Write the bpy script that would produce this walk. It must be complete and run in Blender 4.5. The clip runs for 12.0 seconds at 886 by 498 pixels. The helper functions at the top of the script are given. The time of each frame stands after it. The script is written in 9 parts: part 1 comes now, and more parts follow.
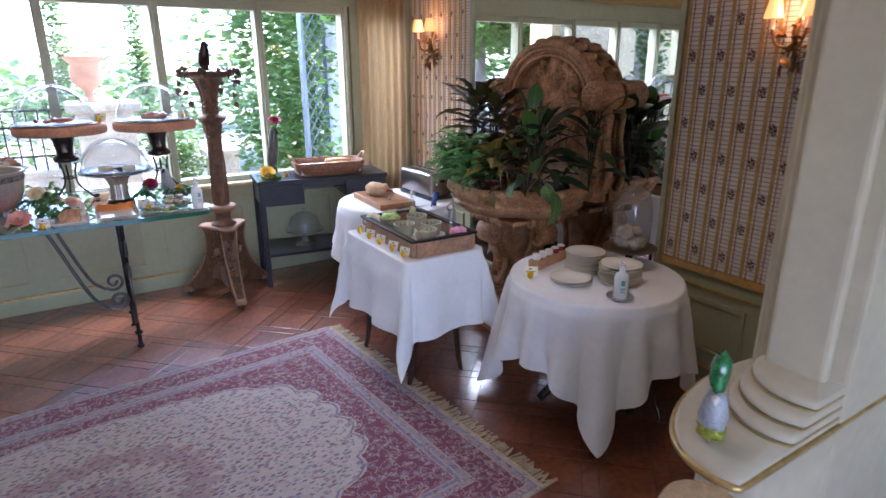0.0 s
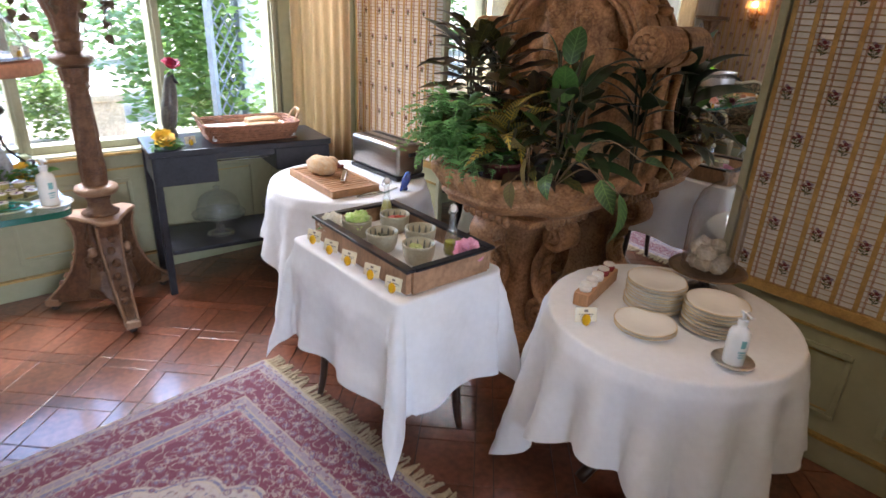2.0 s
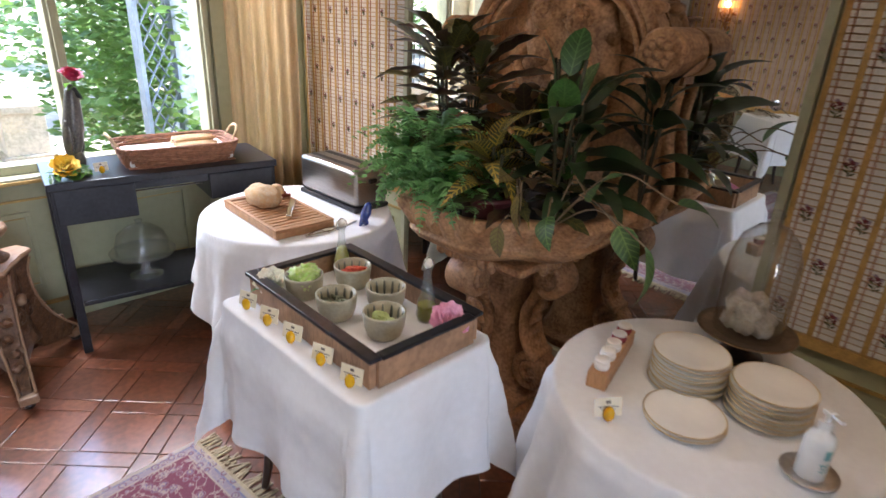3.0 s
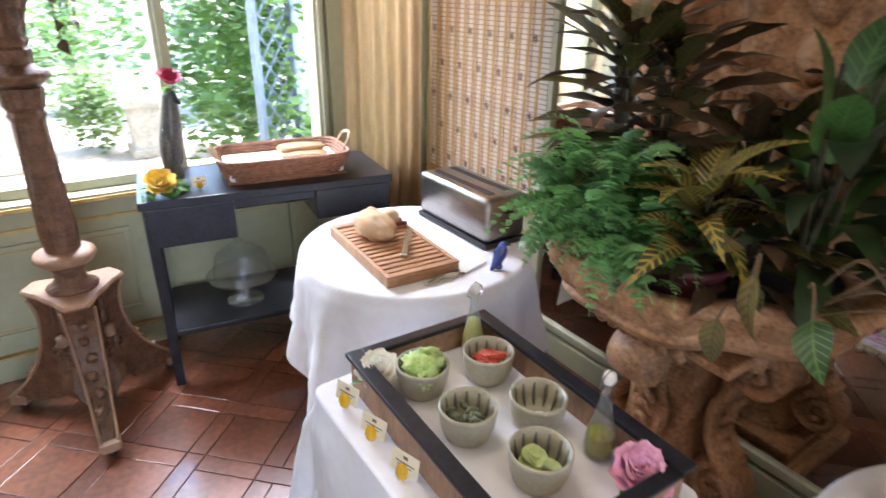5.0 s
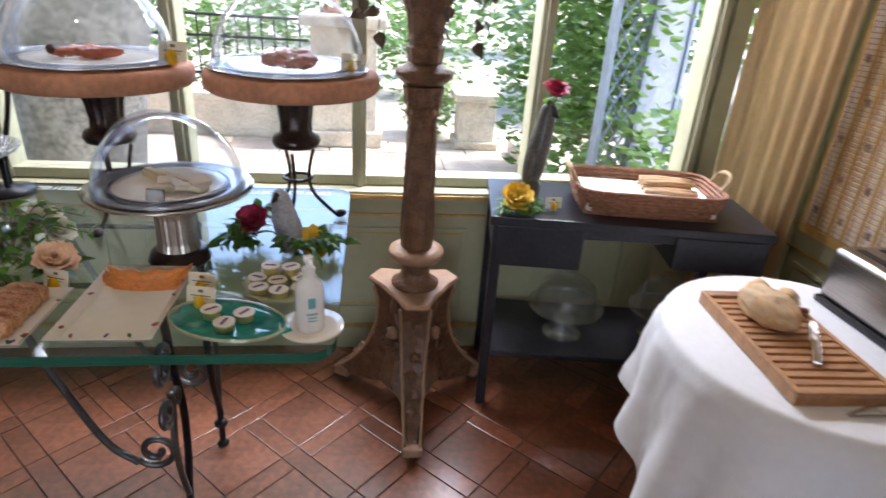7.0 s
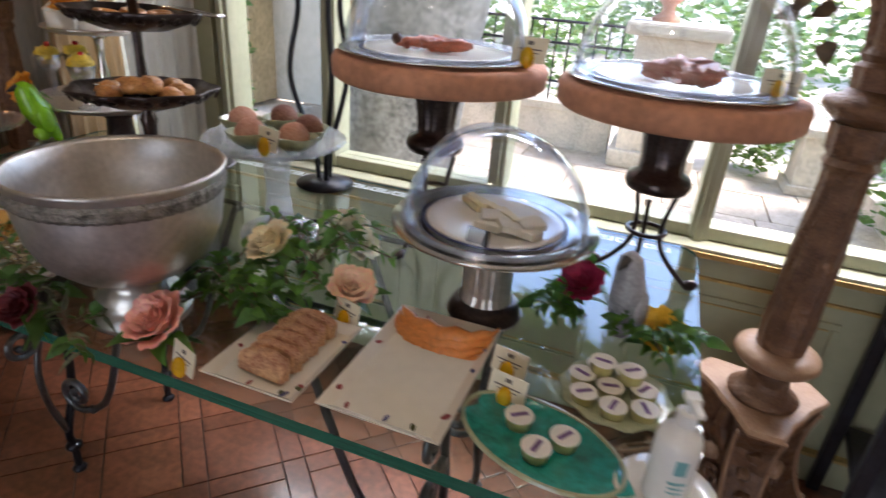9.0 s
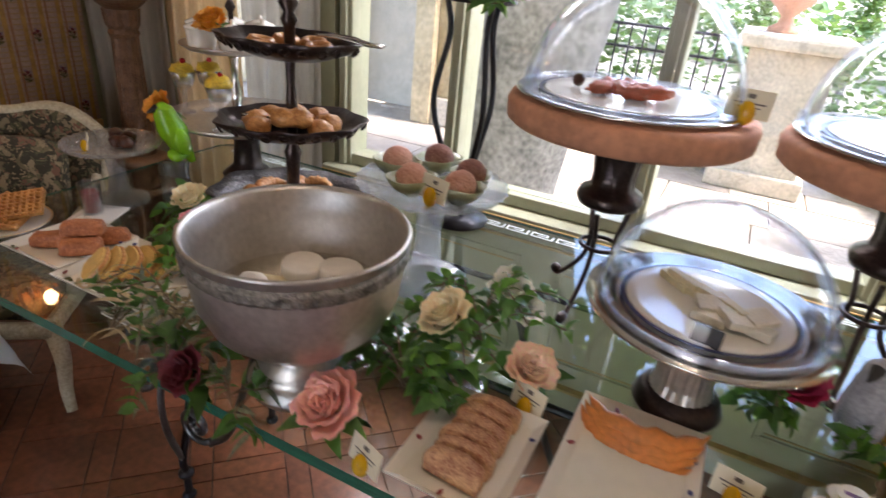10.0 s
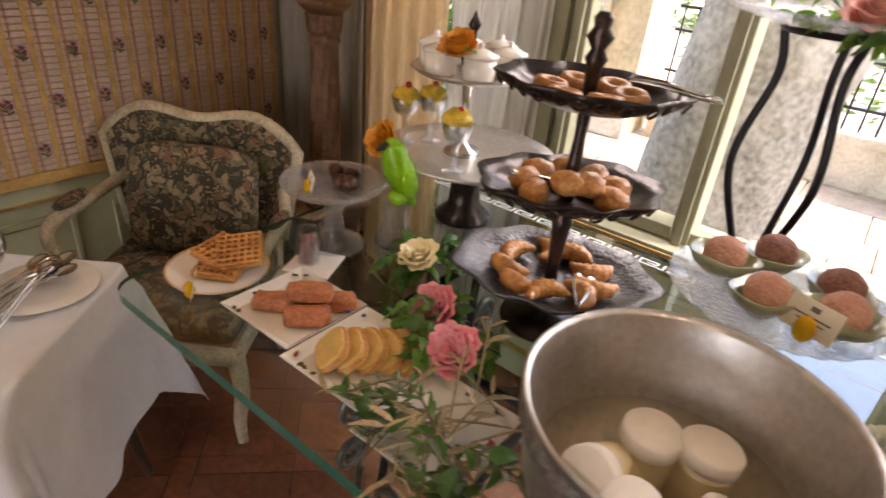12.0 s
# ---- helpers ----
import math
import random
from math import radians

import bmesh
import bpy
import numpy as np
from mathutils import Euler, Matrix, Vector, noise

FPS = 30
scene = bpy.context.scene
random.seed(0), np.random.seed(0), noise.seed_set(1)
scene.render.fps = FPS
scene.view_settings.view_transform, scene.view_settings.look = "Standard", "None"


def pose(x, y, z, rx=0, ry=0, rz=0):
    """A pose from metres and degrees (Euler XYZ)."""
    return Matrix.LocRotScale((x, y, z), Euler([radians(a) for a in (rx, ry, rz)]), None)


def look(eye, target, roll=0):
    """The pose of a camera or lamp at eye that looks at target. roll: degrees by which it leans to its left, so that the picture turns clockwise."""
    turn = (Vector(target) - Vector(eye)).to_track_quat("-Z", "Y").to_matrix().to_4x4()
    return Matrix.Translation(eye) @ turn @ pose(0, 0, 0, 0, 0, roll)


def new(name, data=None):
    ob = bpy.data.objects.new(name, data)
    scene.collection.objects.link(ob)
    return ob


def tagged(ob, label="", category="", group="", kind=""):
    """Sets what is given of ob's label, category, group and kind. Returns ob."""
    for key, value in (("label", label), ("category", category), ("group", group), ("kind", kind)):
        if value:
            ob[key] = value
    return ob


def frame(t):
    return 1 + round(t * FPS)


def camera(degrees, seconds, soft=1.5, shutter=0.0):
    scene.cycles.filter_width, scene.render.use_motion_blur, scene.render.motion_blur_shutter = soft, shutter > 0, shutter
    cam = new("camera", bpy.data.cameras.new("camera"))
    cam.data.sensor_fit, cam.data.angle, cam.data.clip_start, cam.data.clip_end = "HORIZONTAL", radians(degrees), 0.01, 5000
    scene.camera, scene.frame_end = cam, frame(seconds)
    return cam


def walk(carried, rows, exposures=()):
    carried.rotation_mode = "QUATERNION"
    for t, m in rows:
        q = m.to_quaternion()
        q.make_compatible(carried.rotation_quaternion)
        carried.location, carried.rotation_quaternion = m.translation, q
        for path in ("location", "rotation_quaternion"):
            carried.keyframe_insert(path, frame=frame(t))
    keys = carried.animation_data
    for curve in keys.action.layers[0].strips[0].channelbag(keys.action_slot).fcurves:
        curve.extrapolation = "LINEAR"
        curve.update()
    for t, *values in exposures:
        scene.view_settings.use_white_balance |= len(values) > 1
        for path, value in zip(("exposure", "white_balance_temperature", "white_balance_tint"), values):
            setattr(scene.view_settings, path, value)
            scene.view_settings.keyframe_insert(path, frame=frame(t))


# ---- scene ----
cam = camera(74.3, 12.0, 1.5, 0.5)
PATH = [
    (0, (0.771, 0.184, 1.709), (1.798, 1.792, 1.109), -0.1),
    (0.5, (0.813, 0.414, 1.696), (1.857, 1.999, 1.064), 0.2),
    (1, (0.95, 0.758, 1.657), (2.076, 2.258, 0.963), 1.3),
    (1.5, (1.027, 1.002, 1.637), (2.196, 2.44, 0.886), 2.1),
    (2, (1.093, 1.294, 1.667), (2.325, 2.667, 0.894), 2.7),
    (2.5, (1.228, 1.484, 1.663), (2.535, 2.791, 0.899), 2.6),
    (2.7, (1.32, 1.576, 1.659), (2.645, 2.865, 0.894), 2.7),
    (4.3, (1.573, 2.118, 1.612), (2.842, 3.449, 0.823), 1.9),
    (4.5, (1.609, 2.157, 1.611), (2.833, 3.523, 0.811), 1.4),
    (5, (1.719, 2.246, 1.636), (2.754, 3.75, 0.819), 1.1),
    (5.5, (1.764, 2.296, 1.638), (2.597, 3.921, 0.822), 2.1),
    (6, (1.702, 2.389, 1.631), (2.335, 4.1, 0.811), 2.6),
    (6.5, (1.591, 2.552, 1.618), (2.016, 4.323, 0.792), 2.9),
    (6.7, (1.547, 2.607, 1.631), (1.9, 4.391, 0.799), 3.4),
    (8.3, (1.413, 3.061, 1.579), (1.103, 4.846, 0.73), 3.5),
    (8.5, (1.386, 3.105, 1.567), (0.962, 4.859, 0.704), 3.6),
    (9, (1.254, 3.144, 1.551), (0.661, 4.848, 0.687), 4.6),
    (9.5, (1.09, 3.193, 1.569), (0.394, 4.85, 0.692), 5.4),
    (10, (0.944, 3.213, 1.603), (0.193, 4.835, 0.706), 5.5),
    (10.5, (0.783, 3.266, 1.625), (-0.021, 4.844, 0.696), 5.4),
    (11, (0.635, 3.365, 1.613), (-0.252, 4.888, 0.667), 5.4),
    (11.5, (0.536, 3.389, 1.616), (-0.449, 4.837, 0.649), 5.0),
    (12, (0.435, 3.325, 1.619), (-0.591, 4.745, 0.655), 5.8),
]
walk(cam, [(t, look(eye, target, roll)) for t, eye, target, roll in PATH], exposures=[(0.0, 3.45, 5350, 24), (1.5, 3.88, 5800, 20), (2.5, 3.72, 6100, 20), (5.2, 3.97, 5850, 18), (6.5, 3.25, 6200, 20), (8.5, 3.0, 6300, 21), (10.5, 3.35, 6700, 24), (12.0, 3.55, 7500, 28)])

# ---- world and large lights ----
SUN_EL, SUN_AZ = 62.0, 75.0
world = bpy.data.worlds.new("sky_world")
scene.world = world
world.use_nodes = True
_nt = world.node_tree
_sky = _nt.nodes.new("ShaderNodeTexSky")
_sky.sky_type = "NISHITA"
_sky.sun_disc = False
_sky.sun_elevation = radians(SUN_EL)
_sky.sun_rotation = radians(SUN_AZ)
_bg = _nt.nodes["Background"]
_bg.inputs["Strength"].default_value = 0.15
_nt.links.new(_sky.outputs[0], _bg.inputs["Color"])

sun = new("sun", bpy.data.lights.new("sun", "SUN"))
sun.data.energy, sun.data.angle, sun.data.color = 1.3, radians(12), (1.0, 0.95, 0.86)
_d = Vector((math.sin(radians(SUN_AZ)) * math.cos(radians(SUN_EL)), math.cos(radians(SUN_AZ)) * math.cos(radians(SUN_EL)), math.sin(radians(SUN_EL))))
sun.matrix_world = look(_d * 30, (0, 0, 0))


def area_lamp(name, eye, target, w, h, power, color):
    lamp = new(name, bpy.data.lights.new(name, "AREA"))
    lamp.data.shape, lamp.data.size, lamp.data.size_y = "RECTANGLE", w, h
    lamp.data.energy, lamp.data.color = power, color
    lamp.matrix_world = look(eye, target)
    return lamp


# added fill lamp, set in an unseen, made-up opening in the south wall
area_lamp("south_fill_lamp", (0.4, -2.55, 1.2), (0.6, 2.0, 1.0), 2.3, 2.0, 2.8, (1.0, 0.95, 0.88))
# added lamp above the window heads, topping up sky light in the east corner
area_lamp("corner_fill_lamp", (1.9, 5.85, 2.85), (2.8, 3.7, 0.8), 3.0, 0.9, 30, (0.95, 0.98, 1.0))

# another added lamp outside, out of view, brightening the carpet and floor
area_lamp("floor_fill_lamp", (0.4, 5.78, 2.48), (0.3, 2.6, 0.2), 3.4, 0.45, 9, (0.93, 0.97, 1.0))

# ---- helpers for building ----
RNG = random.Random(7)


def mat(name, color, rough=0.6, metal=0.0, vary=0.15, scale=8.0, bump=0.0, bump_scale=40.0, tint=None, spec=0.5, object_vary=0.0, coat=0.0, sss=0.0, stretch=(1, 1, 1)):
    """A procedural surface: base colour broken up at two scales, with fine relief."""
    m = bpy.data.materials.new(name)
    m.use_nodes = True
    nt = m.node_tree
    b = nt.nodes["Principled BSDF"]
    b.inputs["Roughness"].default_value = rough
    b.inputs["Metallic"].default_value = metal
    b.inputs["Specular IOR Level"].default_value = spec
    b.inputs["Coat Weight"].default_value = coat
    if sss:
        b.inputs["Subsurface Weight"].default_value = sss
        b.inputs["Subsurface Radius"].default_value = (0.02, 0.012, 0.008)
    tc = nt.nodes.new("ShaderNodeTexCoord")
    mp = nt.nodes.new("ShaderNodeMapping")
    mp.inputs["Scale"].default_value = stretch
    nt.links.new(tc.outputs["Object"], mp.inputs[0])
    n1 = nt.nodes.new("ShaderNodeTexNoise")
    n1.inputs["Scale"].default_value = scale
    n1.inputs["Detail"].default_value = 4
    n2 = nt.nodes.new("ShaderNodeTexNoise")
    n2.inputs["Scale"].default_value = scale * 7
    n2.inputs["Detail"].default_value = 3
    add = nt.nodes.new("ShaderNodeMath")
    add.operation = "ADD"
    half = nt.nodes.new("ShaderNodeMath")
    half.operation = "MULTIPLY"
    half.inputs[1].default_value = 0.5
    nt.links.new(mp.outputs[0], n1.inputs["Vector"])
    nt.links.new(mp.outputs[0], n2.inputs["Vector"])
    nt.links.new(n1.outputs[0], add.inputs[0])
    nt.links.new(n2.outputs[0], add.inputs[1])
    nt.links.new(add.outputs[0], half.inputs[0])
    ramp = nt.nodes.new("ShaderNodeValToRGB")
    c = Vector(color)
    d = Vector(tint) if tint else c * (1 - 1.6 * vary)
    ramp.color_ramp.elements[0].position, ramp.color_ramp.elements[1].position = 0.36, 0.62
    ramp.color_ramp.elements[0].color = (*d, 1)
    ramp.color_ramp.elements[1].color = (*[min(1, v * (1 + 0.5 * vary)) for v in c], 1)
    nt.links.new(half.outputs[0], ramp.inputs[0])
    out = ramp.outputs[0]
    if object_vary:
        info = nt.nodes.new("ShaderNodeObjectInfo")
        hsv = nt.nodes.new("ShaderNodeHueSaturation")
        mr = nt.nodes.new("ShaderNodeMapRange")
        mr.inputs["To Min"].default_value, mr.inputs["To Max"].default_value = 1 - object_vary, 1 + object_vary
        nt.links.new(info.outputs["Random"], mr.inputs[0])
        nt.links.new(mr.outputs[0], hsv.inputs["Value"])
        nt.links.new(out, hsv.inputs["Color"])
        out = hsv.outputs[0]
    nt.links.new(out, b.inputs["Base Color"])
    if bump:
        n3 = nt.nodes.new("ShaderNodeTexNoise")
        n3.inputs["Scale"].default_value = bump_scale
        n3.inputs["Detail"].default_value = 5
        nt.links.new(mp.outputs[0], n3.inputs["Vector"])
        bp = nt.nodes.new("ShaderNodeBump")
        bp.inputs["Strength"].default_value = bump
        bp.inputs["Distance"].default_value = 0.01
        nt.links.new(n3.outputs[0], bp.inputs["Height"])
        nt.links.new(bp.outputs[0], b.inputs["Normal"])
    return m


def glass(name, color=(1, 1, 1), rough=0.0, ior=1.45, bump=0.0, bump_scale=60):
    """Clear glass."""
    m = bpy.data.materials.new(name)
    m.use_nodes = True
    b = m.node_tree.nodes["Principled BSDF"]
    b.inputs["Base Color"].default_value = (*color, 1)
    b.inputs["Roughness"].default_value = rough
    b.inputs["Transmission Weight"].default_value = 1
    b.inputs["IOR"].default_value = ior
    if bump:
        w = m.node_tree.nodes.new("ShaderNodeTexVoronoi")
        w.inputs["Scale"].default_value = bump_scale
        tc = m.node_tree.nodes.new("ShaderNodeTexCoord")
        bp = m.node_tree.nodes.new("ShaderNodeBump")
        bp.inputs["Strength"].default_value = bump
        bp.inputs["Distance"].default_value = 0.01
        m.node_tree.links.new(tc.outputs["Object"], w.inputs["Vector"])
        m.node_tree.links.new(w.outputs[0], bp.inputs["Height"])
        m.node_tree.links.new(bp.outputs[0], b.inputs["Normal"])
    return m


def thin_glass(name, tint=(1, 1, 1), gloss=0.5, base=0.03, frost=0.0, bump=0.0, bump_scale=90):
    """A thin clear shell: lets light straight through, glossier at grazing angles, with an optional pressed pattern."""
    m = bpy.data.materials.new(name)
    m.use_nodes = True
    nt = m.node_tree
    nt.nodes.clear()
    out = nt.nodes.new("ShaderNodeOutputMaterial")
    tr = nt.nodes.new("ShaderNodeBsdfTransparent")
    tr.inputs[0].default_value = (*tint, 1)
    gl = nt.nodes.new("ShaderNodeBsdfGlossy")
    gl.inputs["Roughness"].default_value = 0.03
    lw = nt.nodes.new("ShaderNodeLayerWeight")
    lw.inputs[0].default_value = 0.5
    pw = nt.nodes.new("ShaderNodeMath")
    pw.operation = "POWER"
    pw.inputs[1].default_value = 3.0
    ma = nt.nodes.new("ShaderNodeMath")
    ma.operation = "MULTIPLY_ADD"
    ma.inputs[1].default_value = gloss
    ma.inputs[2].default_value = base
    nt.links.new(lw.outputs["Facing"], pw.inputs[0])
    nt.links.new(pw.outputs[0], ma.inputs[0])
    mx = nt.nodes.new("ShaderNodeMixShader")
    nt.links.new(ma.outputs[0], mx.inputs[0])
    body = tr.outputs[0]
    if frost:
        df = nt.nodes.new("ShaderNodeBsdfTranslucent")
        df.inputs[0].default_value = (0.9, 0.92, 0.95, 1)
        fm = nt.nodes.new("ShaderNodeMixShader")
        fm.inputs[0].default_value = frost
        nt.links.new(tr.outputs[0], fm.inputs[1])
        nt.links.new(df.outputs[0], fm.inputs[2])
        body = fm.outputs[0]
    if bump:
        vo = nt.nodes.new("ShaderNodeTexVoronoi")
        vo.inputs["Scale"].default_value = bump_scale
        tc = nt.nodes.new("ShaderNodeTexCoord")
        bp = nt.nodes.new("ShaderNodeBump")
        bp.inputs["Strength"].default_value = bump
        bp.inputs["Distance"].default_value = 0.01
        nt.links.new(tc.outputs["Object"], vo.inputs["Vector"])
        nt.links.new(vo.outputs[0], bp.inputs["Height"])
        nt.links.new(bp.outputs[0], gl.inputs["Normal"])
    nt.links.new(body, mx.inputs[1])
    nt.links.new(gl.outputs[0], mx.inputs[2])
    nt.links.new(mx.outputs[0], out.inputs[0])
    return m


def glow(name, color, strength):
    m = bpy.data.materials.new(name)
    m.use_nodes = True
    b = m.node_tree.nodes["Principled BSDF"]
    b.inputs["Base Color"].default_value = (*color, 1)
    b.inputs["Emission Color"].default_value = (*color, 1)
    b.inputs["Emission Strength"].default_value = strength
    return m


def mesh_of(name, bm, material, smooth=False):
    me = bpy.data.meshes.new(name)
    bm.normal_update()
    bm.to_mesh(me)
    bm.free()
    for one in material if isinstance(material, (list, tuple)) else [material]:
        me.materials.append(one)
    if smooth:
        for p in me.polygons:
            p.use_smooth = True
    return me


def part(name, bm, material, parent, label="", smooth=False, m=None):
    """One mesh object under a thing or a part; bm may be a bmesh or a finished mesh."""
    me = bm if isinstance(bm, bpy.types.Mesh) else mesh_of(name, bm, material, smooth)
    ob = new(name, me)
    if parent:
        ob.parent = parent
    if m is not None:
        ob.matrix_basis = m
    if label:
        tagged(ob, label)
    return ob


def thing(name, m, label, category, group=""):
    ob = new(name)
    ob.empty_display_size = 0.05
    ob.matrix_basis = m
    return tagged(ob, label, category, group)


def single(name, bm, material, m, label, category, group="", smooth=False, kind=""):
    """A thing that is one mesh."""
    ob = part(name, bm, material, None, "", smooth, m)
    return tagged(ob, label, category, group, kind)


def structure(name, bm, material, label, category="", smooth=False, m=None):
    ob = part(name, bm, material, None, "", smooth, m)
    return tagged(ob, label, category or name.split("_")[0], "", "structure")


def box(bm, x0, y0, z0, x1, y1, z1, bevel=0.0):
    res = bmesh.ops.create_cube(bm, size=1)
    vs = res["verts"]
    for v in vs:
        v.co = Vector(((x0 + x1) / 2 + v.co.x * (x1 - x0), (y0 + y1) / 2 + v.co.y * (y1 - y0), (z0 + z1) / 2 + v.co.z * (z1 - z0)))
    if bevel:
        es = list({e for v in vs for e in v.link_edges})
        bmesh.ops.bevel(bm, geom=es, offset=bevel, segments=2, affect="EDGES", profile=0.6)
    return bm


def B(x0, y0, z0, x1, y1, z1, bevel=0.0):
    return box(bmesh.new(), x0, y0, z0, x1, y1, z1, bevel)


def lathe(profile, seg=32, bm=None, ripple=None, cap=True):
    """Turn a profile of (radius, height) round z. ripple(angle, radius, height) scales the radius."""
    bm = bm or bmesh.new()
    rings = []
    for r, z in profile:
        ring = []
        for i in range(seg):
            a = 2 * math.pi * i / seg
            k = ripple(a, r, z) if ripple else 1.0
            ring.append(bm.verts.new((r * k * math.cos(a), r * k * math.sin(a), z)))
        rings.append(ring)
    for p, q in zip(rings, rings[1:]):
        for i in range(seg):
            j = (i + 1) % seg
            bm.faces.new((p[i], p[j], q[j], q[i]))
    if cap:
        if profile[0][0] > 1e-4:
            bm.faces.new(list(reversed(rings[0])))
        if profile[-1][0] > 1e-4:
            bm.faces.new(rings[-1])
    return bm


def tube(points, radius, seg=8, bm=None, taper=None):
    """A round bar along points. taper(k) scales the radius, k from 0 to 1."""
    bm = bm or bmesh.new()
    pts = [Vector(p) for p in points]
    rings, side = [], None
    for i, p in enumerate(pts):
        d = (pts[min(i + 1, len(pts) - 1)] - pts[max(i - 1, 0)]).normalized()
        if side is None:
            side = d.orthogonal().normalized()
        side = (side - d * side.dot(d)).normalized()
        up = d.cross(side)
        r = radius * (taper(i / (len(pts) - 1)) if taper else 1)
        rings.append([bm.verts.new(p + (side * math.cos(2 * math.pi * k / seg) + up * math.sin(2 * math.pi * k / seg)) * r) for k in range(seg)])
    for a, b in zip(rings, rings[1:]):
        for k in range(seg):
            bm.faces.new((a[k], a[(k + 1) % seg], b[(k + 1) % seg], b[k]))
    bm.faces.new(list(reversed(rings[0])))
    bm.faces.new(rings[-1])
    return bm


def spiral(cx, cz, r0, r1, turns, a0, n=24):
    return [(cx + (r0 + (r1 - r0) * k / n) * math.cos(a0 + turns * 2 * math.pi * k / n), 0, cz + (r0 + (r1 - r0) * k / n) * math.sin(a0 + turns * 2 * math.pi * k / n)) for k in range(n + 1)]


def smooth_path(points, n=8):
    """A Catmull-Rom line through points."""
    P = [Vector(p) for p in points]
    P = [P[0] * 2 - P[1]] + P + [P[-1] * 2 - P[-2]]
    out = []
    for i in range(1, len(P) - 2):
        for k in range(n):
            t = k / n
            out.append(0.5 * ((2 * P[i]) + (P[i + 1] - P[i - 1]) * t + (2 * P[i - 1] - 5 * P[i] + 4 * P[i + 1] - P[i + 2]) * t * t + (3 * P[i] - P[i - 1] - 3 * P[i + 1] + P[i + 2]) * t ** 3))
    out.append(P[-2])
    return out


def blob(rx, ry, rz, rough=0.1, freq=3.0, sub=3, seed=0, flat=0.0):
    """A lumpy rounded body standing on z = 0."""
    bm = bmesh.new()
    bmesh.ops.create_icosphere(bm, subdivisions=sub, radius=1)
    for v in bm.verts:
        k = 1 + rough * noise.noise(v.co * freq + Vector((seed * 7.3, seed * 1.7, 0)))
        z = v.co.z * rz
        if flat and z < -rz * (1 - flat):
            z = -rz * (1 - flat)
        v.co = Vector((v.co.x * rx * k, v.co.y * ry * k, z * k))
    low = min(v.co.z for v in bm.verts)
    for v in bm.verts:
        v.co.z -= low
    return bm


def move(bm, m, verts=None):
    bmesh.ops.transform(bm, matrix=m, verts=verts or bm.verts[:])
    return bm


def join(bm, other, m=None):
    """Add one bmesh to another."""
    if m is not None:
        move(other, m)
    me = bpy.data.meshes.new("joined")
    other.to_mesh(me)
    other.free()
    bm.from_mesh(me)
    bpy.data.meshes.remove(me)
    return bm


def leaf_mesh(name, length, width, material, bend=0.4, fold=0.25, seg=6, wave=0.0, pointed=0.6, full=0.8):
    """A leaf from its stem at the origin along +x, arching down, folded along the midrib."""
    bm = bmesh.new()
    rows = []
    for i in range(seg + 1):
        k = i / seg
        w = width * 0.5 * max(0.04, max(0.0, math.sin(math.pi * min(1, k ** pointed))) ** full) * (1 + wave * math.sin(k * 19))
        a = bend * k
        x, z = length * k * math.cos(a * 0.6), -length * k * math.sin(a * 0.8) * k + 0.15 * length * k * (1 - k)
        rows.append([bm.verts.new((x, -w, z + fold * w)), bm.verts.new((x, 0, z)), bm.verts.new((x, w, z + fold * w))])
    for p, q in zip(rows, rows[1:]):
        bm.faces.new((p[0], p[1], q[1], q[0]))
        bm.faces.new((p[1], p[2], q[2], q[1]))
    return mesh_of(name, bm, material, True)


def foliage(name, boxes, count, size, material, label, category, seed=1, kind="stuff"):
    """Many small leaves filling ellipsoids (centre, radii), as one body of leaves with an uneven outline."""
    r = np.random.RandomState(seed)
    vs, fs = [], []
    vol = np.array([b[1][0] * b[1][1] * b[1][2] for b in boxes])
    for (c, rad), n in zip(boxes, (count * vol / vol.sum()).astype(int)):
        d = r.normal(size=(n, 3))
        d /= np.linalg.norm(d, axis=1)[:, None]
        d *= (r.rand(n) ** 0.45)[:, None] * (1 + 0.25 * r.rand(n))[:, None]
        p = np.array(c) + d * np.array(rad)
        for q in p:
            a, b = r.rand(2) * 6.28
            t = 0.9 * (r.rand() - 0.5)
            u = np.array((math.cos(a), math.sin(a), t)) * size * (0.6 + 0.8 * r.rand())
            v = np.cross(u, (math.cos(b), math.sin(b), 1.2)) * 0.45
            o = len(vs)
            vs += [q - u, q + v, q + u, q - v]
            fs.append((o, o + 1, o + 2, o + 3))
    me = bpy.data.meshes.new(name)
    me.from_pydata([tuple(v) for v in vs], [], fs)
    me.materials.append(material)
    return me


def sheer(m, colour, share):
    """Let part of the light through a thin woven surface."""
    nt = m.node_tree
    b = nt.nodes["Principled BSDF"]
    out = nt.nodes["Material Output"]
    tl = nt.nodes.new("ShaderNodeBsdfTranslucent")
    tl.inputs[0].default_value = (*colour, 1)
    mx = nt.nodes.new("ShaderNodeMixShader")
    mx.inputs[0].default_value = share
    nt.links.new(b.outputs[0], mx.inputs[1])
    nt.links.new(tl.outputs[0], mx.inputs[2])
    nt.links.new(mx.outputs[0], out.inputs[0])
    return m


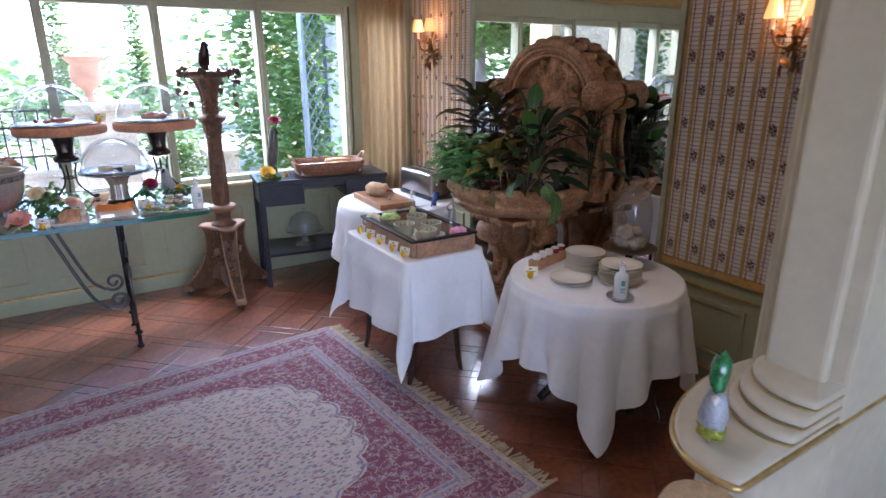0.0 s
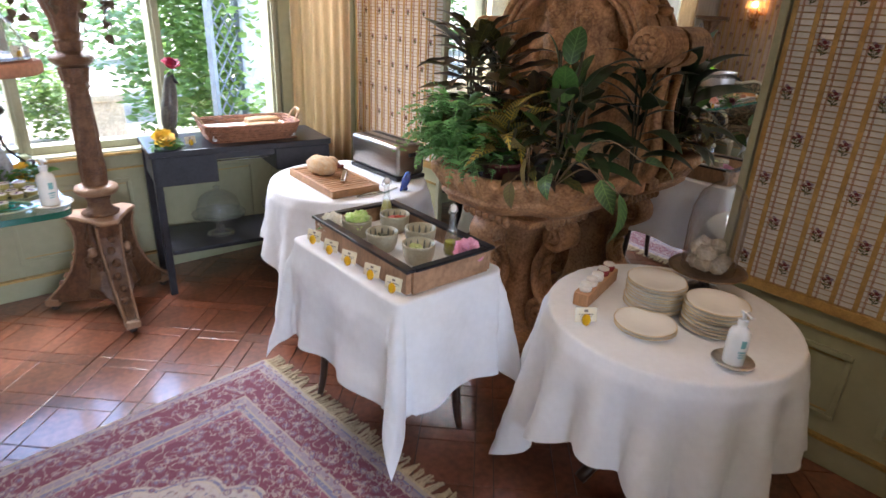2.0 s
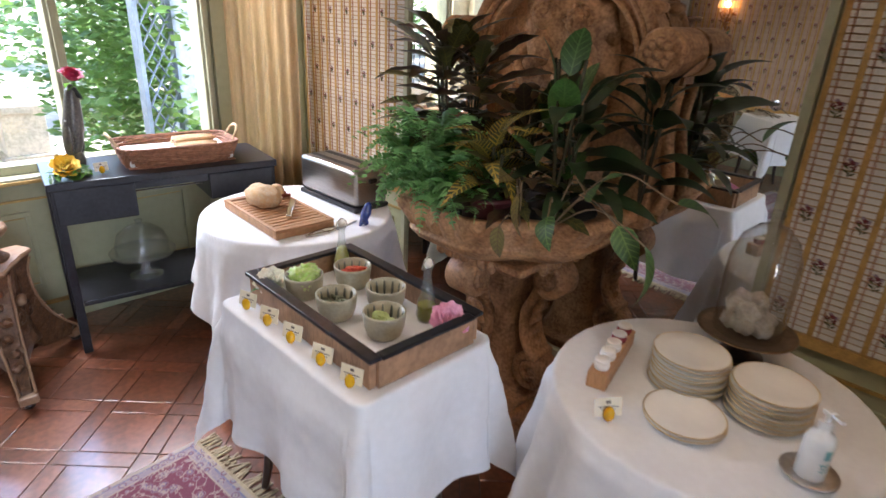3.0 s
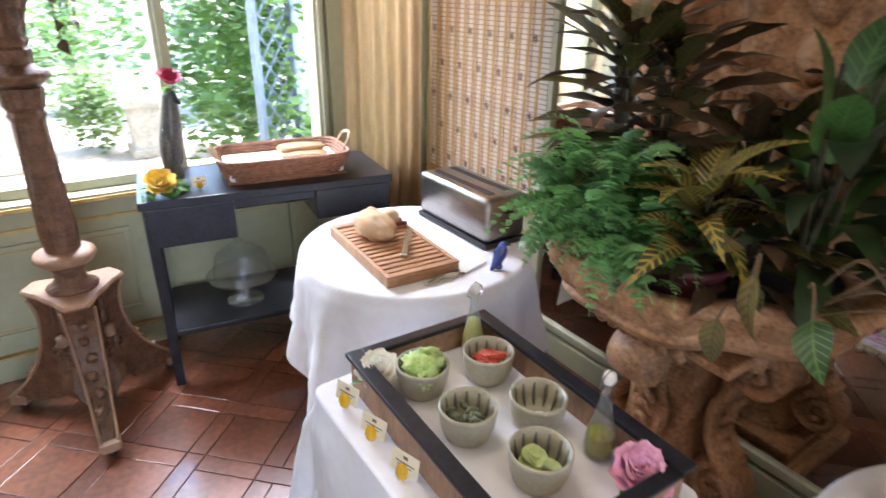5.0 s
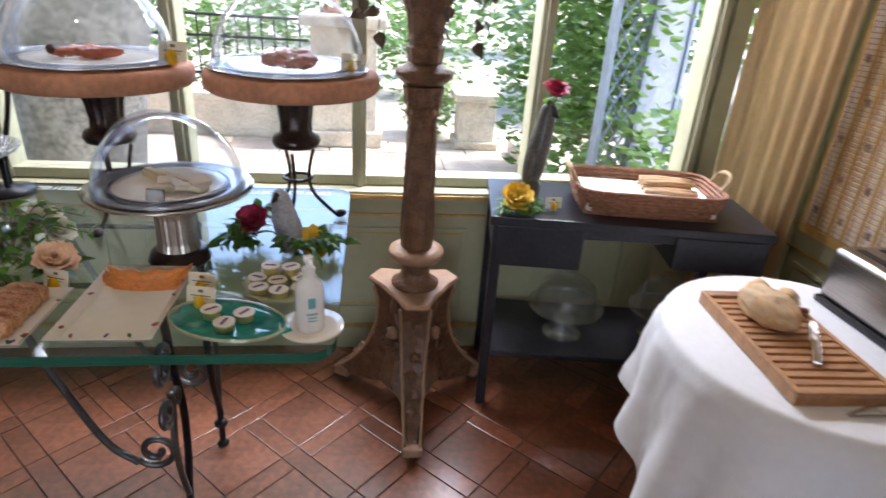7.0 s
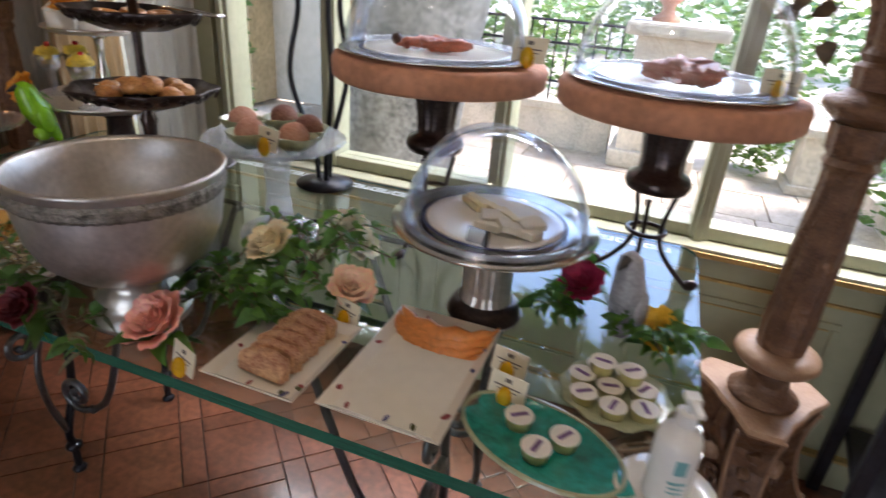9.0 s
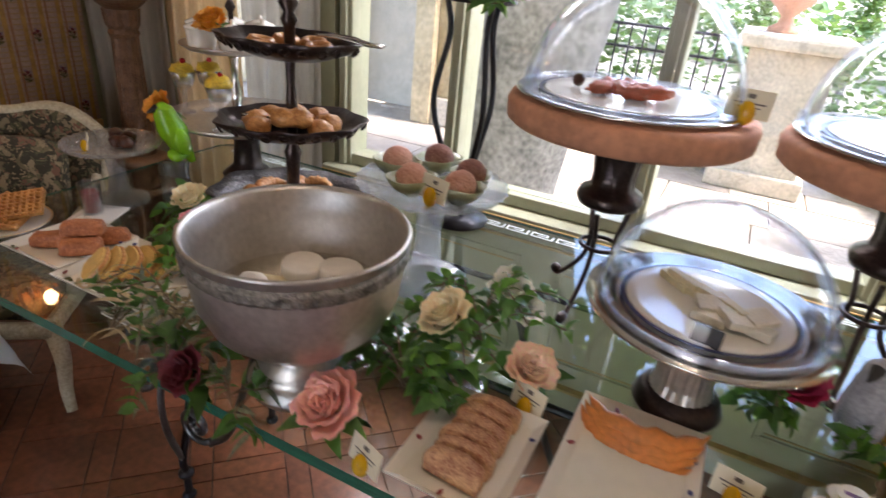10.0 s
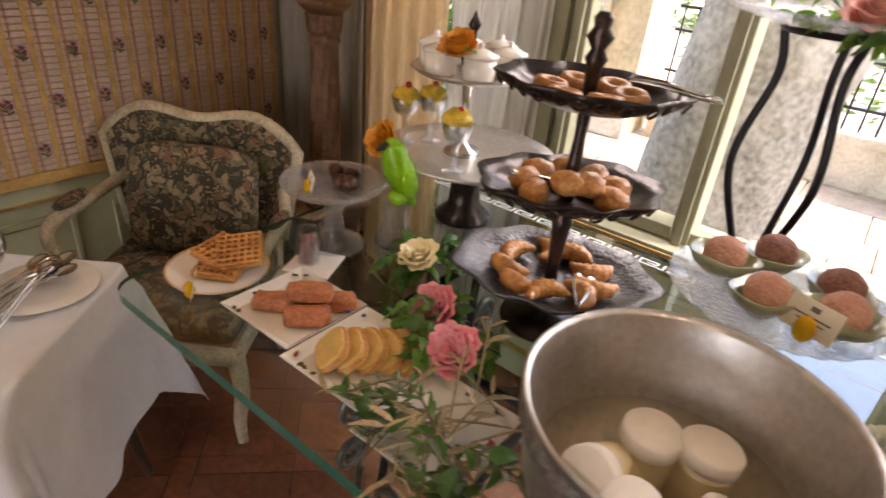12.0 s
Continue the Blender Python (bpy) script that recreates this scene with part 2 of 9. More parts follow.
# ---- materials ----
M_WALL = mat("sage_paint", (0.40, 0.40, 0.25), 0.45, vary=0.06, scale=3, bump=0.04)
M_GILT = mat("gilt_line", (0.55, 0.38, 0.14), 0.4, 0.6, vary=0.2, scale=30)
M_CREAM = mat("cream_paint", (0.56, 0.50, 0.37), 0.5, vary=0.06, scale=3, bump=0.03)
M_CEIL = mat("ceiling_paint", (0.75, 0.72, 0.64), 0.7, vary=0.04, scale=2)
M_WINFRAME = mat("window_frame_paint", (0.41, 0.41, 0.28), 0.4, vary=0.08, scale=5)
M_TILE = mat("terracotta_tile", (0.225, 0.078, 0.039), 0.30, vary=0.3, scale=5, bump=0.10, bump_scale=14, object_vary=0.22, coat=0.9)
M_TILE.node_tree.nodes["Principled BSDF"].inputs["Coat Roughness"].default_value = 0.13
M_GROUT = mat("dark_grout", (0.09, 0.05, 0.035), 0.6, vary=0.2, scale=20)
M_LINEN = mat("white_linen", (0.80, 0.82, 0.85), 0.85, vary=0.03, scale=6, bump=0.22, bump_scale=11)
M_BLACKWOOD = mat("black_lacquer", (0.022, 0.022, 0.028), 0.32, vary=0.3, scale=10, bump=0.04, spec=0.3)
M_DARKWOOD = mat("dark_wood", (0.05, 0.026, 0.016), 0.35, vary=0.3, scale=10, stretch=(1, 1, 0.2))
M_STONECARVE = mat("carved_terracotta_stone", (0.50, 0.275, 0.13), 0.55, vary=0.35, scale=11, bump=0.45, bump_scale=40, tint=(0.23, 0.105, 0.045))
M_GILTWOOD = mat("worn_giltwood", (0.165, 0.085, 0.042), 0.45, 0.15, vary=0.4, scale=26, bump=0.8, bump_scale=60, tint=(0.085, 0.038, 0.022))
M_WORNCAP = mat("worn_gilt_gesso", (0.28, 0.175, 0.105), 0.45, 0.1, vary=0.3, scale=16, bump=0.3, bump_scale=50, tint=(0.24, 0.13, 0.07))
M_CARVEDGILT = mat("carved_giltwood", (0.135, 0.068, 0.032), 0.42, 0.15, vary=0.4, scale=30, bump=1.0, bump_scale=38, tint=(0.060, 0.026, 0.014))
M_IRON = mat("wrought_iron", (0.035, 0.035, 0.04), 0.4, 0.8, vary=0.2, scale=30, bump=0.1)
M_STEELGREY = mat("grey_iron", (0.14, 0.14, 0.14), 0.35, 0.85, vary=0.2, scale=30)
M_TABLEGLASS = glass("table_glass", (0.80, 0.93, 0.88), 0.0, 1.5)
M_GLASSEDGE = mat("green_glass_edge", (0.02, 0.15, 0.10), 0.12, vary=0.5, scale=20, stretch=(0.2, 0.2, 60))
M_CLEAR = thin_glass("clear_shell", (0.915, 0.935, 0.965), 0.95, 0.05)
M_RIM = thin_glass("clear_rim", (0.86, 0.89, 0.95), 0.6, 0.10, 0.12)
M_CRYSTAL = thin_glass("crystal", (0.92, 0.94, 0.97), 0.75, 0.17, 0.14, 1.0, 110)
M_PLAINGLASS = thin_glass("plain_glass", (0.94, 0.955, 0.97), 0.9, 0.11, 0.07)
M_PANE = thin_glass("window_pane", (0.98, 0.985, 0.98), 0.4, 0.02)
M_MIRROR = mat("mirror_silver", (0.78, 0.79, 0.76), 0.015, 1.0, vary=0.01, scale=2)
M_TERRACOTTA = mat("terracotta", (0.54, 0.26, 0.155), 0.8, vary=0.18, scale=8, bump=0.15, bump_scale=60)
M_BRONZE = mat("dark_bronze", (0.065, 0.048, 0.044), 0.28, 0.75, vary=0.3, scale=20, bump=0.2)
M_SILVER = mat("brushed_silver", (0.64, 0.615, 0.58), 0.40, 1.0, vary=0.12, scale=12, bump=0.06, bump_scale=90)
M_STEEL = mat("polished_steel", (0.62, 0.61, 0.59), 0.18, 1.0, vary=0.06, scale=6)
M_BLACKPLASTIC = mat("black_plastic", (0.02, 0.02, 0.022), 0.4, vary=0.1)
M_CHINA = mat("white_china", (0.86, 0.83, 0.76), 0.18, vary=0.02, scale=5, coat=0.4)
M_GOLDRIM = mat("gold_rim", (0.72, 0.55, 0.27), 0.35, 0.8, vary=0.1)
M_BEECH = mat("beech_wood", (0.50, 0.27, 0.13), 0.5, vary=0.18, scale=6, stretch=(1, 6, 1), bump=0.05)
M_WALNUT = mat("walnut_wood", (0.40, 0.235, 0.135), 0.5, vary=0.25, scale=6, stretch=(1, 5, 1))
M_CRUST = mat("bread_crust", (0.52, 0.30, 0.13), 0.8, vary=0.35, scale=14, bump=0.4, bump_scale=60, tint=(0.62, 0.48, 0.32))
M_PASTRY = mat("golden_pastry", (0.64, 0.32, 0.10), 0.45, vary=0.4, scale=26, bump=0.4, bump_scale=70, tint=(0.40, 0.14, 0.04), coat=0.3)
M_SPONGE = mat("yellow_sponge", (0.74, 0.48, 0.15), 0.85, vary=0.15, scale=40, bump=0.4, bump_scale=160)
M_WICKER = mat("brown_wicker", (0.34, 0.15, 0.08), 0.6, vary=0.3, scale=40, bump=0.5, bump_scale=140)
M_ROPE = mat("natural_rope", (0.60, 0.44, 0.26), 0.8, vary=0.2, scale=40, bump=0.4, bump_scale=200)
M_LEAF = sheer(mat("green_leaf", (0.065, 0.18, 0.04), 0.38, vary=0.3, scale=12, object_vary=0.35), (0.16, 0.34, 0.05), 0.3)
M_LEAFLIGHT = sheer(mat("bright_green_leaf", (0.10, 0.27, 0.035), 0.4, vary=0.25, scale=12, object_vary=0.3), (0.22, 0.42, 0.06), 0.3)


def veined(name, blade, other, vein, pitch, share, rough=0.45):
    """A leaf blade with a midrib and slanting side veins, in the leaf's own metres along x."""
    m = mat(name, blade, rough, vary=0.3, scale=25, tint=other, object_vary=0.35)
    nt = m.node_tree
    bs = nt.nodes["Principled BSDF"]
    base = bs.inputs["Base Color"].links[0].from_socket
    tc = nt.nodes.new("ShaderNodeTexCoord")
    sep = nt.nodes.new("ShaderNodeSeparateXYZ")
    nt.links.new(tc.outputs["Object"], sep.inputs[0])

    def op(kind, a, c):
        n = nt.nodes.new("ShaderNodeMath")
        n.operation = kind
        for i, v in enumerate((a, c)):
            if isinstance(v, float):
                n.inputs[i].default_value = v
            else:
                nt.links.new(v, n.inputs[i])
        return n.outputs[0]

    ay = op("ABSOLUTE", sep.outputs[1], 0.0)
    u = op("SUBTRACT", sep.outputs[0], op("MULTIPLY", ay, 0.9))
    side = op("LESS_THAN", op("FRACT", op("MULTIPLY", u, 1.0 / pitch), 0.0), share)
    rib = op("LESS_THAN", ay, 0.0022)
    mask = op("MAXIMUM", side, rib)
    mx = nt.nodes.new("ShaderNodeMixRGB")
    nt.links.new(op("MULTIPLY", mask, 0.85), mx.inputs[0])
    nt.links.new(base, mx.inputs[1])
    mx.inputs[2].default_value = (*vein, 1)
    nt.links.new(mx.outputs[0], bs.inputs["Base Color"])
    return m


M_CROTON = veined("dark_croton_leaf", (0.042, 0.034, 0.018), (0.055, 0.018, 0.016), (0.09, 0.07, 0.025), 0.030, 0.12, 0.30)
M_CROTONG = veined("olive_croton_leaf", (0.065, 0.070, 0.022), (0.035, 0.036, 0.014), (0.16, 0.14, 0.035), 0.026, 0.16, 0.30)
M_CROTONY = veined("yellow_veined_leaf", (0.035, 0.060, 0.020), (0.05, 0.04, 0.02), (0.42, 0.30, 0.04), 0.016, 0.36)
M_DARKLEAF = mat("deep_green_leaf", (0.018, 0.042, 0.014), 0.42, vary=0.3, scale=12, object_vary=0.35)
M_FERN = sheer(mat("fern_leaf", (0.20, 0.42, 0.17), 0.35, vary=0.3, scale=20, object_vary=0.5), (0.30, 0.55, 0.18), 0.35)
M_OLIVE = mat("olive_leaf", (0.16, 0.19, 0.11), 0.5, vary=0.3, scale=20, object_vary=0.35)
M_DARKSTEM = mat("dark_green_stem", (0.055, 0.050, 0.025), 0.6, vary=0.3, scale=30)
M_TWIG = mat("dry_twig", (0.20, 0.14, 0.08), 0.8, vary=0.3, scale=30)
M_WATER = thin_glass("water", (0.90, 0.88, 0.84), 0.6, 0.03)


def blind_paint():
    """Nothing but thin white slats; ribbons and flowers are pieces of their own."""
    return mat("white_blind_slat", (0.72, 0.69, 0.66), 0.5, vary=0.08, scale=10, object_vary=0.06)


M_SLAT = blind_paint()
M_SLATLIT = sheer(mat("thin_white_blind_slat", (0.72, 0.69, 0.66), 0.5, vary=0.08, scale=10, object_vary=0.06), (0.80, 0.74, 0.62), 0.30)
M_RIBBON = mat("amber_ribbon", (0.52, 0.32, 0.10), 0.6, vary=0.2, scale=30, bump=0.2, bump_scale=300)
M_CORD = mat("rust_cord", (0.42, 0.17, 0.07), 0.7, vary=0.3, scale=60, bump=0.3, bump_scale=300)
M_FLOWERLILAC = mat("embroidered_lilac", (0.34, 0.26, 0.34), 0.8, vary=0.3, scale=60)
M_BLINDBACK = sheer(mat("straw_blind_backing", (0.34, 0.21, 0.11), 0.8, vary=0.15, scale=20), (0.70, 0.52, 0.30), 0.45)
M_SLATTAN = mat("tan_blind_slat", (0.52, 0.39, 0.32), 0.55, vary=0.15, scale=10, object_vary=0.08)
M_FLOWERRED = mat("embroidered_plum", (0.20, 0.035, 0.05), 0.8, vary=0.3, scale=60)
M_FLOWERGREEN = mat("embroidered_green", (0.10, 0.11, 0.035), 0.8, vary=0.3, scale=60)
M_CURTAIN = sheer(mat("straw_silk_curtain", (0.66, 0.51, 0.31), 0.7, vary=0.22, scale=10, stretch=(6, 6, 0.6), bump=0.1), (0.72, 0.54, 0.32), 0.4)
M_SHEER = sheer(mat("pale_grey_curtain", (0.60, 0.57, 0.52), 0.8, vary=0.15, scale=10, stretch=(6, 6, 0.6)), (0.70, 0.66, 0.58), 0.45)


def rug_material():
    """A red and blue floral wool pattern inside border bands, in the rug's own metres (half sizes HX, HY)."""
    HX, HY = 1.55, 1.0
    m = bpy.data.materials.new("persian_wool")
    m.use_nodes = True
    nt = m.node_tree
    L = nt.links.new
    b = nt.nodes["Principled BSDF"]
    b.inputs["Roughness"].default_value = 0.95
    b.inputs["Sheen Weight"].default_value = 0.3

    def n(kind, **kw):
        node = nt.nodes.new("ShaderNode" + kind)
        for k, v in kw.items():
            if k == "operation":
                node.operation = v
        return node

    def mth(op, a, c=None):
        node = n("Math", operation=op)
        for i, v in enumerate((a, c)):
            if v is None:
                continue
            if isinstance(v, (int, float)):
                node.inputs[i].default_value = v
            else:
                L(v, node.inputs[i])
        return node.outputs[0]

    tc = n("TexCoord")
    sep = n("SeparateXYZ")
    L(tc.outputs["Object"], sep.inputs[0])
    ax, ay = mth("ABSOLUTE", sep.outputs[0]), mth("ABSOLUTE", sep.outputs[1])
    edge = mth("MINIMUM", mth("SUBTRACT", HX, ax), mth("SUBTRACT", HY, ay))

    def ramp(value, stops, mode="CONSTANT"):
        r = n("ValToRGB")
        r.color_ramp.interpolation = mode
        while len(r.color_ramp.elements) < len(stops):
            r.color_ramp.elements.new(0.5)
        for e, (p, c) in zip(r.color_ramp.elements, stops):
            e.position, e.color = p, (*c, 1)
        L(value, r.inputs[0])
        return r.outputs[0]

    cream, red, rose, blue, dark, sand, taupe = (0.50, 0.44, 0.42), (0.18, 0.035, 0.07), (0.27, 0.09, 0.135), (0.19, 0.19, 0.31), (0.08, 0.06, 0.13), (0.44, 0.36, 0.29), (0.31, 0.25, 0.30)
    # lobed medallion field
    n_angle = mth("ARCTAN2", mth("MULTIPLY", sep.outputs[1], 1.7), sep.outputs[0])
    scal = mth("ABSOLUTE", mth("SINE", mth("MULTIPLY", n_angle, 12.0)))
    lobes = mth("MULTIPLY", mth("SUBTRACT", 0.5, scal), 0.055)
    ell = mth("SQRT", mth("ADD", mth("POWER", mth("DIVIDE", ax, 1.20), 3.0), mth("POWER", mth("DIVIDE", ay, 0.68), 3.0)))
    field = mth("ADD", ell, lobes)
    ground_in = ramp(mth("MULTIPLY", field, 0.5), [(0.0, cream), (0.432, (0.52, 0.44, 0.36)), (0.440, blue), (0.448, (0.50, 0.42, 0.36)), (0.456, red)])
    med = mth("ADD", mth("SQRT", mth("ADD", mth("POWER", mth("DIVIDE", ax, 0.5), 2.0), mth("POWER", mth("DIVIDE", ay, 0.36), 2.0))), mth("MULTIPLY", lobes, 3.0))
    medc = ramp(mth("MULTIPLY", med, 0.5), [(0.0, rose), (0.16, blue), (0.2, cream), (0.33, red), (0.36, rose), (0.5, cream)])
    mixm = n("MixRGB")
    L(mth("MULTIPLY", mth("LESS_THAN", med, 0.98), 0.5), mixm.inputs[0])
    L(ground_in, mixm.inputs[1])
    L(medc, mixm.inputs[2])
    bands = ramp(mth("MULTIPLY", edge, 2.0), [(0.0, sand), (0.035, blue), (0.05, taupe), (0.10, sand), (0.11, red), (0.40, sand), (0.415, taupe), (0.475, sand), (0.49, blue), (0.53, sand), (0.54, rose)])
    mixb = n("MixRGB")
    L(mth("GREATER_THAN", edge, 0.29), mixb.inputs[0])
    L(bands, mixb.inputs[1])
    L(mixm.outputs[0], mixb.inputs[2])
    # small flowers and tendrils woven over everything
    vor = n("TexVoronoi")
    vor.inputs["Scale"].default_value = 25
    L(tc.outputs["Object"], vor.inputs["Vector"])
    nz = n("TexNoise")
    nz.inputs["Scale"].default_value = 24
    nz.inputs["Detail"].default_value = 3
    L(tc.outputs["Object"], nz.inputs["Vector"])
    tend = mth("LESS_THAN", mth("ABSOLUTE", mth("SUBTRACT", nz.outputs[0], 0.5)), 0.022)
    petal = ramp(vor.outputs["Distance"], [(0.0, dark), (0.10, sand), (0.20, blue), (0.28, red), (0.36, taupe)])
    fl = n("MixRGB")
    inner = mth("MULTIPLY", mth("LESS_THAN", field, 0.83), mth("GREATER_THAN", edge, 0.29))
    L(mth("MULTIPLY", mth("LESS_THAN", vor.outputs["Distance"], 0.42), mth("SUBTRACT", 0.8, mth("MULTIPLY", inner, 0.65))), fl.inputs[0])
    L(mixb.outputs[0], fl.inputs[1])
    L(petal, fl.inputs[2])
    tn = n("MixRGB")
    L(mth("MULTIPLY", tend, 0.8), tn.inputs[0])
    L(fl.outputs[0], tn.inputs[1])
    tn.inputs[2].default_value = (0.44, 0.36, 0.32, 1)
    big = n("TexNoise")
    big.inputs["Scale"].default_value = 3
    L(tc.outputs["Object"], big.inputs["Vector"])
    fade = n("MixRGB")
    fade.blend_type = "MULTIPLY"
    fade.inputs[0].default_value = 0.15
    # short dark and rose strokes scattered over the pale field
    stretch_ = n("Mapping")
    stretch_.inputs["Scale"].default_value = (1.0, 2.2, 1.0)
    stretch_.inputs["Rotation"].default_value = (0, 0, 0.6)
    L(tc.outputs["Object"], stretch_.inputs[0])
    v2 = n("TexVoronoi")
    v2.inputs["Scale"].default_value = 31
    L(stretch_.outputs[0], v2.inputs["Vector"])
    sepc = n("SeparateXYZ")
    L(v2.outputs["Color"], sepc.inputs[0])
    strokes = ramp(sepc.outputs[0], [(0.0, dark), (0.25, (0.13, 0.17, 0.14)), (0.45, blue), (0.62, red), (0.78, rose), (0.9, (0.50, 0.44, 0.38))])
    st_ = n("MixRGB")
    L(mth("MULTIPLY", mth("MULTIPLY", mth("LESS_THAN", v2.outputs["Distance"], 0.40), inner), 0.78), st_.inputs[0])
    L(tn.outputs[0], st_.inputs[1])
    L(strokes, st_.inputs[2])
    L(st_.outputs[0], fade.inputs[1])
    L(big.outputs[0], fade.inputs[2])
    L(fade.outputs[0], b.inputs["Base Color"])
    fine = n("TexNoise")
    fine.inputs["Scale"].default_value = 260
    L(tc.outputs["Object"], fine.inputs["Vector"])
    bp = n("Bump")
    bp.inputs["Strength"].default_value = 0.4
    bp.inputs["Distance"].default_value = 0.004
    L(fine.outputs[0], bp.inputs["Height"])
    L(bp.outputs[0], b.inputs["Normal"])
    return m


M_RUG = rug_material()

# ---- the room ----
X0, X1, Y0, Y1, H = -1.85, 3.55, -2.5, 5.1, 2.52
HEAD, SILL = 2.18, 0.80
WIN_L, WIN_R = -0.46, 2.97

floor_ob = structure("floor", B(X0 - 0.2, Y0 - 0.2, -0.12, X1 + 0.2, Y1 + 0.2, -0.006), M_GROUT, "terracotta tile floor laid in diagonal squares and strips", "floor")
structure("ceiling", B(X0 - 0.2, Y0 - 0.2, H, X1 + 0.2, Y1 + 0.2, H + 0.15), M_CEIL, "plain off-white ceiling", "ceiling")


def wainscot(wall, x0, x1, z0, z1, n):
    """Raised panel mouldings along a wall's face (local x along the wall, local -y into the room)."""
    step = (x1 - x0) / n
    for i in range(n):
        a, b = x0 + i * step + 0.07, x0 + (i + 1) * step - 0.07
        bm = bmesh.new()
        for s in ((a, z0, b, z0 + 0.022), (a, z1 - 0.022, b, z1), (a, z0 + 0.022, a + 0.022, z1 - 0.022), (b - 0.022, z0 + 0.022, b, z1 - 0.022)):
            box(bm, s[0], -0.014, s[1], s[2], 0.001, s[3], 0.004)
        part("panel_moulding", bm, M_WALL, wall)
        g = bmesh.new()
        for s in ((a + 0.03, z0 + 0.03, b - 0.03, z0 + 0.034), (a + 0.03, z1 - 0.034, b - 0.03, z1 - 0.03)):
            box(g, s[0], -0.004, s[1], s[2], 0.001, s[3])
        part("gilt_line", g, M_GILT, wall, "thin gilt line")
    for z, t in ((0.11, 0.012), (z1 + 0.055, 0.01)):
        part("gilt_line", B(x0, -0.030 if z < 0.2 else -0.012, z, x1, 0.001, z + t), M_GILT, wall, "thin gilt line")
    part("baseboard", B(x0, -0.028, 0, x1, 0.001, 0.11, 0.006), M_WALL, wall)


# window wall
bm = bmesh.new()
box(bm, X0, Y1, 0, X1, Y1 + 0.22, SILL - 0.04)
for a, b in ((X0, -1.24), (-0.56, WIN_L), (WIN_R, 3.05), (3.44, X1)):
    box(bm, a, Y1, SILL - 0.04, b, Y1 + 0.22, H)
for a, b in ((-1.24, -0.56), (3.05, 3.44)):
    box(bm, a, Y1, HEAD, b, Y1 + 0.22, H)
box(bm, WIN_L, Y1, HEAD, WIN_R, Y1 + 0.22, H)
wall_n = structure("wall_north", bm, M_WALL, "sage green panelled wall under the garden windows", "wall", m=None)
wn_face = new("wainscot")
wn_face.parent = wall_n
wn_face.matrix_basis = pose(0, Y1, 0)
wainscot(wn_face, X0, X1, 0.2, 0.62, 7)
part("cornice", B(X0, Y1 - 0.07, H - 0.16, X1, Y1, H - 0.05, 0.02), M_GILT, wall_n, "gilded wooden cornice")

window = thing("window_1", pose(0, Y1, 0), "tall garden window in a sage painted wooden frame", "window")
tagged(window, kind="structure")
part("window_sill", B(WIN_L - 0.03, -0.05, SILL - 0.04, WIN_R + 0.03, 0.24, SILL, 0.008), M_WINFRAME, window)
part("sill_gilding", B(WIN_L - 0.03, -0.058, SILL - 0.03, WIN_R + 0.03, -0.0505, SILL - 0.012, 0.002), M_GILT, window, "gilt edge of the sill")
MULL = [WIN_L + 0.035, 0.05, 0.745, 1.455, 2.205, WIN_R - 0.035]
for x in MULL:
    bmm = B(x - 0.03, 0.02, SILL, x + 0.03, 0.14, HEAD, 0.006)
    box(bmm, x - 0.013, 0.002, SILL, x + 0.013, 0.02, HEAD, 0.004)
    part("mullion", bmm, M_WINFRAME, window)
part("bottom_rail", B(WIN_L, 0.03, SILL, WIN_R, 0.13, SILL + 0.045, 0.006), M_WINFRAME, window)
part("top_rail", B(WIN_L, 0.03, HEAD - 0.06, WIN_R, 0.13, HEAD, 0.006), M_WINFRAME, window)
for a, b in zip(MULL, MULL[1:]):
    pane = part("pane", B(a + 0.03, 0.07, SILL + 0.045, b - 0.03, 0.076, HEAD - 0.06), M_PANE, window)
    pane.visible_shadow = False

# narrow side lights added unseen behind the curtains, so that daylight glows through the cloth
for a, b in ((-1.24, -0.56), (3.05, 3.44)):
    light_ = thing("added_side_light", pose(0, Y1, 0), "added unseen opening that lights the curtain from behind", "window")
    tagged(light_, kind="structure")
    for x in (a, b - 0.03):
        part("window_frame", B(x, 0.06, SILL - 0.04, x + 0.03, 0.14, HEAD, 0.004), M_WINFRAME, light_)
    part("pane", B(a + 0.03, 0.09, SILL - 0.04, b - 0.03, 0.096, HEAD), M_PANE, light_).visible_shadow = False

# side window behind the corner blind
side_window = thing("window_2", pose(X1, 0, 0), "narrow side window behind the corner blind", "window")
tagged(side_window, kind="structure")
part("window_frame", B(0.05, 4.20, 0.74, 0.13, 4.25, 2.26, 0.006), M_WINFRAME, side_window)
part("window_frame", B(0.05, 4.97, 0.74, 0.13, 5.02, 2.26, 0.006), M_WINFRAME, side_window)
part("window_frame", B(0.05, 4.25, 2.21, 0.13, 4.97, 2.26, 0.006), M_WINFRAME, side_window)
part("window_frame", B(0.05, 4.25, 0.74, 0.13, 4.97, 0.79, 0.006), M_WINFRAME, side_window)
part("pane", B(0.08, 4.25, 0.79, 0.086, 4.97, 2.21), M_PANE, side_window).visible_shadow = False

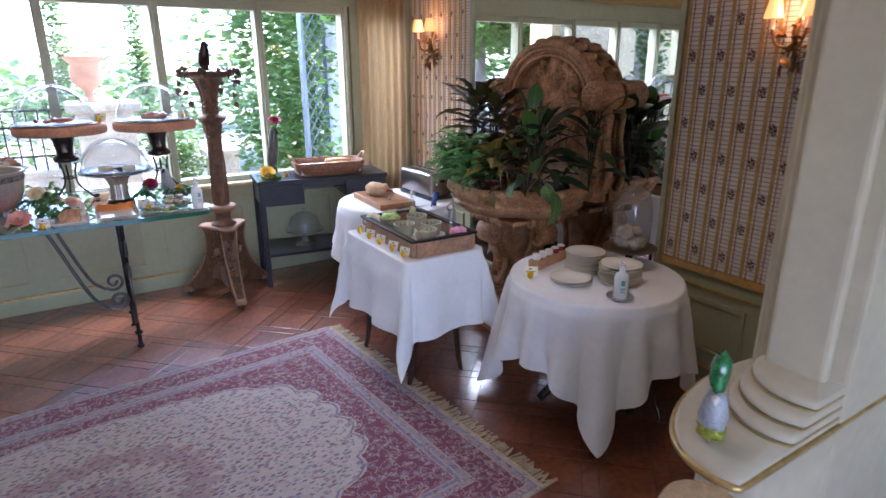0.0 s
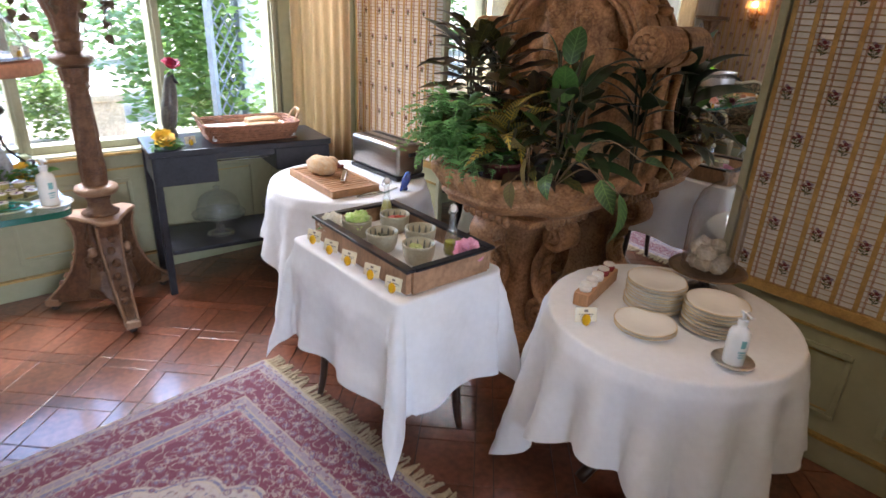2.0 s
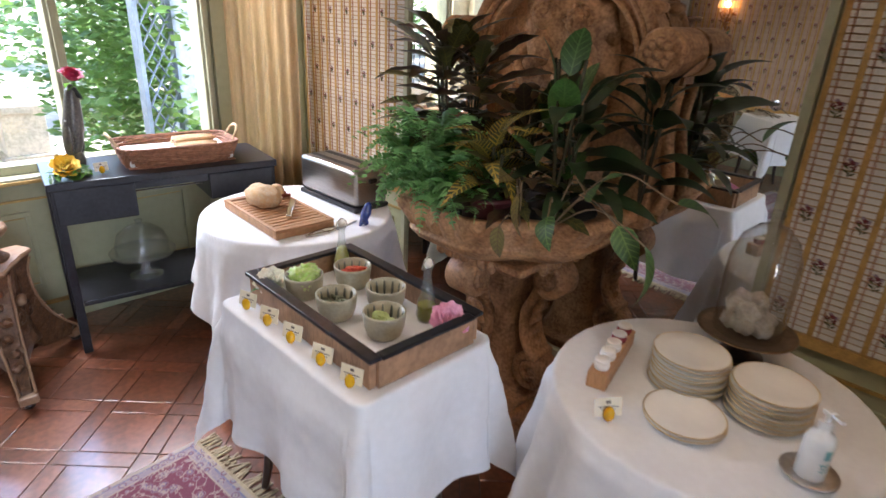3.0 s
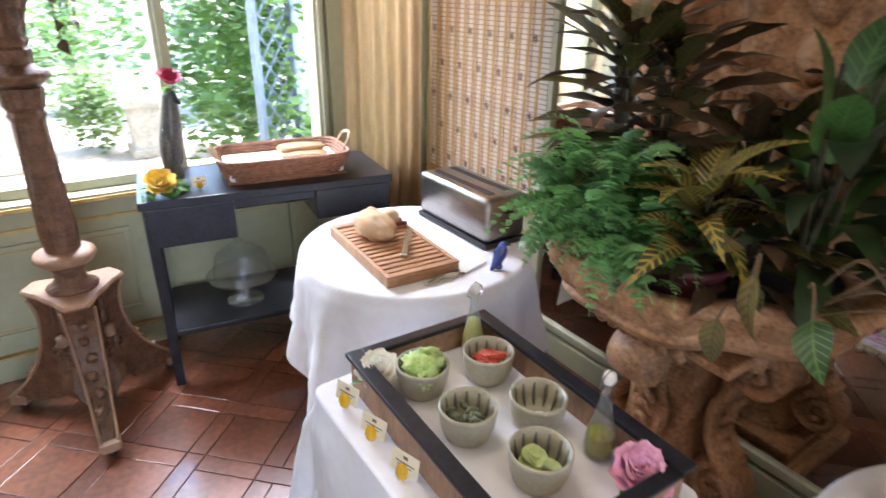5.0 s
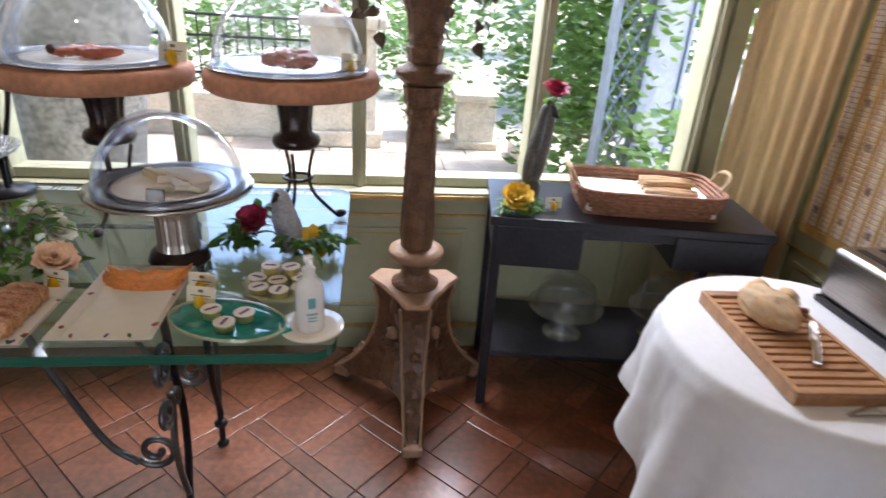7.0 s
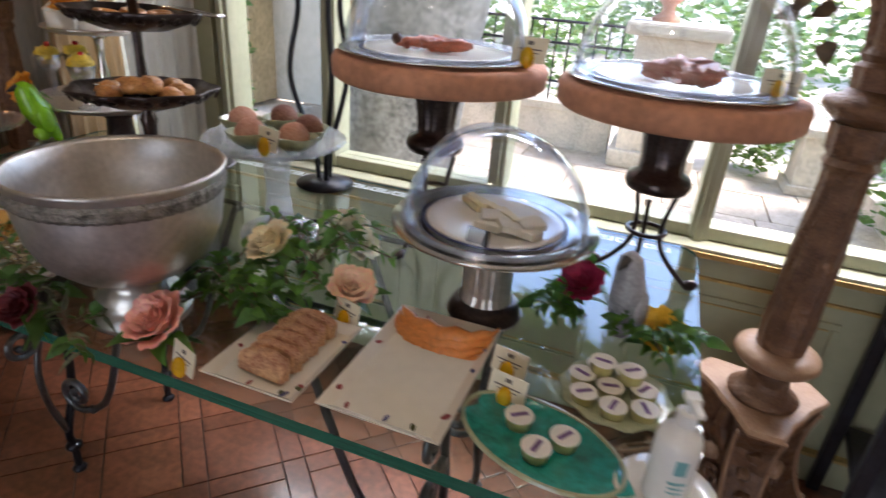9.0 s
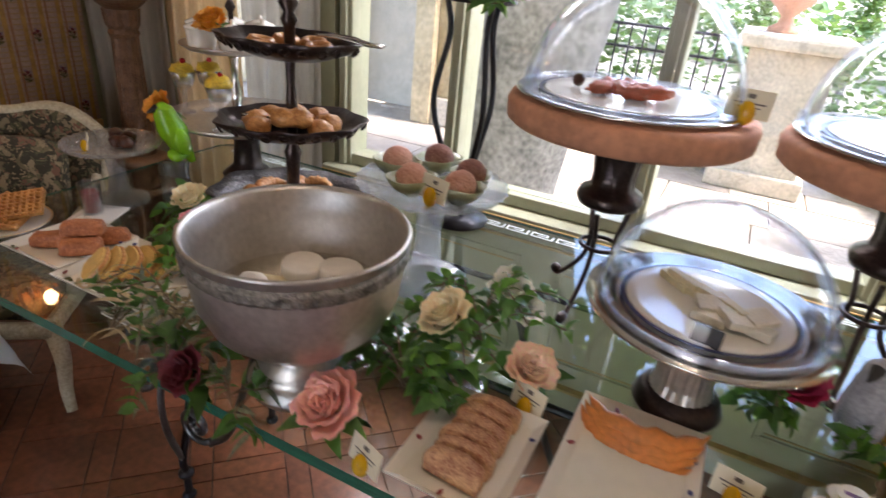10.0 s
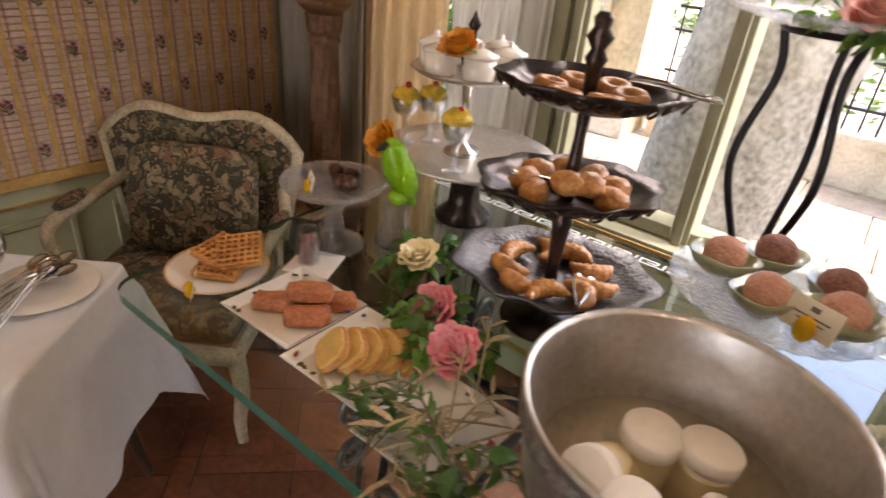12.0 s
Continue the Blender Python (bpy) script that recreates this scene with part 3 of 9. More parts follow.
# side walls
bm = bmesh.new()
box(bm, X1, Y0, 0, X1 + 0.2, 4.20, H)
box(bm, X1, 4.20, 0, X1 + 0.2, 5.02, 0.74)
box(bm, X1, 4.20, 2.26, X1 + 0.2, 5.02, H)
box(bm, X1, 5.02, 0, X1 + 0.2, Y1 + 0.22, H)
wall_e = structure("wall_east", bm, M_WALL, "sage green panelled wall with blinds and a tall mirror", "wall")
we_face = new("wainscot")
we_face.parent = wall_e
we_face.matrix_basis = pose(X1, 0, 0, 0, 0, -90)
wainscot(we_face, -Y1, -4.125, 0.2, 0.5, 1)
wainscot(we_face, -2.185, -1.0, 0.2, 0.5, 2)
part("baseboard", B(-4.12, -0.028, 0, -2.19, 0.001, 0.11, 0.006), M_WALL, we_face)
part("cornice", B(X1 - 0.07, 1.0, H - 0.16, X1, Y1 - 0.07, H - 0.05, 0.02), M_GILT, wall_e, "gilded wooden cornice")
wall_w = structure("wall_west", B(X0 - 0.2, Y0, 0, X0, Y1 + 0.22, H), M_WALL, "sage green panelled wall hung with woven blinds", "wall")
ww_face = new("wainscot")
ww_face.parent = wall_w
ww_face.matrix_basis = pose(X0, 0, 0, 0, 0, 90)
wainscot(ww_face, Y0, Y1, 0.2, 0.56, 8)
part("cornice", B(X0, Y0, H - 0.16, X0 + 0.07, Y1 - 0.07, H - 0.05, 0.02), M_GILT, wall_w, "gilded wooden cornice")
bm = bmesh.new()
box(bm, X0, Y0 - 0.2, 0, -0.8, Y0, H)
box(bm, 1.6, Y0 - 0.2, 0, X1, Y0, H)
box(bm, -0.8, Y0 - 0.2, 2.3, 1.6, Y0, H)
structure("wall_south", bm, M_CREAM, "unseen cream wall with an added wide opening for the fill lamp", "wall")

# arch jamb by the entrance
jamb = structure("wall_jamb", B(2.40, 0.755, 0, X1, 1.0, H, 0.012), M_CREAM, "cream painted jamb of the entrance arch", "wall")
part("jamb_moulding", B(2.36, 0.80, 0, 2.40, 0.96, H, 0.012), M_CREAM, jamb)
part("jamb_moulding", B(2.43, 1.0, 0, 2.50, 1.03, H, 0.01), M_CREAM, jamb)
part("jamb_moulding", B(2.56, 1.0, 0, 2.59, 1.02, H, 0.006), M_CREAM, jamb)

# tall mirror behind the fountain
mirror = thing("wall_mirror", pose(X1, 3.15, 0), "tall frameless mirror set in the sage wall behind the fountain", "mirror")
part("mirror_glass", B(-0.012, -0.92, 0.17, -0.004, 0.92, 2.3), M_MIRROR, mirror)
for y in (-0.935, 0.935):
    part("mirror_frame", B(-0.03, y - 0.015, 0.17, -0.002, y + 0.015, 2.3, 0.004), M_WINFRAME, mirror)
part("mirror_frame", B(-0.03, -0.95, 0.135, -0.002, 0.95, 0.17, 0.004), M_WINFRAME, mirror)


def flower_meshes():
    """An embroidered posy: ragged plum heads, paler lilac buds and green leaves."""
    r = random.Random(21)

    def heads(spots, size, material, name):
        bm = bmesh.new()
        for x, z in spots:
            for k in range(5):
                a = k * 1.257 + r.random()
                bmesh.ops.create_icosphere(bm, subdivisions=1, radius=size * r.uniform(0.7, 1.1), matrix=Matrix.Translation((x + size * 0.9 * math.cos(a), 0, z + size * 0.8 * math.sin(a))) @ Matrix.Diagonal((1, 0.2, 0.8, 1)))
        return mesh_of(name, bm, material)

    stem = bmesh.new()
    for x in (-0.012, 0.0, 0.013):
        tube([(0, 0, -0.050), (x * 0.4, -0.001, -0.03), (x, -0.001, -0.006)], 0.0014, 4, stem)
    for s, z in ((-1, -0.028), (1, -0.022), (-1, -0.012), (1, -0.038)):
        bmesh.ops.create_icosphere(stem, subdivisions=1, radius=0.010, matrix=Matrix.Translation((s * 0.013, 0, z)) @ pose(0, 0, 0, 0, -s * 35, 0) @ Matrix.Diagonal((1.1, 0.2, 0.4, 1)))
    return heads(((0.004, 0.006), (-0.014, -0.003), (0.012, -0.012)), 0.0068, M_FLOWERRED, "bloom"), heads(((-0.006, 0.016), (0.018, 0.006)), 0.0052, M_FLOWERLILAC, "bud"), mesh_of("stem", stem, M_FLOWERGREEN)


BLOOM, BUD, STEM = flower_meshes()


def blind(m, width, z0, z1, label, slat_paint=None, posy=0.8):
    """A woven blind hanging in its local xz plane, its face towards -y."""
    b = thing("woven_blind", m, label, "blind", "woven blinds")
    part("backing", B(0, -0.006, z0, width, 0, z1), M_BLINDBACK, b)
    slat = mesh_of("slat", B(0, -0.0105, -0.0085, width, -0.0062, 0.0085, 0.0015), slat_paint or M_SLAT)
    n = int((z1 - z0 - 0.03) / 0.0215)
    for i in range(n):
        part("slat", slat, None, b, m=pose(0, 0, z0 + 0.035 + i * 0.0215))
    rib = mesh_of("ribbon", B(-0.009, -0.0125, z0, 0.009, -0.0108, z1), M_RIBBON)
    thin = mesh_of("cord", join(B(-0.0032, -0.0122, z0, -0.001, -0.0108, z1), B(0.001, -0.0122, z0, 0.0032, -0.0108, z1)), M_CORD)
    cols = int(width / 0.078)
    for c in range(cols + 1):
        x = 0.01 + c * 0.078
        if x < width - 0.01:
            part("ribbon", rib, None, b, m=pose(x, 0, 0))
        if x + 0.039 < width - 0.03:
            part("cord", thin, None, b, m=pose(x + 0.024, 0, 0))
            z = z0 + 0.11 + (0.165 if c % 2 else 0.0)
            while z < z1 - 0.05:
                part("bloom", BLOOM, None, b, m=pose(x + 0.044, -0.0125, z) @ Matrix.Diagonal((posy, 1, posy, 1)))
                part("bud", BUD, None, b, m=pose(x + 0.044, -0.0125, z) @ Matrix.Diagonal((posy, 1, posy, 1)))
                part("stem", STEM, None, b, m=pose(x + 0.044, -0.0125, z) @ Matrix.Diagonal((posy, 1, posy, 1)))
                z += 0.33
    part("hem", B(-0.004, -0.016, z0 - 0.022, width + 0.004, 0.004, z0 + 0.02, 0.004), M_RIBBON, b, "amber bound hem")
    return b


blind(pose(X1 - 0.012, 2.19, 0, 0, 0, -90), 1.14, 0.66, 2.34, "white slatted blind with amber ribbons and flowers beside the mirror")
blind(pose(X1 - 0.012, 5.04, 0, 0, 0, -90), 0.93, 0.68, 2.34, "white slatted blind with amber ribbons in the window corner", M_SLATLIT, 0.55)
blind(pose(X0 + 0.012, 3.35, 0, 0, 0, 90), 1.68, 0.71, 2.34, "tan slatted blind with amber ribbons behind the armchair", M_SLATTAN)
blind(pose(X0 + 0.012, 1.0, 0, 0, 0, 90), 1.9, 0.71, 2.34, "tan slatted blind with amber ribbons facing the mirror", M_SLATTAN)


def curtain(m, width, z0, z1, material, label, folds=6, depth=0.03):
    bm = bmesh.new()
    nx, nz = folds * 8, 8
    grid = []
    for i in range(nx + 1):
        k = i / nx
        col = []
        for j in range(nz + 1):
            z = z0 + (z1 - z0) * j / nz
            y = depth * math.sin(k * folds * 2 * math.pi + 0.4 * math.sin(j * 0.8)) * (1 - 0.4 * j / nz) + 0.008 * noise.noise(Vector((k * 9, j * 0.7, z)))
            col.append(bm.verts.new((k * width, y, z)))
        grid.append(col)
    for i in range(nx):
        for j in range(nz):
            bm.faces.new((grid[i][j], grid[i + 1][j], grid[i + 1][j + 1], grid[i][j + 1]))
    bmesh.ops.solidify(bm, geom=bm.faces[:], thickness=0.004)
    return single("curtain", bm, material, m, label, "curtain", "curtains", True)


curtain(pose(3.02, Y1 - 0.055, 0), 0.46, 0.02, 2.36, M_CURTAIN, "straw coloured silk curtain gathered beside the window", 6, 0.026)
curtain(pose(-1.82, Y1 - 0.055, 0), 0.52, 0.02, 2.36, M_SHEER, "pale grey curtain gathered in the window corner", 6, 0.022)
curtain(pose(-1.28, Y1 - 0.06, 0), 0.40, 0.02, 2.36, M_CURTAIN, "straw coloured silk curtain gathered beside the window", 5, 0.026)
curtain(pose(-0.86, Y1 - 0.06, 0), 0.38, 0.02, 2.36, M_SHEER, "pale grey curtain hanging at the edge of the window", 5, 0.02)

# ---- tables and tablecloths ----
def cloth_mesh(inside, half, h, seg=96, rot=0.0, off=(0, 0), flare=0.05, fold=0.20, nf=12, seed=0, floor_gap=0.03, corner=None):
    """A cloth of those half sides laid over a table top. inside(x, y) gives the nearest point of the top;
    corner gives the half sides of a square top, whose corners carry a standing ear of cloth."""
    hx, hy = half if isinstance(half, tuple) else (half, half)
    turn = Matrix.Rotation(rot, 2)
    bm = bmesh.new()
    g = []
    for i in range(seg + 1):
        row = []
        for j in range(seg + 1):
            u, v = (2 * i / seg - 1) * hx, (2 * j / seg - 1) * hy
            p = turn @ Vector((u, v)) + Vector(off)
            q = Vector(inside(p.x, p.y))
            d = p - q
            e = d.length
            if e < 1e-5:
                row.append(bm.verts.new((p.x, p.y, h + 0.0015 * noise.noise(Vector((u * 5, v * 5, seed))))))
                continue
            d.normalize()
            crumple = 0.010 * noise.noise(Vector((p.x * 7, p.y * 7, seed))) + 0.004 * noise.noise(Vector((p.x * 19, p.y * 19, seed)))
            if corner:
                ax, ay = abs(p.x) - corner[0], abs(p.y) - corner[1]
                k = min(1.0, e / 0.10)
                if ax > 0 and ay > 0:
                    phi = math.atan2(ay, ax) / (math.pi / 2)
                    ear = math.exp(-((phi - 0.5) / 0.27) ** 2)
                    out = 0.012 + e * (flare + 0.19 * ear - 0.05 * math.exp(-((abs(phi - 0.5) - 0.33) / 0.10) ** 2))
                    slip = 0.0
                else:
                    run = p.y if ax > ay else p.x
                    w = 0.5 + 0.5 * math.sin(run * nf + seed + 1.3 * math.sin(run * 5 + seed))
                    out = 0.012 + e * (flare + fold * 0.5 * (w ** 1.6 - 0.3))
                    slip = 0.10 * fold * math.cos(run * nf + seed) * e
                out = max(0.008, out) * k + crumple * k
            else:
                ang = math.atan2(q.y, q.x)
                ph = nf * (ang - rot - math.pi / 4) + 0.9 * math.sin(3 * ang + seed) * abs(math.sin(2 * (ang - rot - math.pi / 4)))
                w = (0.5 + 0.5 * math.cos(ph)) ** 1.7
                out = max(0.010, 0.014 + (e ** 1.05) * (flare + fold * (0.8 + 0.5 * noise.noise(Vector((ang * 2, seed, 0)))) * w)) * min(1.0, e / 0.05) + crumple * min(1.0, e / 0.2)
                slip = 0.22 * fold * math.sin(ph) * e
            drop = math.sqrt(max(e * e - out * out * 0.5, 0.0)) if e > 0.02 else e * 0.6
            z = max(floor_gap, h - drop)
            row.append(bm.verts.new((q.x + d.x * out - d.y * slip, q.y + d.y * out + d.x * slip, z)))
        g.append(row)
    for i in range(seg):
        for j in range(seg):
            bm.faces.new((g[i][j], g[i + 1][j], g[i + 1][j + 1], g[i][j + 1]))
    bmesh.ops.recalc_face_normals(bm, faces=bm.faces[:])
    return bm


def disc_top(r):
    def f(x, y):
        d = math.hypot(x, y)
        return (x, y) if d <= r else (x * r / d, y * r / d)
    return f


def rect_top(a, b, rad=0.04):
    def f(x, y):
        cx, cy = max(-a + rad, min(a - rad, x)), max(-b + rad, min(b - rad, y))
        d = math.hypot(x - cx, y - cy)
        return (x, y) if d <= rad else (cx + (x - cx) * rad / d, cy + (y - cy) * rad / d)
    return f


def leg_mesh(h, r=0.022):
    pts = smooth_path([(0.03, 0.0, 0.0), (0.005, 0, 0.12), (-0.01, 0, h * 0.5), (0, 0, h)], 5)
    return mesh_of("leg", tube(pts, r, 8, taper=lambda k: 0.6 + 0.5 * k), M_DARKWOOD, True)


def round_table(x, y, r, h, label):
    t = thing("round_table", pose(x, y, 0), label, "table")
    part("tabletop", lathe([(0, h - 0.03), (r - 0.01, h - 0.03), (r, h - 0.015), (r - 0.004, h - 0.004), (0, h - 0.003)], 40), M_DARKWOOD, t)
    part("column", lathe([(0.05, 0.12), (0.035, 0.3), (0.06, 0.42), (0.03, 0.55), (0.05, h - 0.03)], 16), M_DARKWOOD, t, smooth=True)
    for k in range(3):
        part("foot", tube(smooth_path([(0.03, 0, 0.18), (0.15, 0, 0.13), (0.27, 0, 0.02)], 5), 0.024, 8), M_DARKWOOD, t, smooth=True, m=pose(0, 0, 0, 0, 0, 40 + 120 * k))
    return t


def cloth(x, y, mesh, label, rz=0.0):
    return single("tablecloth", mesh, M_LINEN, pose(x, y, 0, 0, 0, rz), label, "tablecloth", "white tablecloths", True)


TH = 0.755
T1 = 0.695
round_table(2.92, 2.115, 0.42, T1 - 0.004, "dark wooden round table under a white cloth, holding plates")
cloth(2.92, 2.115, cloth_mesh(disc_top(0.425), 0.775, T1, 144, radians(4), (0.0, 0.0), 0.04, 0.24, 16, 1), "white linen cloth over the round plate table, corners hanging low")
round_table(2.77, 3.96, 0.415, TH - 0.004, "dark wooden round table under a white cloth, holding bread")
cloth(2.77, 3.96, cloth_mesh(disc_top(0.42), 0.76, TH, 112, radians(-28), (0, 0), 0.05, 0.20, 12, 3), "white linen cloth over the round bread table")

tt = thing("side_table", pose(2.36, 3.0, 0), "dark wooden side table under a white cloth, holding a tray", "table")
part("tabletop", B(-0.235, -0.35, TH - 0.035, 0.235, 0.35, TH - 0.008, 0.006), M_DARKWOOD, tt)
_lm = leg_mesh(TH - 0.03)
for sx in (-1, 1):
    for sy in (-1, 1):
        part("leg", _lm, None, tt, m=pose(0.125 if sx > 0 else -0.165, sy * 0.28, 0, 0, 0, 0 if sx > 0 else 180))
cloth(2.36, 3.0, cloth_mesh(rect_top(0.25, 0.365), (0.665, 0.775), TH, 120, radians(1.5), (-0.005, -0.01), 0.06, 0.22, 17, 5, corner=(0.21, 0.325)), "white linen cloth over the side table, one corner trailing low")

tl = thing("side_table", pose(-1.06, 3.51, 0, 0, 0, 38), "dark wooden side table under a white cloth by the armchair", "table")
part("tabletop", B(-0.255, -0.255, TH - 0.03, 0.255, 0.255, TH - 0.006, 0.006), M_DARKWOOD, tl)
for sx in (-1, 1):
    for sy in (-1, 1):
        part("leg", _lm, None, tl, m=pose(sx * 0.22, sy * 0.22, 0, 0, 0, 0 if sx > 0 else 180))
cloth(-1.06, 3.51, cloth_mesh(rect_top(0.28, 0.28), 0.70, TH, 96, 0, (0, 0), 0.08, 0.20, 15, 8, corner=(0.24, 0.24)), "white linen cloth over the cutlery table", 38)

# ---- black console ----
con = thing("console_table", pose(2.49, 4.785, 0, 0, 0, -8.5), "black lacquered console with drawers and a low shelf", "console")
CH = 0.862
part("tabletop", B(-0.52, -0.23, CH - 0.035, 0.52, 0.23, CH, 0.005), M_BLACKWOOD, con)
for s in (-1, 1):
    part("drawer", B(min(s * 0.17, s * 0.50), -0.222, CH - 0.20 if s < 0 else CH - 0.17, max(s * 0.17, s * 0.50), 0.2, CH - 0.036, 0.006), M_BLACKWOOD, con)
part("apron", B(-0.17, -0.20, CH - 0.075, 0.17, -0.18, CH - 0.036), M_BLACKWOOD, con)
for s in (-1, 1):
    for y in (-0.2, 0.2):
        part("leg", B(s * 0.49 - 0.02, y - 0.02, 0, s * 0.49 + 0.02, y + 0.02, CH - 0.036, 0.004), M_BLACKWOOD, con)
part("shelf", B(-0.469, -0.22, 0.25, 0.469, 0.22, 0.275, 0.004), M_BLACKWOOD, con)
for k in range(3):
    part("rack_bar", tube([(-0.16, -0.14 + k * 0.1, CH - 0.1), (0.16, -0.14 + k * 0.1, CH - 0.1)], 0.004, 6), M_STEEL, con, "chrome glass rack")

# ---- torchere candlesticks ----
def torchere(m, label):
    t = thing("torchere", m, label, "candlestick", "carved torcheres")
    # three splayed legs under a waisted three-cornered block, arched between the feet
    bm = bmesh.new()
    prof = [(0.0, 0.345, 0.13, 0.030), (0.08, 0.325, 0.12, 0.031), (0.18, 0.275, 0.11, 0.034), (0.30, 0.222, 0.10, 0.038), (0.44, 0.178, 0.092, 0.042), (0.58, 0.148, 0.085, 0.046), (0.72, 0.132, 0.080, 0.050), (0.84, 0.130, 0.078, 0.052), (0.93, 0.142, 0.080, 0.054), (1.0, 0.156, 0.084, 0.056)]
    na = 120
    rings = []
    for k, rc, rv, w in prof:
        ring = []
        for i in range(na):
            a = 2 * math.pi * i / na
            th = (a + math.pi / 3) % (2 * math.pi / 3) - math.pi / 3
            r_ = max(rv, min(rc / math.cos(th), w / max(abs(math.sin(th)), 0.02)))
            arch = 0.045 + 0.13 * min(1.0, abs(th) / 0.7) ** 1.2
            ring.append(bm.verts.new((r_ * math.cos(a), r_ * math.sin(a), arch + (0.55 - arch) * k)))
        rings.append(ring)
    for p, q in zip(rings, rings[1:]):
        for i in range(na):
            bm.faces.new((p[i], p[(i + 1) % na], q[(i + 1) % na], q[i]))
    bm.faces.new(list(reversed(rings[0])))
    bm.faces.new(rings[-1])
    part("plinth", bm, M_CARVEDGILT, t, m=pose(0, 0, 0, 0, 0, -90))
    top = bmesh.new()
    lo = []
    for i in range(na):
        a = 2 * math.pi * i / na
        th = (a + math.pi / 3) % (2 * math.pi / 3) - math.pi / 3
        r_ = min(0.178 / math.cos(th), 0.085 + 0.085 * math.exp(-(th / 0.42) ** 2) + 0.03)
        lo.append(top.verts.new((r_ * math.cos(a), r_ * math.sin(a), 0.55)))
    mid = [top.verts.new((v.co.x * 1.03, v.co.y * 1.03, 0.56)) for v in lo]
    hi = [top.verts.new((v.co.x * 0.98, v.co.y * 0.98, 0.57)) for v in lo]
    for p, q in ((lo, mid), (mid, hi)):
        for i in range(na):
            top.faces.new((p[i], p[(i + 1) % na], q[(i + 1) % na], q[i]))
    top.faces.new(list(reversed(lo)))
    top.faces.new(hi)
    part("plinth_cap", top, M_WORNCAP, t, "pale worn cap", m=pose(0, 0, 0, 0, 0, -90))
    for k in range(3):
        turn = pose(0, 0, 0, 0, 0, -90 + 120 * k)
        part("foot_block", B(-0.036, -0.036, 0.035, 0.036, 0.036, 0.075, 0.008), M_WORNCAP, t, "worn gilt foot block", m=turn @ pose(0.325, 0, 0))
        part("ball_foot", blob(0.022, 0.022, 0.018, 0.04, 3, 2, k), M_BRONZE, t, "dark ball foot", True, turn @ pose(0.325, 0, 0))
        for s in (-1, 1):
            part("corner_bead", tube(smooth_path([(0.345, s * 0.030, 0.075), (0.303, s * 0.032, 0.115), (0.250, s * 0.035, 0.17), (0.196, s * 0.040, 0.245), (0.156, s * 0.045, 0.33), (0.134, s * 0.050, 0.42), (0.134, s * 0.053, 0.49), (0.150, s * 0.056, 0.54)], 5), 0.006, 6), M_WORNCAP, t, "worn gilt edge", True, turn)
        # scrolls and leaves carved on the hollow side panels
        side_ = pose(0, 0, 0, 0, 0, -30 + 120 * k)
        for s in (-1, 1):
            part("carved_scroll", tube([(0.098 - 0.02 * (p[2] - 0.3), s * 0.042 + p[0], p[2]) for p in spiral(0.0, 0.31, 0.036, 0.008, 1.6 * s, 1.2)], 0.008, 6), M_CARVEDGILT, t, smooth=True, m=side_)
            part("carved_leaf", blob(0.012, 0.020, 0.048, 0.4, 5, 2, k + s), M_CARVEDGILT, t, smooth=True, m=side_ @ pose(0.088, s * 0.030, 0.40, 22 * s, 0, 0))
        part("carved_leaf", blob(0.014, 0.024, 0.060, 0.4, 5, 2, k + 7), M_CARVEDGILT, t, smooth=True, m=side_ @ pose(0.085, 0, 0.43))
        part("carved_flower", blob(0.022, 0.026, 0.026, 0.5, 6, 2, k + 11), M_WORNCAP, t, smooth=True, m=side_ @ pose(0.095, 0, 0.345))
        # carved flower drops down each leg
        for i, (x_, z_) in enumerate(((0.138, 0.46), (0.140, 0.40), (0.160, 0.335), (0.190, 0.27), (0.225, 0.21), (0.265, 0.16))):
            part("carved_flower", blob(0.022, 0.020, 0.020, 0.5, 5, 2, i + k * 9), M_CARVEDGILT, t, m=turn @ pose(x_ - 0.004, 0.006 * (-1) ** i, z_ - 0.02))
    part("stem_foot", lathe([(0.085, 0.568), (0.09, 0.58), (0.07, 0.59), (0.055, 0.61), (0.052, 0.64), (0.06, 0.655), (0.052, 0.67)], 28), M_GILTWOOD, t, smooth=True)
    part("collar", lathe([(0.055, 0.67), (0.09, 0.68), (0.105, 0.70), (0.10, 0.717), (0.07, 0.725), (0.05, 0.73)], 32), M_WORNCAP, t, "pale worn ring", True)
    part("shaft", lathe([(0.058, 0.73), (0.06, 0.80), (0.055, 1.0), (0.05, 1.15), (0.048, 1.2), (0.058, 1.22), (0.052, 1.235), (0.06, 1.25), (0.066, 1.31)], 40, ripple=lambda a, r, z: 1 + 0.06 * math.cos(10 * a) * math.cos(z * 110)), M_GILTWOOD, t)
    part("collar", lathe([(0.06, 1.31), (0.085, 1.33), (0.098, 1.345), (0.095, 1.36), (0.07, 1.37), (0.055, 1.385)], 32), M_GILTWOOD, t, smooth=True)
    part("capital", lathe([(0.055, 1.385), (0.06, 1.43), (0.05, 1.44), (0.058, 1.455), (0.052, 1.47), (0.06, 1.53), (0.085, 1.6), (0.10, 1.625)], 36, ripple=lambda a, r, z: 1 + (0.1 if z > 1.46 else 0.05) * math.cos(8 * a)), M_GILTWOOD, t)
    part("dish", lathe([(0.09, 1.62), (0.165, 1.635), (0.185, 1.655), (0.18, 1.672), (0.16, 1.668), (0, 1.662)], 36), M_GILTWOOD, t, smooth=True)
    return t


torchere(pose(1.675, 4.665, 0, 0, 0, -2), "tall carved giltwood torchere on a three-footed base by the window")
torchere(pose(-1.27, 4.82, 0, 0, 0, 20), "tall carved giltwood torchere standing behind the armchair")

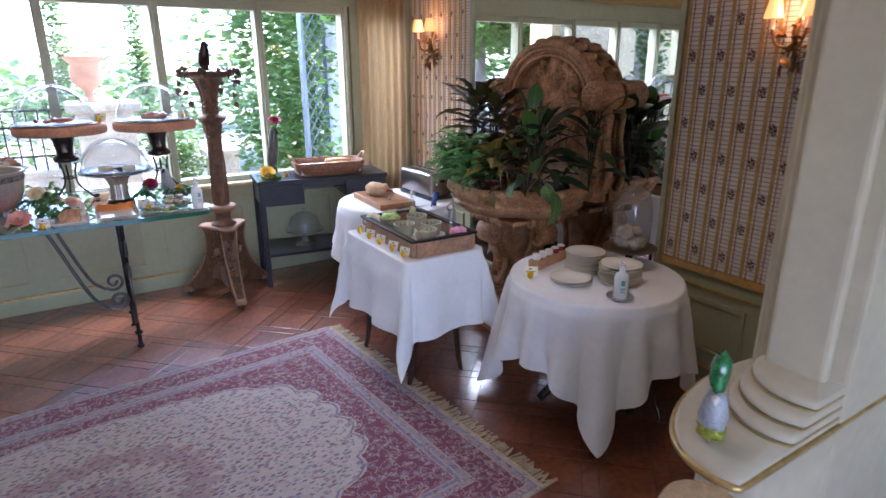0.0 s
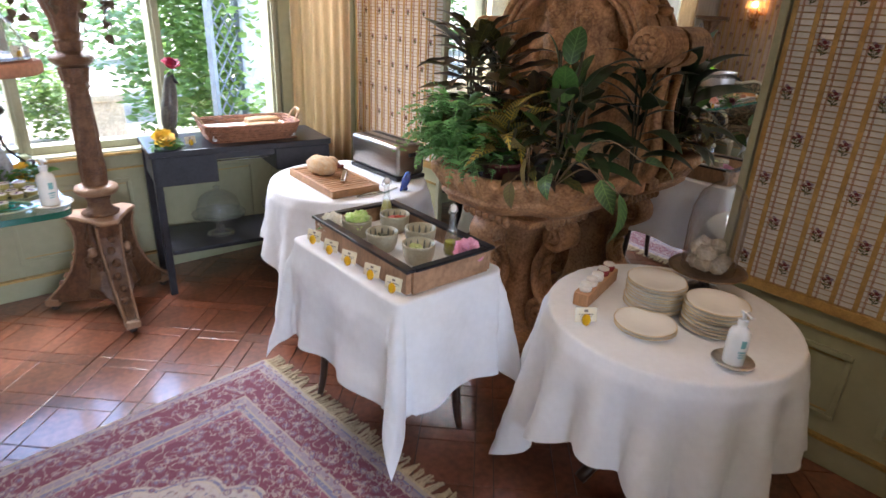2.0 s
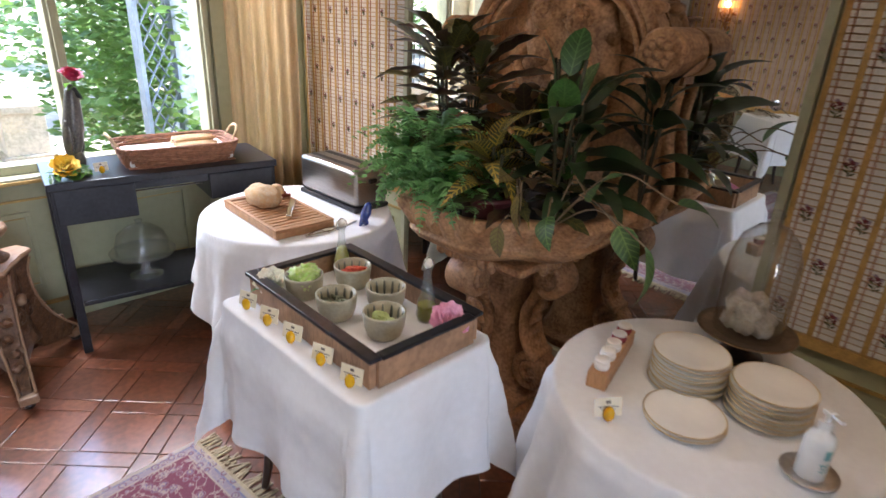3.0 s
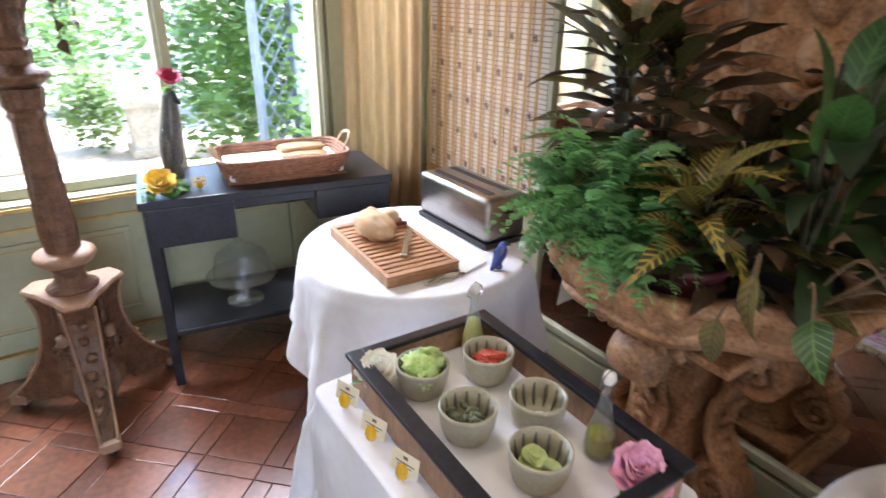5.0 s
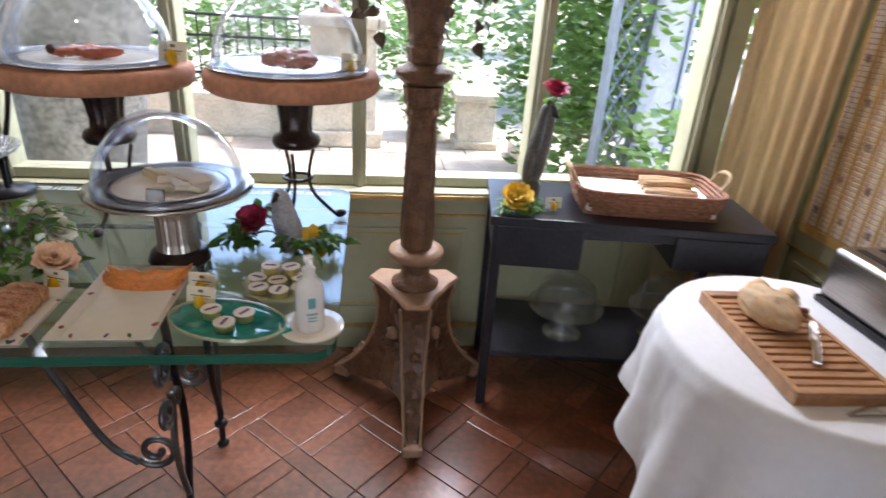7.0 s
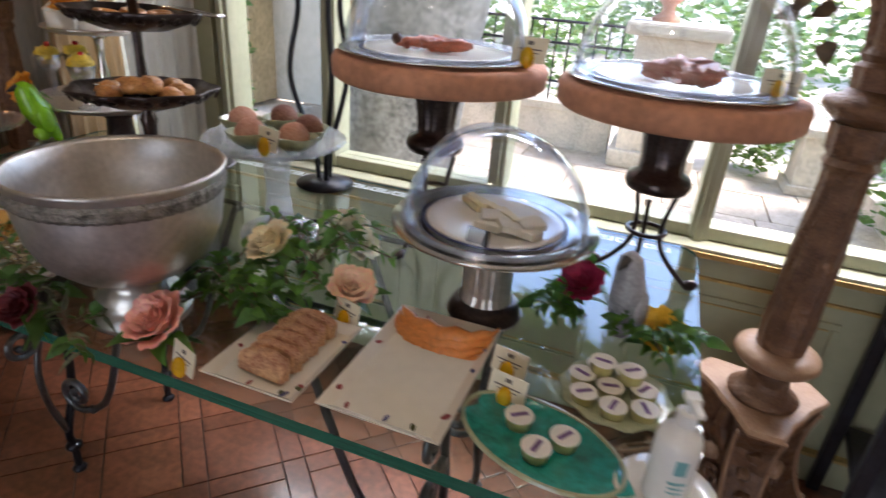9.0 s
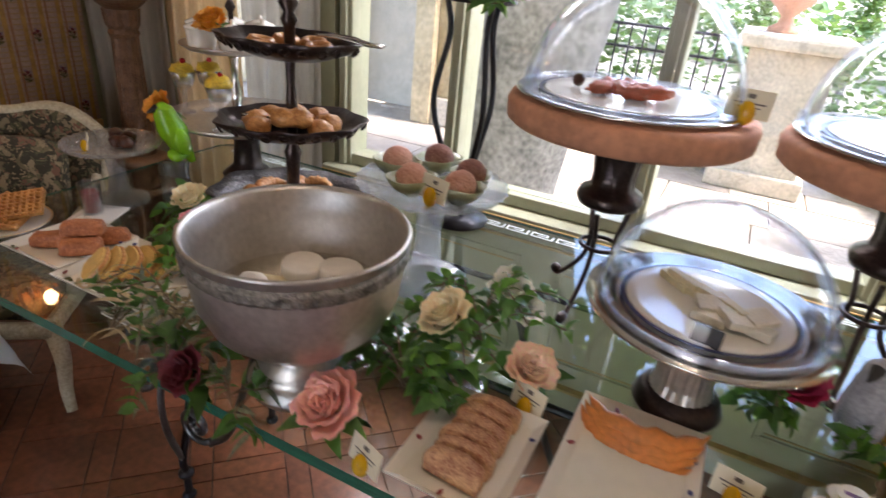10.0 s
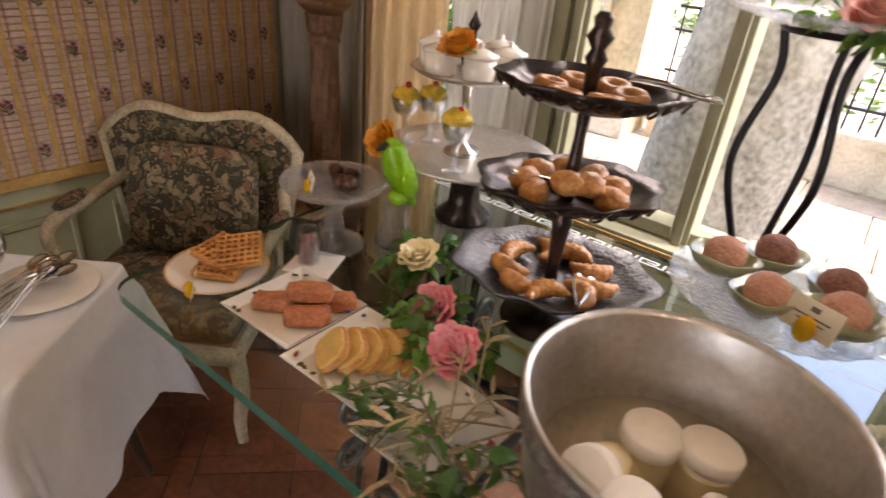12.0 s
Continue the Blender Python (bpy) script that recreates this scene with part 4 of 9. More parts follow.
# ---- glass buffet table ----
GT = 0.90
gt = thing("glass_table", pose(0.355, 4.26, 0), "long glass buffet table on scrolled wrought iron legs", "table")
GX, GY = 1.075, 0.525


def rounded_slab(a, b, r, z0, z1, seg=8):
    bm = bmesh.new()
    ring = []
    for cx, cy, s in ((a - r, b - r, 0), (-a + r, b - r, 1), (-a + r, -b + r, 2), (a - r, -b + r, 3)):
        for k in range(seg + 1):
            t = math.pi / 2 * (s + k / seg)
            ring.append((cx + r * math.cos(t), cy + r * math.sin(t)))
    lo = [bm.verts.new((x, y, z0)) for x, y in ring]
    hi = [bm.verts.new((x, y, z1)) for x, y in ring]
    n = len(ring)
    for i in range(n):
        f = bm.faces.new((lo[i], lo[(i + 1) % n], hi[(i + 1) % n], hi[i]))
        f.material_index = 1
    bm.faces.new(list(reversed(lo)))
    bm.faces.new(hi)
    return bm


part("glass_top", mesh_of("glass_top", rounded_slab(GX, GY, 0.06, GT - 0.024, GT), [M_TABLEGLASS, M_GLASSEDGE]), None, gt)


LX, LY = 0.61, (-0.19, 0.19)
for sx in (-1, 1):
    for k, y in enumerate(LY):
        sy = -1 if k == 0 else 1
        turn = pose(sx * LX, y, 0, 0, 0, 90 * sy)
        g = part("leg", tube(smooth_path([(0.0, 0, 0.0), (0.0, 0, 0.10), (0.004, 0, 0.16), (-0.035, 0, 0.30), (-0.05, 0, 0.45), (-0.02, 0, 0.62), (0.0, 0, GT - 0.045)], 8), 0.012, 8), M_IRON, gt, smooth=True, m=turn)
        part("inner_bar", tube(smooth_path([(0.004, 0, 0.16), (0.04, 0, 0.30), (0.045, 0, 0.42), (0.02, 0, 0.52)], 7) + [Vector(p) for p in spiral(-0.008, 0.52, 0.030, 0.008, 1.3, 0.0)], 0.010, 7), M_STEELGREY, g, smooth=True)
        part("scroll", tube(spiral(0.055, 0.66, 0.055, 0.012, -1.7, 3.1), 0.010, 7), M_STEELGREY, g, smooth=True)
        part("scroll", tube(spiral(0.07, 0.53, 0.050, 0.012, 1.6, 2.4), 0.010, 7), M_STEELGREY, g, smooth=True)
        part("foot_ring", lathe([(0.012, 0.085), (0.024, 0.095), (0.024, 0.105), (0.012, 0.115)], 14), M_IRON, g, smooth=True)
        part("foot", lathe([(0, 0), (0.02, 0), (0.022, 0.008), (0.012, 0.02)], 14), M_IRON, g, smooth=True)
        part("brace", tube([Vector((sx * p[0], 0, p[2])) + Vector((0, y, 0)) for p in spiral(LX - 0.075, 0.335, 0.014, 0.062, -1.45, 0.3)] + [Vector(q) + Vector((0, y, 0)) for q in smooth_path([(sx * (LX - 0.13), 0, 0.29), (sx * (LX - 0.22), 0, 0.40), (sx * 0.24, 0, GT - 0.10), (sx * 0.20, 0, GT - 0.045)], 7)], 0.0105, 8), M_STEELGREY, gt, smooth=True)
for y in LY:
    part("rail", tube([(-LX, y, GT - 0.036), (LX, y, GT - 0.036)], 0.008, 8), M_IRON, gt)
for x in (-LX, LX):
    part("rail", tube([(x, LY[0] - 0.02, GT - 0.036), (x, LY[1] + 0.02, GT - 0.036)], 0.0115, 8), M_IRON, gt)
# etched key border along the back edge
etch = bmesh.new()
for i in range(26):
    x = -0.99 + i * 0.077
    for a, b, c, d in ((0, 0, 0.070, 0.005), (0, 0.005, 0.005, 0.030), (0.005, 0.025, 0.050, 0.030), (0.045, 0.012, 0.050, 0.025), (0.020, 0.012, 0.045, 0.017), (0.063, 0.005, 0.068, 0.030)):
        box(etch, x + a, 0.455 + b, GT + 0.0004, x + c, 0.455 + d, GT + 0.001)
part("etched_border", etch, mat("frosted_etching", (0.62, 0.70, 0.66), 0.8, vary=0.1), gt, "frosted key pattern border")

# ---- carpet ----
rug = thing("carpet", pose(0.61, 2.56, 0, 0, 0, 4.5), "faded red and cream floral wool carpet with a pale fringe", "carpet")
part("carpet_field", B(-1.55, -1.0, 0.0, 1.55, 1.0, 0.012, 0.003), M_RUG, rug)
M_FRINGE = mat("pale_wool_fringe", (0.50, 0.40, 0.26), 0.95, vary=0.2, scale=20)
for s in (-1, 1):
    bm = B(min(s * 1.55, s * 1.562), -1.0, 0.002, max(s * 1.55, s * 1.562), 1.0, 0.010)
    for i in range(210):
        y = -1.0 + 2.0 * (i + RNG.random() * 0.7) / 210
        L = 0.055 + 0.035 * RNG.random()
        dy = 0.03 * (RNG.random() - 0.5)
        tube([(s * 1.545, y, 0.008), (s * (1.55 + L * 0.5), y + dy, 0.006), (s * (1.55 + L), y + dy * 2 + 0.01 * (RNG.random() - 0.5), 0.004)], 0.0042, 4, bm)
    part("fringe", bm, M_FRINGE, rug, "pale knotted wool fringe")

# ---- carved wall fountain filled with plants ----
ft = thing("wall_fountain", pose(3.22, 3.08, 0), "carved terracotta wall fountain with an arched back, planted with foliage", "fountain")
# square stepped base, waisted pedestal and scrolled brackets
base = B(-0.25, -0.25, 0.0, 0.25, 0.25, 0.06, 0.008)
for a_, z0_, z1_ in ((0.225, 0.06, 0.10), (0.20, 0.10, 0.125), (0.215, 0.125, 0.15)):
    box(base, -a_, -a_, z0_, a_, a_, z1_, 0.008)
part("base_step", base, M_STONECARVE, ft)
core = bmesh.new()
rings_ = []
for z_, a_ in ((0.15, 0.15), (0.20, 0.125), (0.30, 0.105), (0.45, 0.10), (0.60, 0.11), (0.70, 0.135), (0.76, 0.17), (0.80, 0.21)):
    rings_.append([core.verts.new((a_ * math.copysign(abs(math.cos(t_)) ** 0.55, math.cos(t_)), a_ * math.copysign(abs(math.sin(t_)) ** 0.55, math.sin(t_)), z_)) for t_ in [2 * math.pi * i / 40 for i in range(40)]])
for p_, q_ in zip(rings_, rings_[1:]):
    for i in range(40):
        core.faces.new((p_[i], p_[(i + 1) % 40], q_[(i + 1) % 40], q_[i]))
part("pedestal", core, M_STONECARVE, ft, smooth=True)


def sweep(points, thick, width):
    """A flat band of stone bent along points in the xz plane, with rounded shoulders."""
    bm = bmesh.new()
    P = [Vector(p) for p in points]
    prev = None
    for i, p in enumerate(P):
        d = (P[min(i + 1, len(P) - 1)] - P[max(i - 1, 0)]).normalized()
        n_ = Vector((-d.z, 0, d.x))
        ring = [bm.verts.new(p + n_ * thick * a + Vector((0, width * b, 0))) for a, b in ((-1, -0.8), (-0.5, -1), (0.5, -1), (1, -0.8), (0.75, -0.45), (1, -0.2), (1, 0.2), (0.75, 0.45), (1, 0.8), (0.5, 1), (-0.5, 1), (-1, 0.8))]
        if prev:
            for k in range(12):
                bm.faces.new((prev[k], prev[(k + 1) % 12], ring[(k + 1) % 12], ring[k]))
        else:
            bm.faces.new(list(reversed(ring)))
        prev = ring
    bm.faces.new(prev)
    return bm


def bracket():
    """An S-scroll: a tight curl under the basin, a bowed shank and a large curl on the base."""
    up = [(p[0] + 0.235, 0, p[2] + 0.685) for p in spiral(0.0, 0.0, 0.010, 0.068, 1.55, -2.0, 34)]
    low = [(p[0] + 0.205, 0, p[2] + 0.255) for p in spiral(0.0, 0.0, 0.082, 0.012, 1.75, 1.25, 40)]
    mid_ = smooth_path([up[-1], (0.185, 0, 0.60), (0.150, 0, 0.52), (0.155, 0, 0.42), (0.195, 0, 0.35), low[0]], 6)
    bm = sweep(up[:-1] + [tuple(p) for p in mid_[:-1]] + low, 0.019, 0.066)
    for cx, cz, r in ((0.235, 0.685, 0.062), (0.205, 0.255, 0.074)):
        join(bm, lathe([(0, -0.052), (r, -0.052), (r, 0.052), (0, 0.052)], 24), pose(cx, 0, cz, 90, 0, 0))
    return mesh_of("bracket", bm, M_STONECARVE, True)


def acanthus():
    """A carved leaf lying down the front of a bracket: a spine with rows of curled lobes."""
    bm = bmesh.new()
    for i in range(5):
        z, x = 0.60 - 0.055 * i, 0.175 + 0.012 * math.cos(i * 1.2)
        for s in (-1, 0, 1):
            b2 = blob(0.014, 0.017 - 0.001 * i, 0.034, 0.15, 4, 2, i + s)
            join(bm, b2, pose(x, s * (0.040 - 0.004 * i), z - 0.03, 22 * s, 18, 0))
    return mesh_of("acanthus_leaf", bm, M_STONECARVE, True)


_br, _ac, _eg = bracket(), acanthus(), mesh_of("gadroon", blob(0.020, 0.020, 0.030, 0.08, 4, 2, 3), M_STONECARVE, True)
for a in (180, 270, 90):
    part("bracket", _br, None, ft, m=pose(0, 0, 0, 0, 0, a))
    part("acanthus_leaf", _ac, None, ft, m=pose(0, 0, 0, 0, 0, a))
    for i in range(7):
        part("gadroon", _eg, None, ft, m=pose(0, 0, 0, 0, 0, a) @ pose(0.265, -0.15 + 0.30 * (i + 0.5) / 7, 0.745))
part("frieze", B(-0.27, -0.27, 0.775, 0.27, 0.27, 0.805, 0.010), M_STONECARVE, ft)


def basin_shape(a, r, z):
    lobe = 1 + 0.045 * math.cos(4 * a) - 0.035 * math.cos(8 * a)
    flute = 0.050 * abs(math.sin(19 * a + 9 * z)) if 0.895 < z < 0.985 else 0
    return lobe * (1 + flute)


basin = lathe([(0.24, 0.795), (0.34, 0.805), (0.42, 0.82), (0.47, 0.845), (0.50, 0.865), (0.505, 0.875), (0.515, 0.878), (0.515, 0.890), (0.498, 0.894), (0.502, 0.91), (0.522, 0.94), (0.548, 0.965), (0.565, 0.984), (0.575, 0.990), (0.575, 1.004), (0.55, 1.010), (0.50, 1.0), (0.46, 0.96), (0.30, 0.93), (0, 0.92)], 240, ripple=basin_shape)
for v in basin.verts:
    v.co.x = max(-0.45, min(0.30, v.co.x * 0.82))
    v.co.y *= 0.80
part("basin", basin, M_STONECARVE, ft, smooth=True)
part("soil", move(lathe([(0, 0.935), (0.42, 0.935), (0.40, 0.955), (0, 0.965)], 32), Matrix.Diagonal((0.70, 0.85, 1, 1))), mat("dark_potting_soil", (0.03, 0.022, 0.016), 0.95, vary=0.3, scale=40, bump=0.5), ft, "dark potting soil")


def arch_back():
    """Arched slab facing -x: side posts, round head and a sunk niche."""
    bm = bmesh.new()
    n = 28
    outer = [(-0.43, 0.83)] + [(-0.43 * math.cos(math.pi * k / n), 1.42 + 0.34 * math.sin(math.pi * k / n)) for k in range(n + 1)] + [(0.43, 0.83)]
    inner = [(-0.34, 0.83)] + [(-0.34 * math.cos(math.pi * k / n), 1.42 + 0.27 * math.sin(math.pi * k / n)) for k in range(n + 1)] + [(0.34, 0.83)]
    fo = [bm.verts.new((-0.06, y, z)) for y, z in outer]
    fi = [bm.verts.new((-0.06, y, z)) for y, z in inner]
    ni = [bm.verts.new((0.0, y, z)) for y, z in inner]
    bo = [bm.verts.new((0.035, y, z)) for y, z in outer]
    for k in range(len(outer) - 1):
        bm.faces.new((fo[k], fo[k + 1], fi[k + 1], fi[k]))
        bm.faces.new((fi[k], fi[k + 1], ni[k + 1], ni[k]))
        bm.faces.new((fo[k + 1], fo[k], bo[k], bo[k + 1]))
    bm.faces.new(ni)
    bm.faces.new(list(reversed(bo)))
    bmesh.ops.recalc_face_normals(bm, faces=bm.faces[:])
    return bm


ARCH = pose(0.275, 0.02, 0.07)
PETAL = mesh_of("rosette_petal", blob(0.012, 0.019, 0.019, 0.08, 4, 2, 1), M_STONECARVE, True)
part("arched_back", arch_back(), M_STONECARVE, ft, m=ARCH)
for k, (r, x, t) in enumerate(((0.415, -0.075, 0.022), (0.385, -0.07, 0.015), (0.345, -0.066, 0.012))):
    part("arch_moulding", tube([(x, -r * math.cos(math.pi * i / 30), 1.43 + (r - 0.075) * math.sin(math.pi * i / 30)) for i in range(31)], t, 8), M_STONECARVE, ft, smooth=True, m=ARCH)
for s in (-1, 1):
    part("volute", lathe([(0, -0.10), (0.075, -0.10), (0.082, -0.09), (0.082, 0.09), (0.075, 0.095), (0, 0.095)], 24), M_STONECARVE, ft, m=ARCH @ pose(-0.06, s * 0.47, 1.47, 0, 90, 0))
    for i in range(8):
        a = i * math.pi / 4
        part("rosette_petal", PETAL, None, ft, m=ARCH @ pose(-0.172, s * 0.47 + 0.036 * math.cos(a), 1.45 + 0.036 * math.sin(a)))
    part("rosette_boss", PETAL, None, ft, m=ARCH @ pose(-0.176, s * 0.47, 1.45))
    part("side_post", B(-0.06, s * 0.42 - 0.055, 0.83, 0.03, s * 0.42 + 0.055, 1.40, 0.012), M_STONECARVE, ft, m=ARCH)
    part("post_fillet", B(-0.078, s * 0.42 - 0.028, 0.86, -0.055, s * 0.42 + 0.028, 1.36, 0.008), M_STONECARVE, ft, m=ARCH)
    part("side_scroll", tube(smooth_path([(-0.01, s * 0.49, 0.90), (-0.01, s * 0.52, 1.0), (-0.01, s * 0.48, 1.2), (-0.01, s * 0.49, 1.36)], 6), 0.025, 8), M_STONECARVE, ft, smooth=True, m=ARCH)
CREST = mesh_of("crest_leaf", blob(0.045, 0.036, 0.021, 0.25, 5, 2, 3), M_STONECARVE, True)
for i in range(13):
    a = math.pi * (i / 12)
    k = 1 + 0.35 * math.sin(a)
    part("crest_leaf", CREST, None, ft, m=ARCH @ pose(-0.02, -0.42 * math.cos(a), 1.41 + 0.35 * math.sin(a)) @ Matrix.Diagonal((k, k, k, 1)))
# carved relief in the niche, as one rounded stone mass
rel = blob(0.17, 0.26, 0.34, 0.35, 7, 4, 2)
for v in rel.verts:
    v.co = Vector((v.co.x * 0.45 + 0.05, v.co.y, v.co.z + 1.04))
for sy, hz in ((0.085, 1.55), (-0.075, 1.53)):
    join(rel, blob(0.048, 0.046, 0.056, 0.10, 5, 3, sy), pose(-0.02, sy, hz - 0.03))
    join(rel, blob(0.065, 0.062, 0.085, 0.14, 5, 3, sy + 1), pose(0.0, sy * 1.05, hz - 0.19))
    join(rel, blob(0.012, 0.010, 0.016, 0.10, 5, 2, sy), pose(-0.068, sy, hz + 0.012))
    for i in range(16):
        a = i * 2.399
        t_ = math.acos(1 - 0.9 * (i + 0.5) / 16)
        join(rel, blob(0.016, 0.016, 0.015, 0.4, 6, 2, i), pose(-0.012 + 0.046 * math.sin(t_) * math.cos(a), sy + 0.048 * math.sin(t_) * math.sin(a), hz + 0.010 + 0.058 * math.cos(t_)))
    k_ = 1 if sy > 0 else -1
    tube(smooth_path([(-0.02, sy + k_ * 0.05, hz - 0.07), (-0.055, sy + k_ * 0.085, hz - 0.15), (-0.075, sy + k_ * 0.02, hz - 0.20), (-0.07, sy - k_ * 0.05, hz - 0.17)], 6), 0.024, 10, rel, taper=lambda q: 1 - 0.4 * q)
for i in range(9):
    tube(smooth_path([(-0.01, -0.20 + 0.05 * i, 1.30), (-0.045, -0.19 + 0.047 * i, 1.20), (-0.02, -0.17 + 0.042 * i, 1.06)], 5), 0.020, 7, rel)
single("relief_statue", rel, M_STONECARVE, pose(3.22 + 0.275 - 0.03, 3.10, 0.06), "carved stone relief group inside the fountain niche", "statue", smooth=True)

# ---- plants in the fountain ----
M_ROUNDLEAF = veined("round_green_leaf", (0.060, 0.15, 0.030), (0.035, 0.085, 0.020), (0.10, 0.20, 0.05), 0.022, 0.12)
M_PALELEAF = veined("yellowing_olive_leaf", (0.24, 0.20, 0.07), (0.16, 0.15, 0.05), (0.11, 0.07, 0.04), 0.020, 0.25)
LEAF_DARK = [leaf_mesh("leaf", L, W, m_, bend=b, fold=0.18, seg=16, wave=wv, pointed=1.15, full=0.6) for L, W, b, wv, m_ in ((0.25, 0.058, 0.15, 0.20, M_CROTON), (0.22, 0.058, 0.30, 0.22, M_CROTON), (0.26, 0.062, 0.05, 0.18, M_CROTONG), (0.20, 0.060, 0.25, 0.20, M_CROTONG))]
LEAF_YEL = [leaf_mesh("leaf", L, W, M_CROTONY, bend=b, fold=0.25, seg=9, wave=0.05) for L, W, b in ((0.22, 0.078, 0.5), (0.18, 0.070, 0.8))]
LEAF_ROUND = [leaf_mesh("leaf", L, W, M_ROUNDLEAF, bend=b, fold=0.12, seg=10, pointed=0.9, full=0.55) for L, W, b in ((0.145, 0.088, 0.15), (0.125, 0.080, 0.3))]
LEAF_TRAIL = leaf_mesh("leaf", 0.15, 0.085, veined("variegated_trailing_leaf", (0.045, 0.11, 0.03), (0.03, 0.07, 0.02), (0.12, 0.22, 0.05), 0.02, 0.2), bend=0.4, fold=0.12, seg=8, pointed=0.75)
LEAF_BROAD = [leaf_mesh("leaf", L, W, M_DARKLEAF, bend=b, fold=0.18, seg=10, wave=0.04, pointed=0.85, full=0.6) for L, W, b in ((0.27, 0.075, 0.35), (0.22, 0.070, 0.55))]


def bush(name, at, meshes, n, spread, tilt, label, seed, size=(0.7, 1.15), height=0.25, stem=True, rise=1.0):
    """Leaves springing from upright stems, each leaf an object."""
    r = random.Random(seed)
    t = thing(name, pose(*at), label, "plant", "fountain plants")
    if stem:
        for k in range(4):
            a = r.random() * 6.28
            part("stem", tube([(0, 0, 0), (0.03 * math.cos(a), 0.03 * math.sin(a), height * 0.6), (0.05 * math.cos(a), 0.05 * math.sin(a), height)], 0.005, 6), M_DARKSTEM, t)
    for k in range(n):
        a = 2.399 * k + 0.4 * r.random()
        h = height * (0.15 + 0.85 * (k / n) ** rise)
        el = tilt[0] + (tilt[1] - tilt[0]) * (k / n) + r.uniform(-12, 12)
        s = r.uniform(*size)
        rr = spread * r.uniform(0.2, 1.0) * (1 - 0.6 * k / n)
        part("leaf", r.choice(meshes), None, t, m=pose(rr * math.cos(a), rr * math.sin(a), h, 0, 0, math.degrees(a)) @ pose(0, 0, 0, r.uniform(-25, 25), -el, 0) @ Matrix.Diagonal((s, s, s, 1)))
    return t


bush("croton", (3.00, 3.26, 1.06), LEAF_DARK, 52, 0.06, (-4, 40), "dark bronze croton with long wavy leaves in the fountain", 3, (0.8, 1.15), 0.48, rise=0.55)
bush("croton", (3.10, 3.20, 1.03), LEAF_DARK, 40, 0.08, (0, 45), "dark bronze croton with long wavy leaves in the fountain", 4, (0.8, 1.1), 0.46, rise=0.6)
bush("croton", (3.10, 2.96, 1.00), LEAF_DARK, 30, 0.10, (0, 48), "dark bronze croton with long wavy leaves in the fountain", 14, (0.75, 1.0), 0.32)
bush("croton", (2.90, 2.94, 1.04), LEAF_YEL, 24, 0.05, (2, 62), "yellow veined croton in a red pot in the fountain", 5, (0.8, 1.1), 0.20)
bush("croton", (2.98, 2.88, 1.00), LEAF_DARK, 34, 0.16, (-8, 30), "low dark croton leaves filling the fountain basin", 24, (0.6, 0.85), 0.14)
bush("rubber_plant", (3.02, 2.76, 1.06), LEAF_ROUND, 8, 0.07, (48, 82), "green plant with round leaves in the fountain", 6, (0.95, 1.2), 0.46)
bush("broadleaf_plant", (3.10, 2.76, 0.99), LEAF_BROAD, 30, 0.12, (-4, 40), "dark green plant with long glossy leaves in the fountain", 7, (0.85, 1.15), 0.40)
bush("broadleaf_plant", (3.36, 2.62, 0.99), LEAF_BROAD, 20, 0.06, (5, 58), "dark green plant with long glossy leaves by the mirror", 8, (0.8, 1.15), 0.46)
olive_plant = thing("trailing_plant", pose(2.90, 2.80, 0.99), "yellowing olive leaves drooping over the fountain rim", "plant", "fountain plants")
_pale = leaf_mesh("leaf", 0.145, 0.075, M_PALELEAF, bend=0.3, fold=0.12, seg=8, pointed=0.75)
for ex, ey, ez, el, s_, tw in ((-0.10, -0.06, 0.15, -78, 1.0, 60), (-0.13, -0.02, 0.04, -80, 0.75, 20), (0.0, 0.06, 0.16, 15, 0.9, -30)):
    part("stem", tube(smooth_path([(0, 0, 0), (ex * 0.6, ey * 0.6, ez + 0.02), (ex, ey, ez)], 5), 0.003, 5), M_TWIG, olive_plant)
    part("leaf", _pale, None, olive_plant, m=pose(ex, ey, ez, 0, 0, 205) @ pose(0, 0, 0, 0, -el, 0) @ pose(0, 0, 0, tw, 0, 0) @ Matrix.Diagonal((s_, s_, s_, 1)))
trail = thing("trailing_plant", pose(2.96, 2.72, 1.0), "trailing plant with round veined leaves over the fountain rim", "plant", "fountain plants")
for k, (ex, ey, ez, s_, el) in enumerate(((-0.12, -0.20, 0.16, 1.0, 60), (-0.16, -0.40, 0.10, 1.15, -70), (-0.13, -0.30, 0.12, 0.85, -40), (-0.06, -0.42, 0.20, 0.9, 5), (-0.17, -0.10, 0.10, 0.8, -20))):
    part("stem", tube(smooth_path([(0, 0, 0), (ex * 0.5, ey * 0.5, ez + 0.03), (ex, ey, ez)], 5), 0.003, 5), M_TWIG, trail)
    part("leaf", LEAF_TRAIL, None, trail, m=pose(ex, ey, ez, 0, 0, math.degrees(math.atan2(ey, ex))) @ pose(0, 0, 0, 35 * (-1) ** k, -el, 0) @ Matrix.Diagonal((s_, s_, s_, 1)))


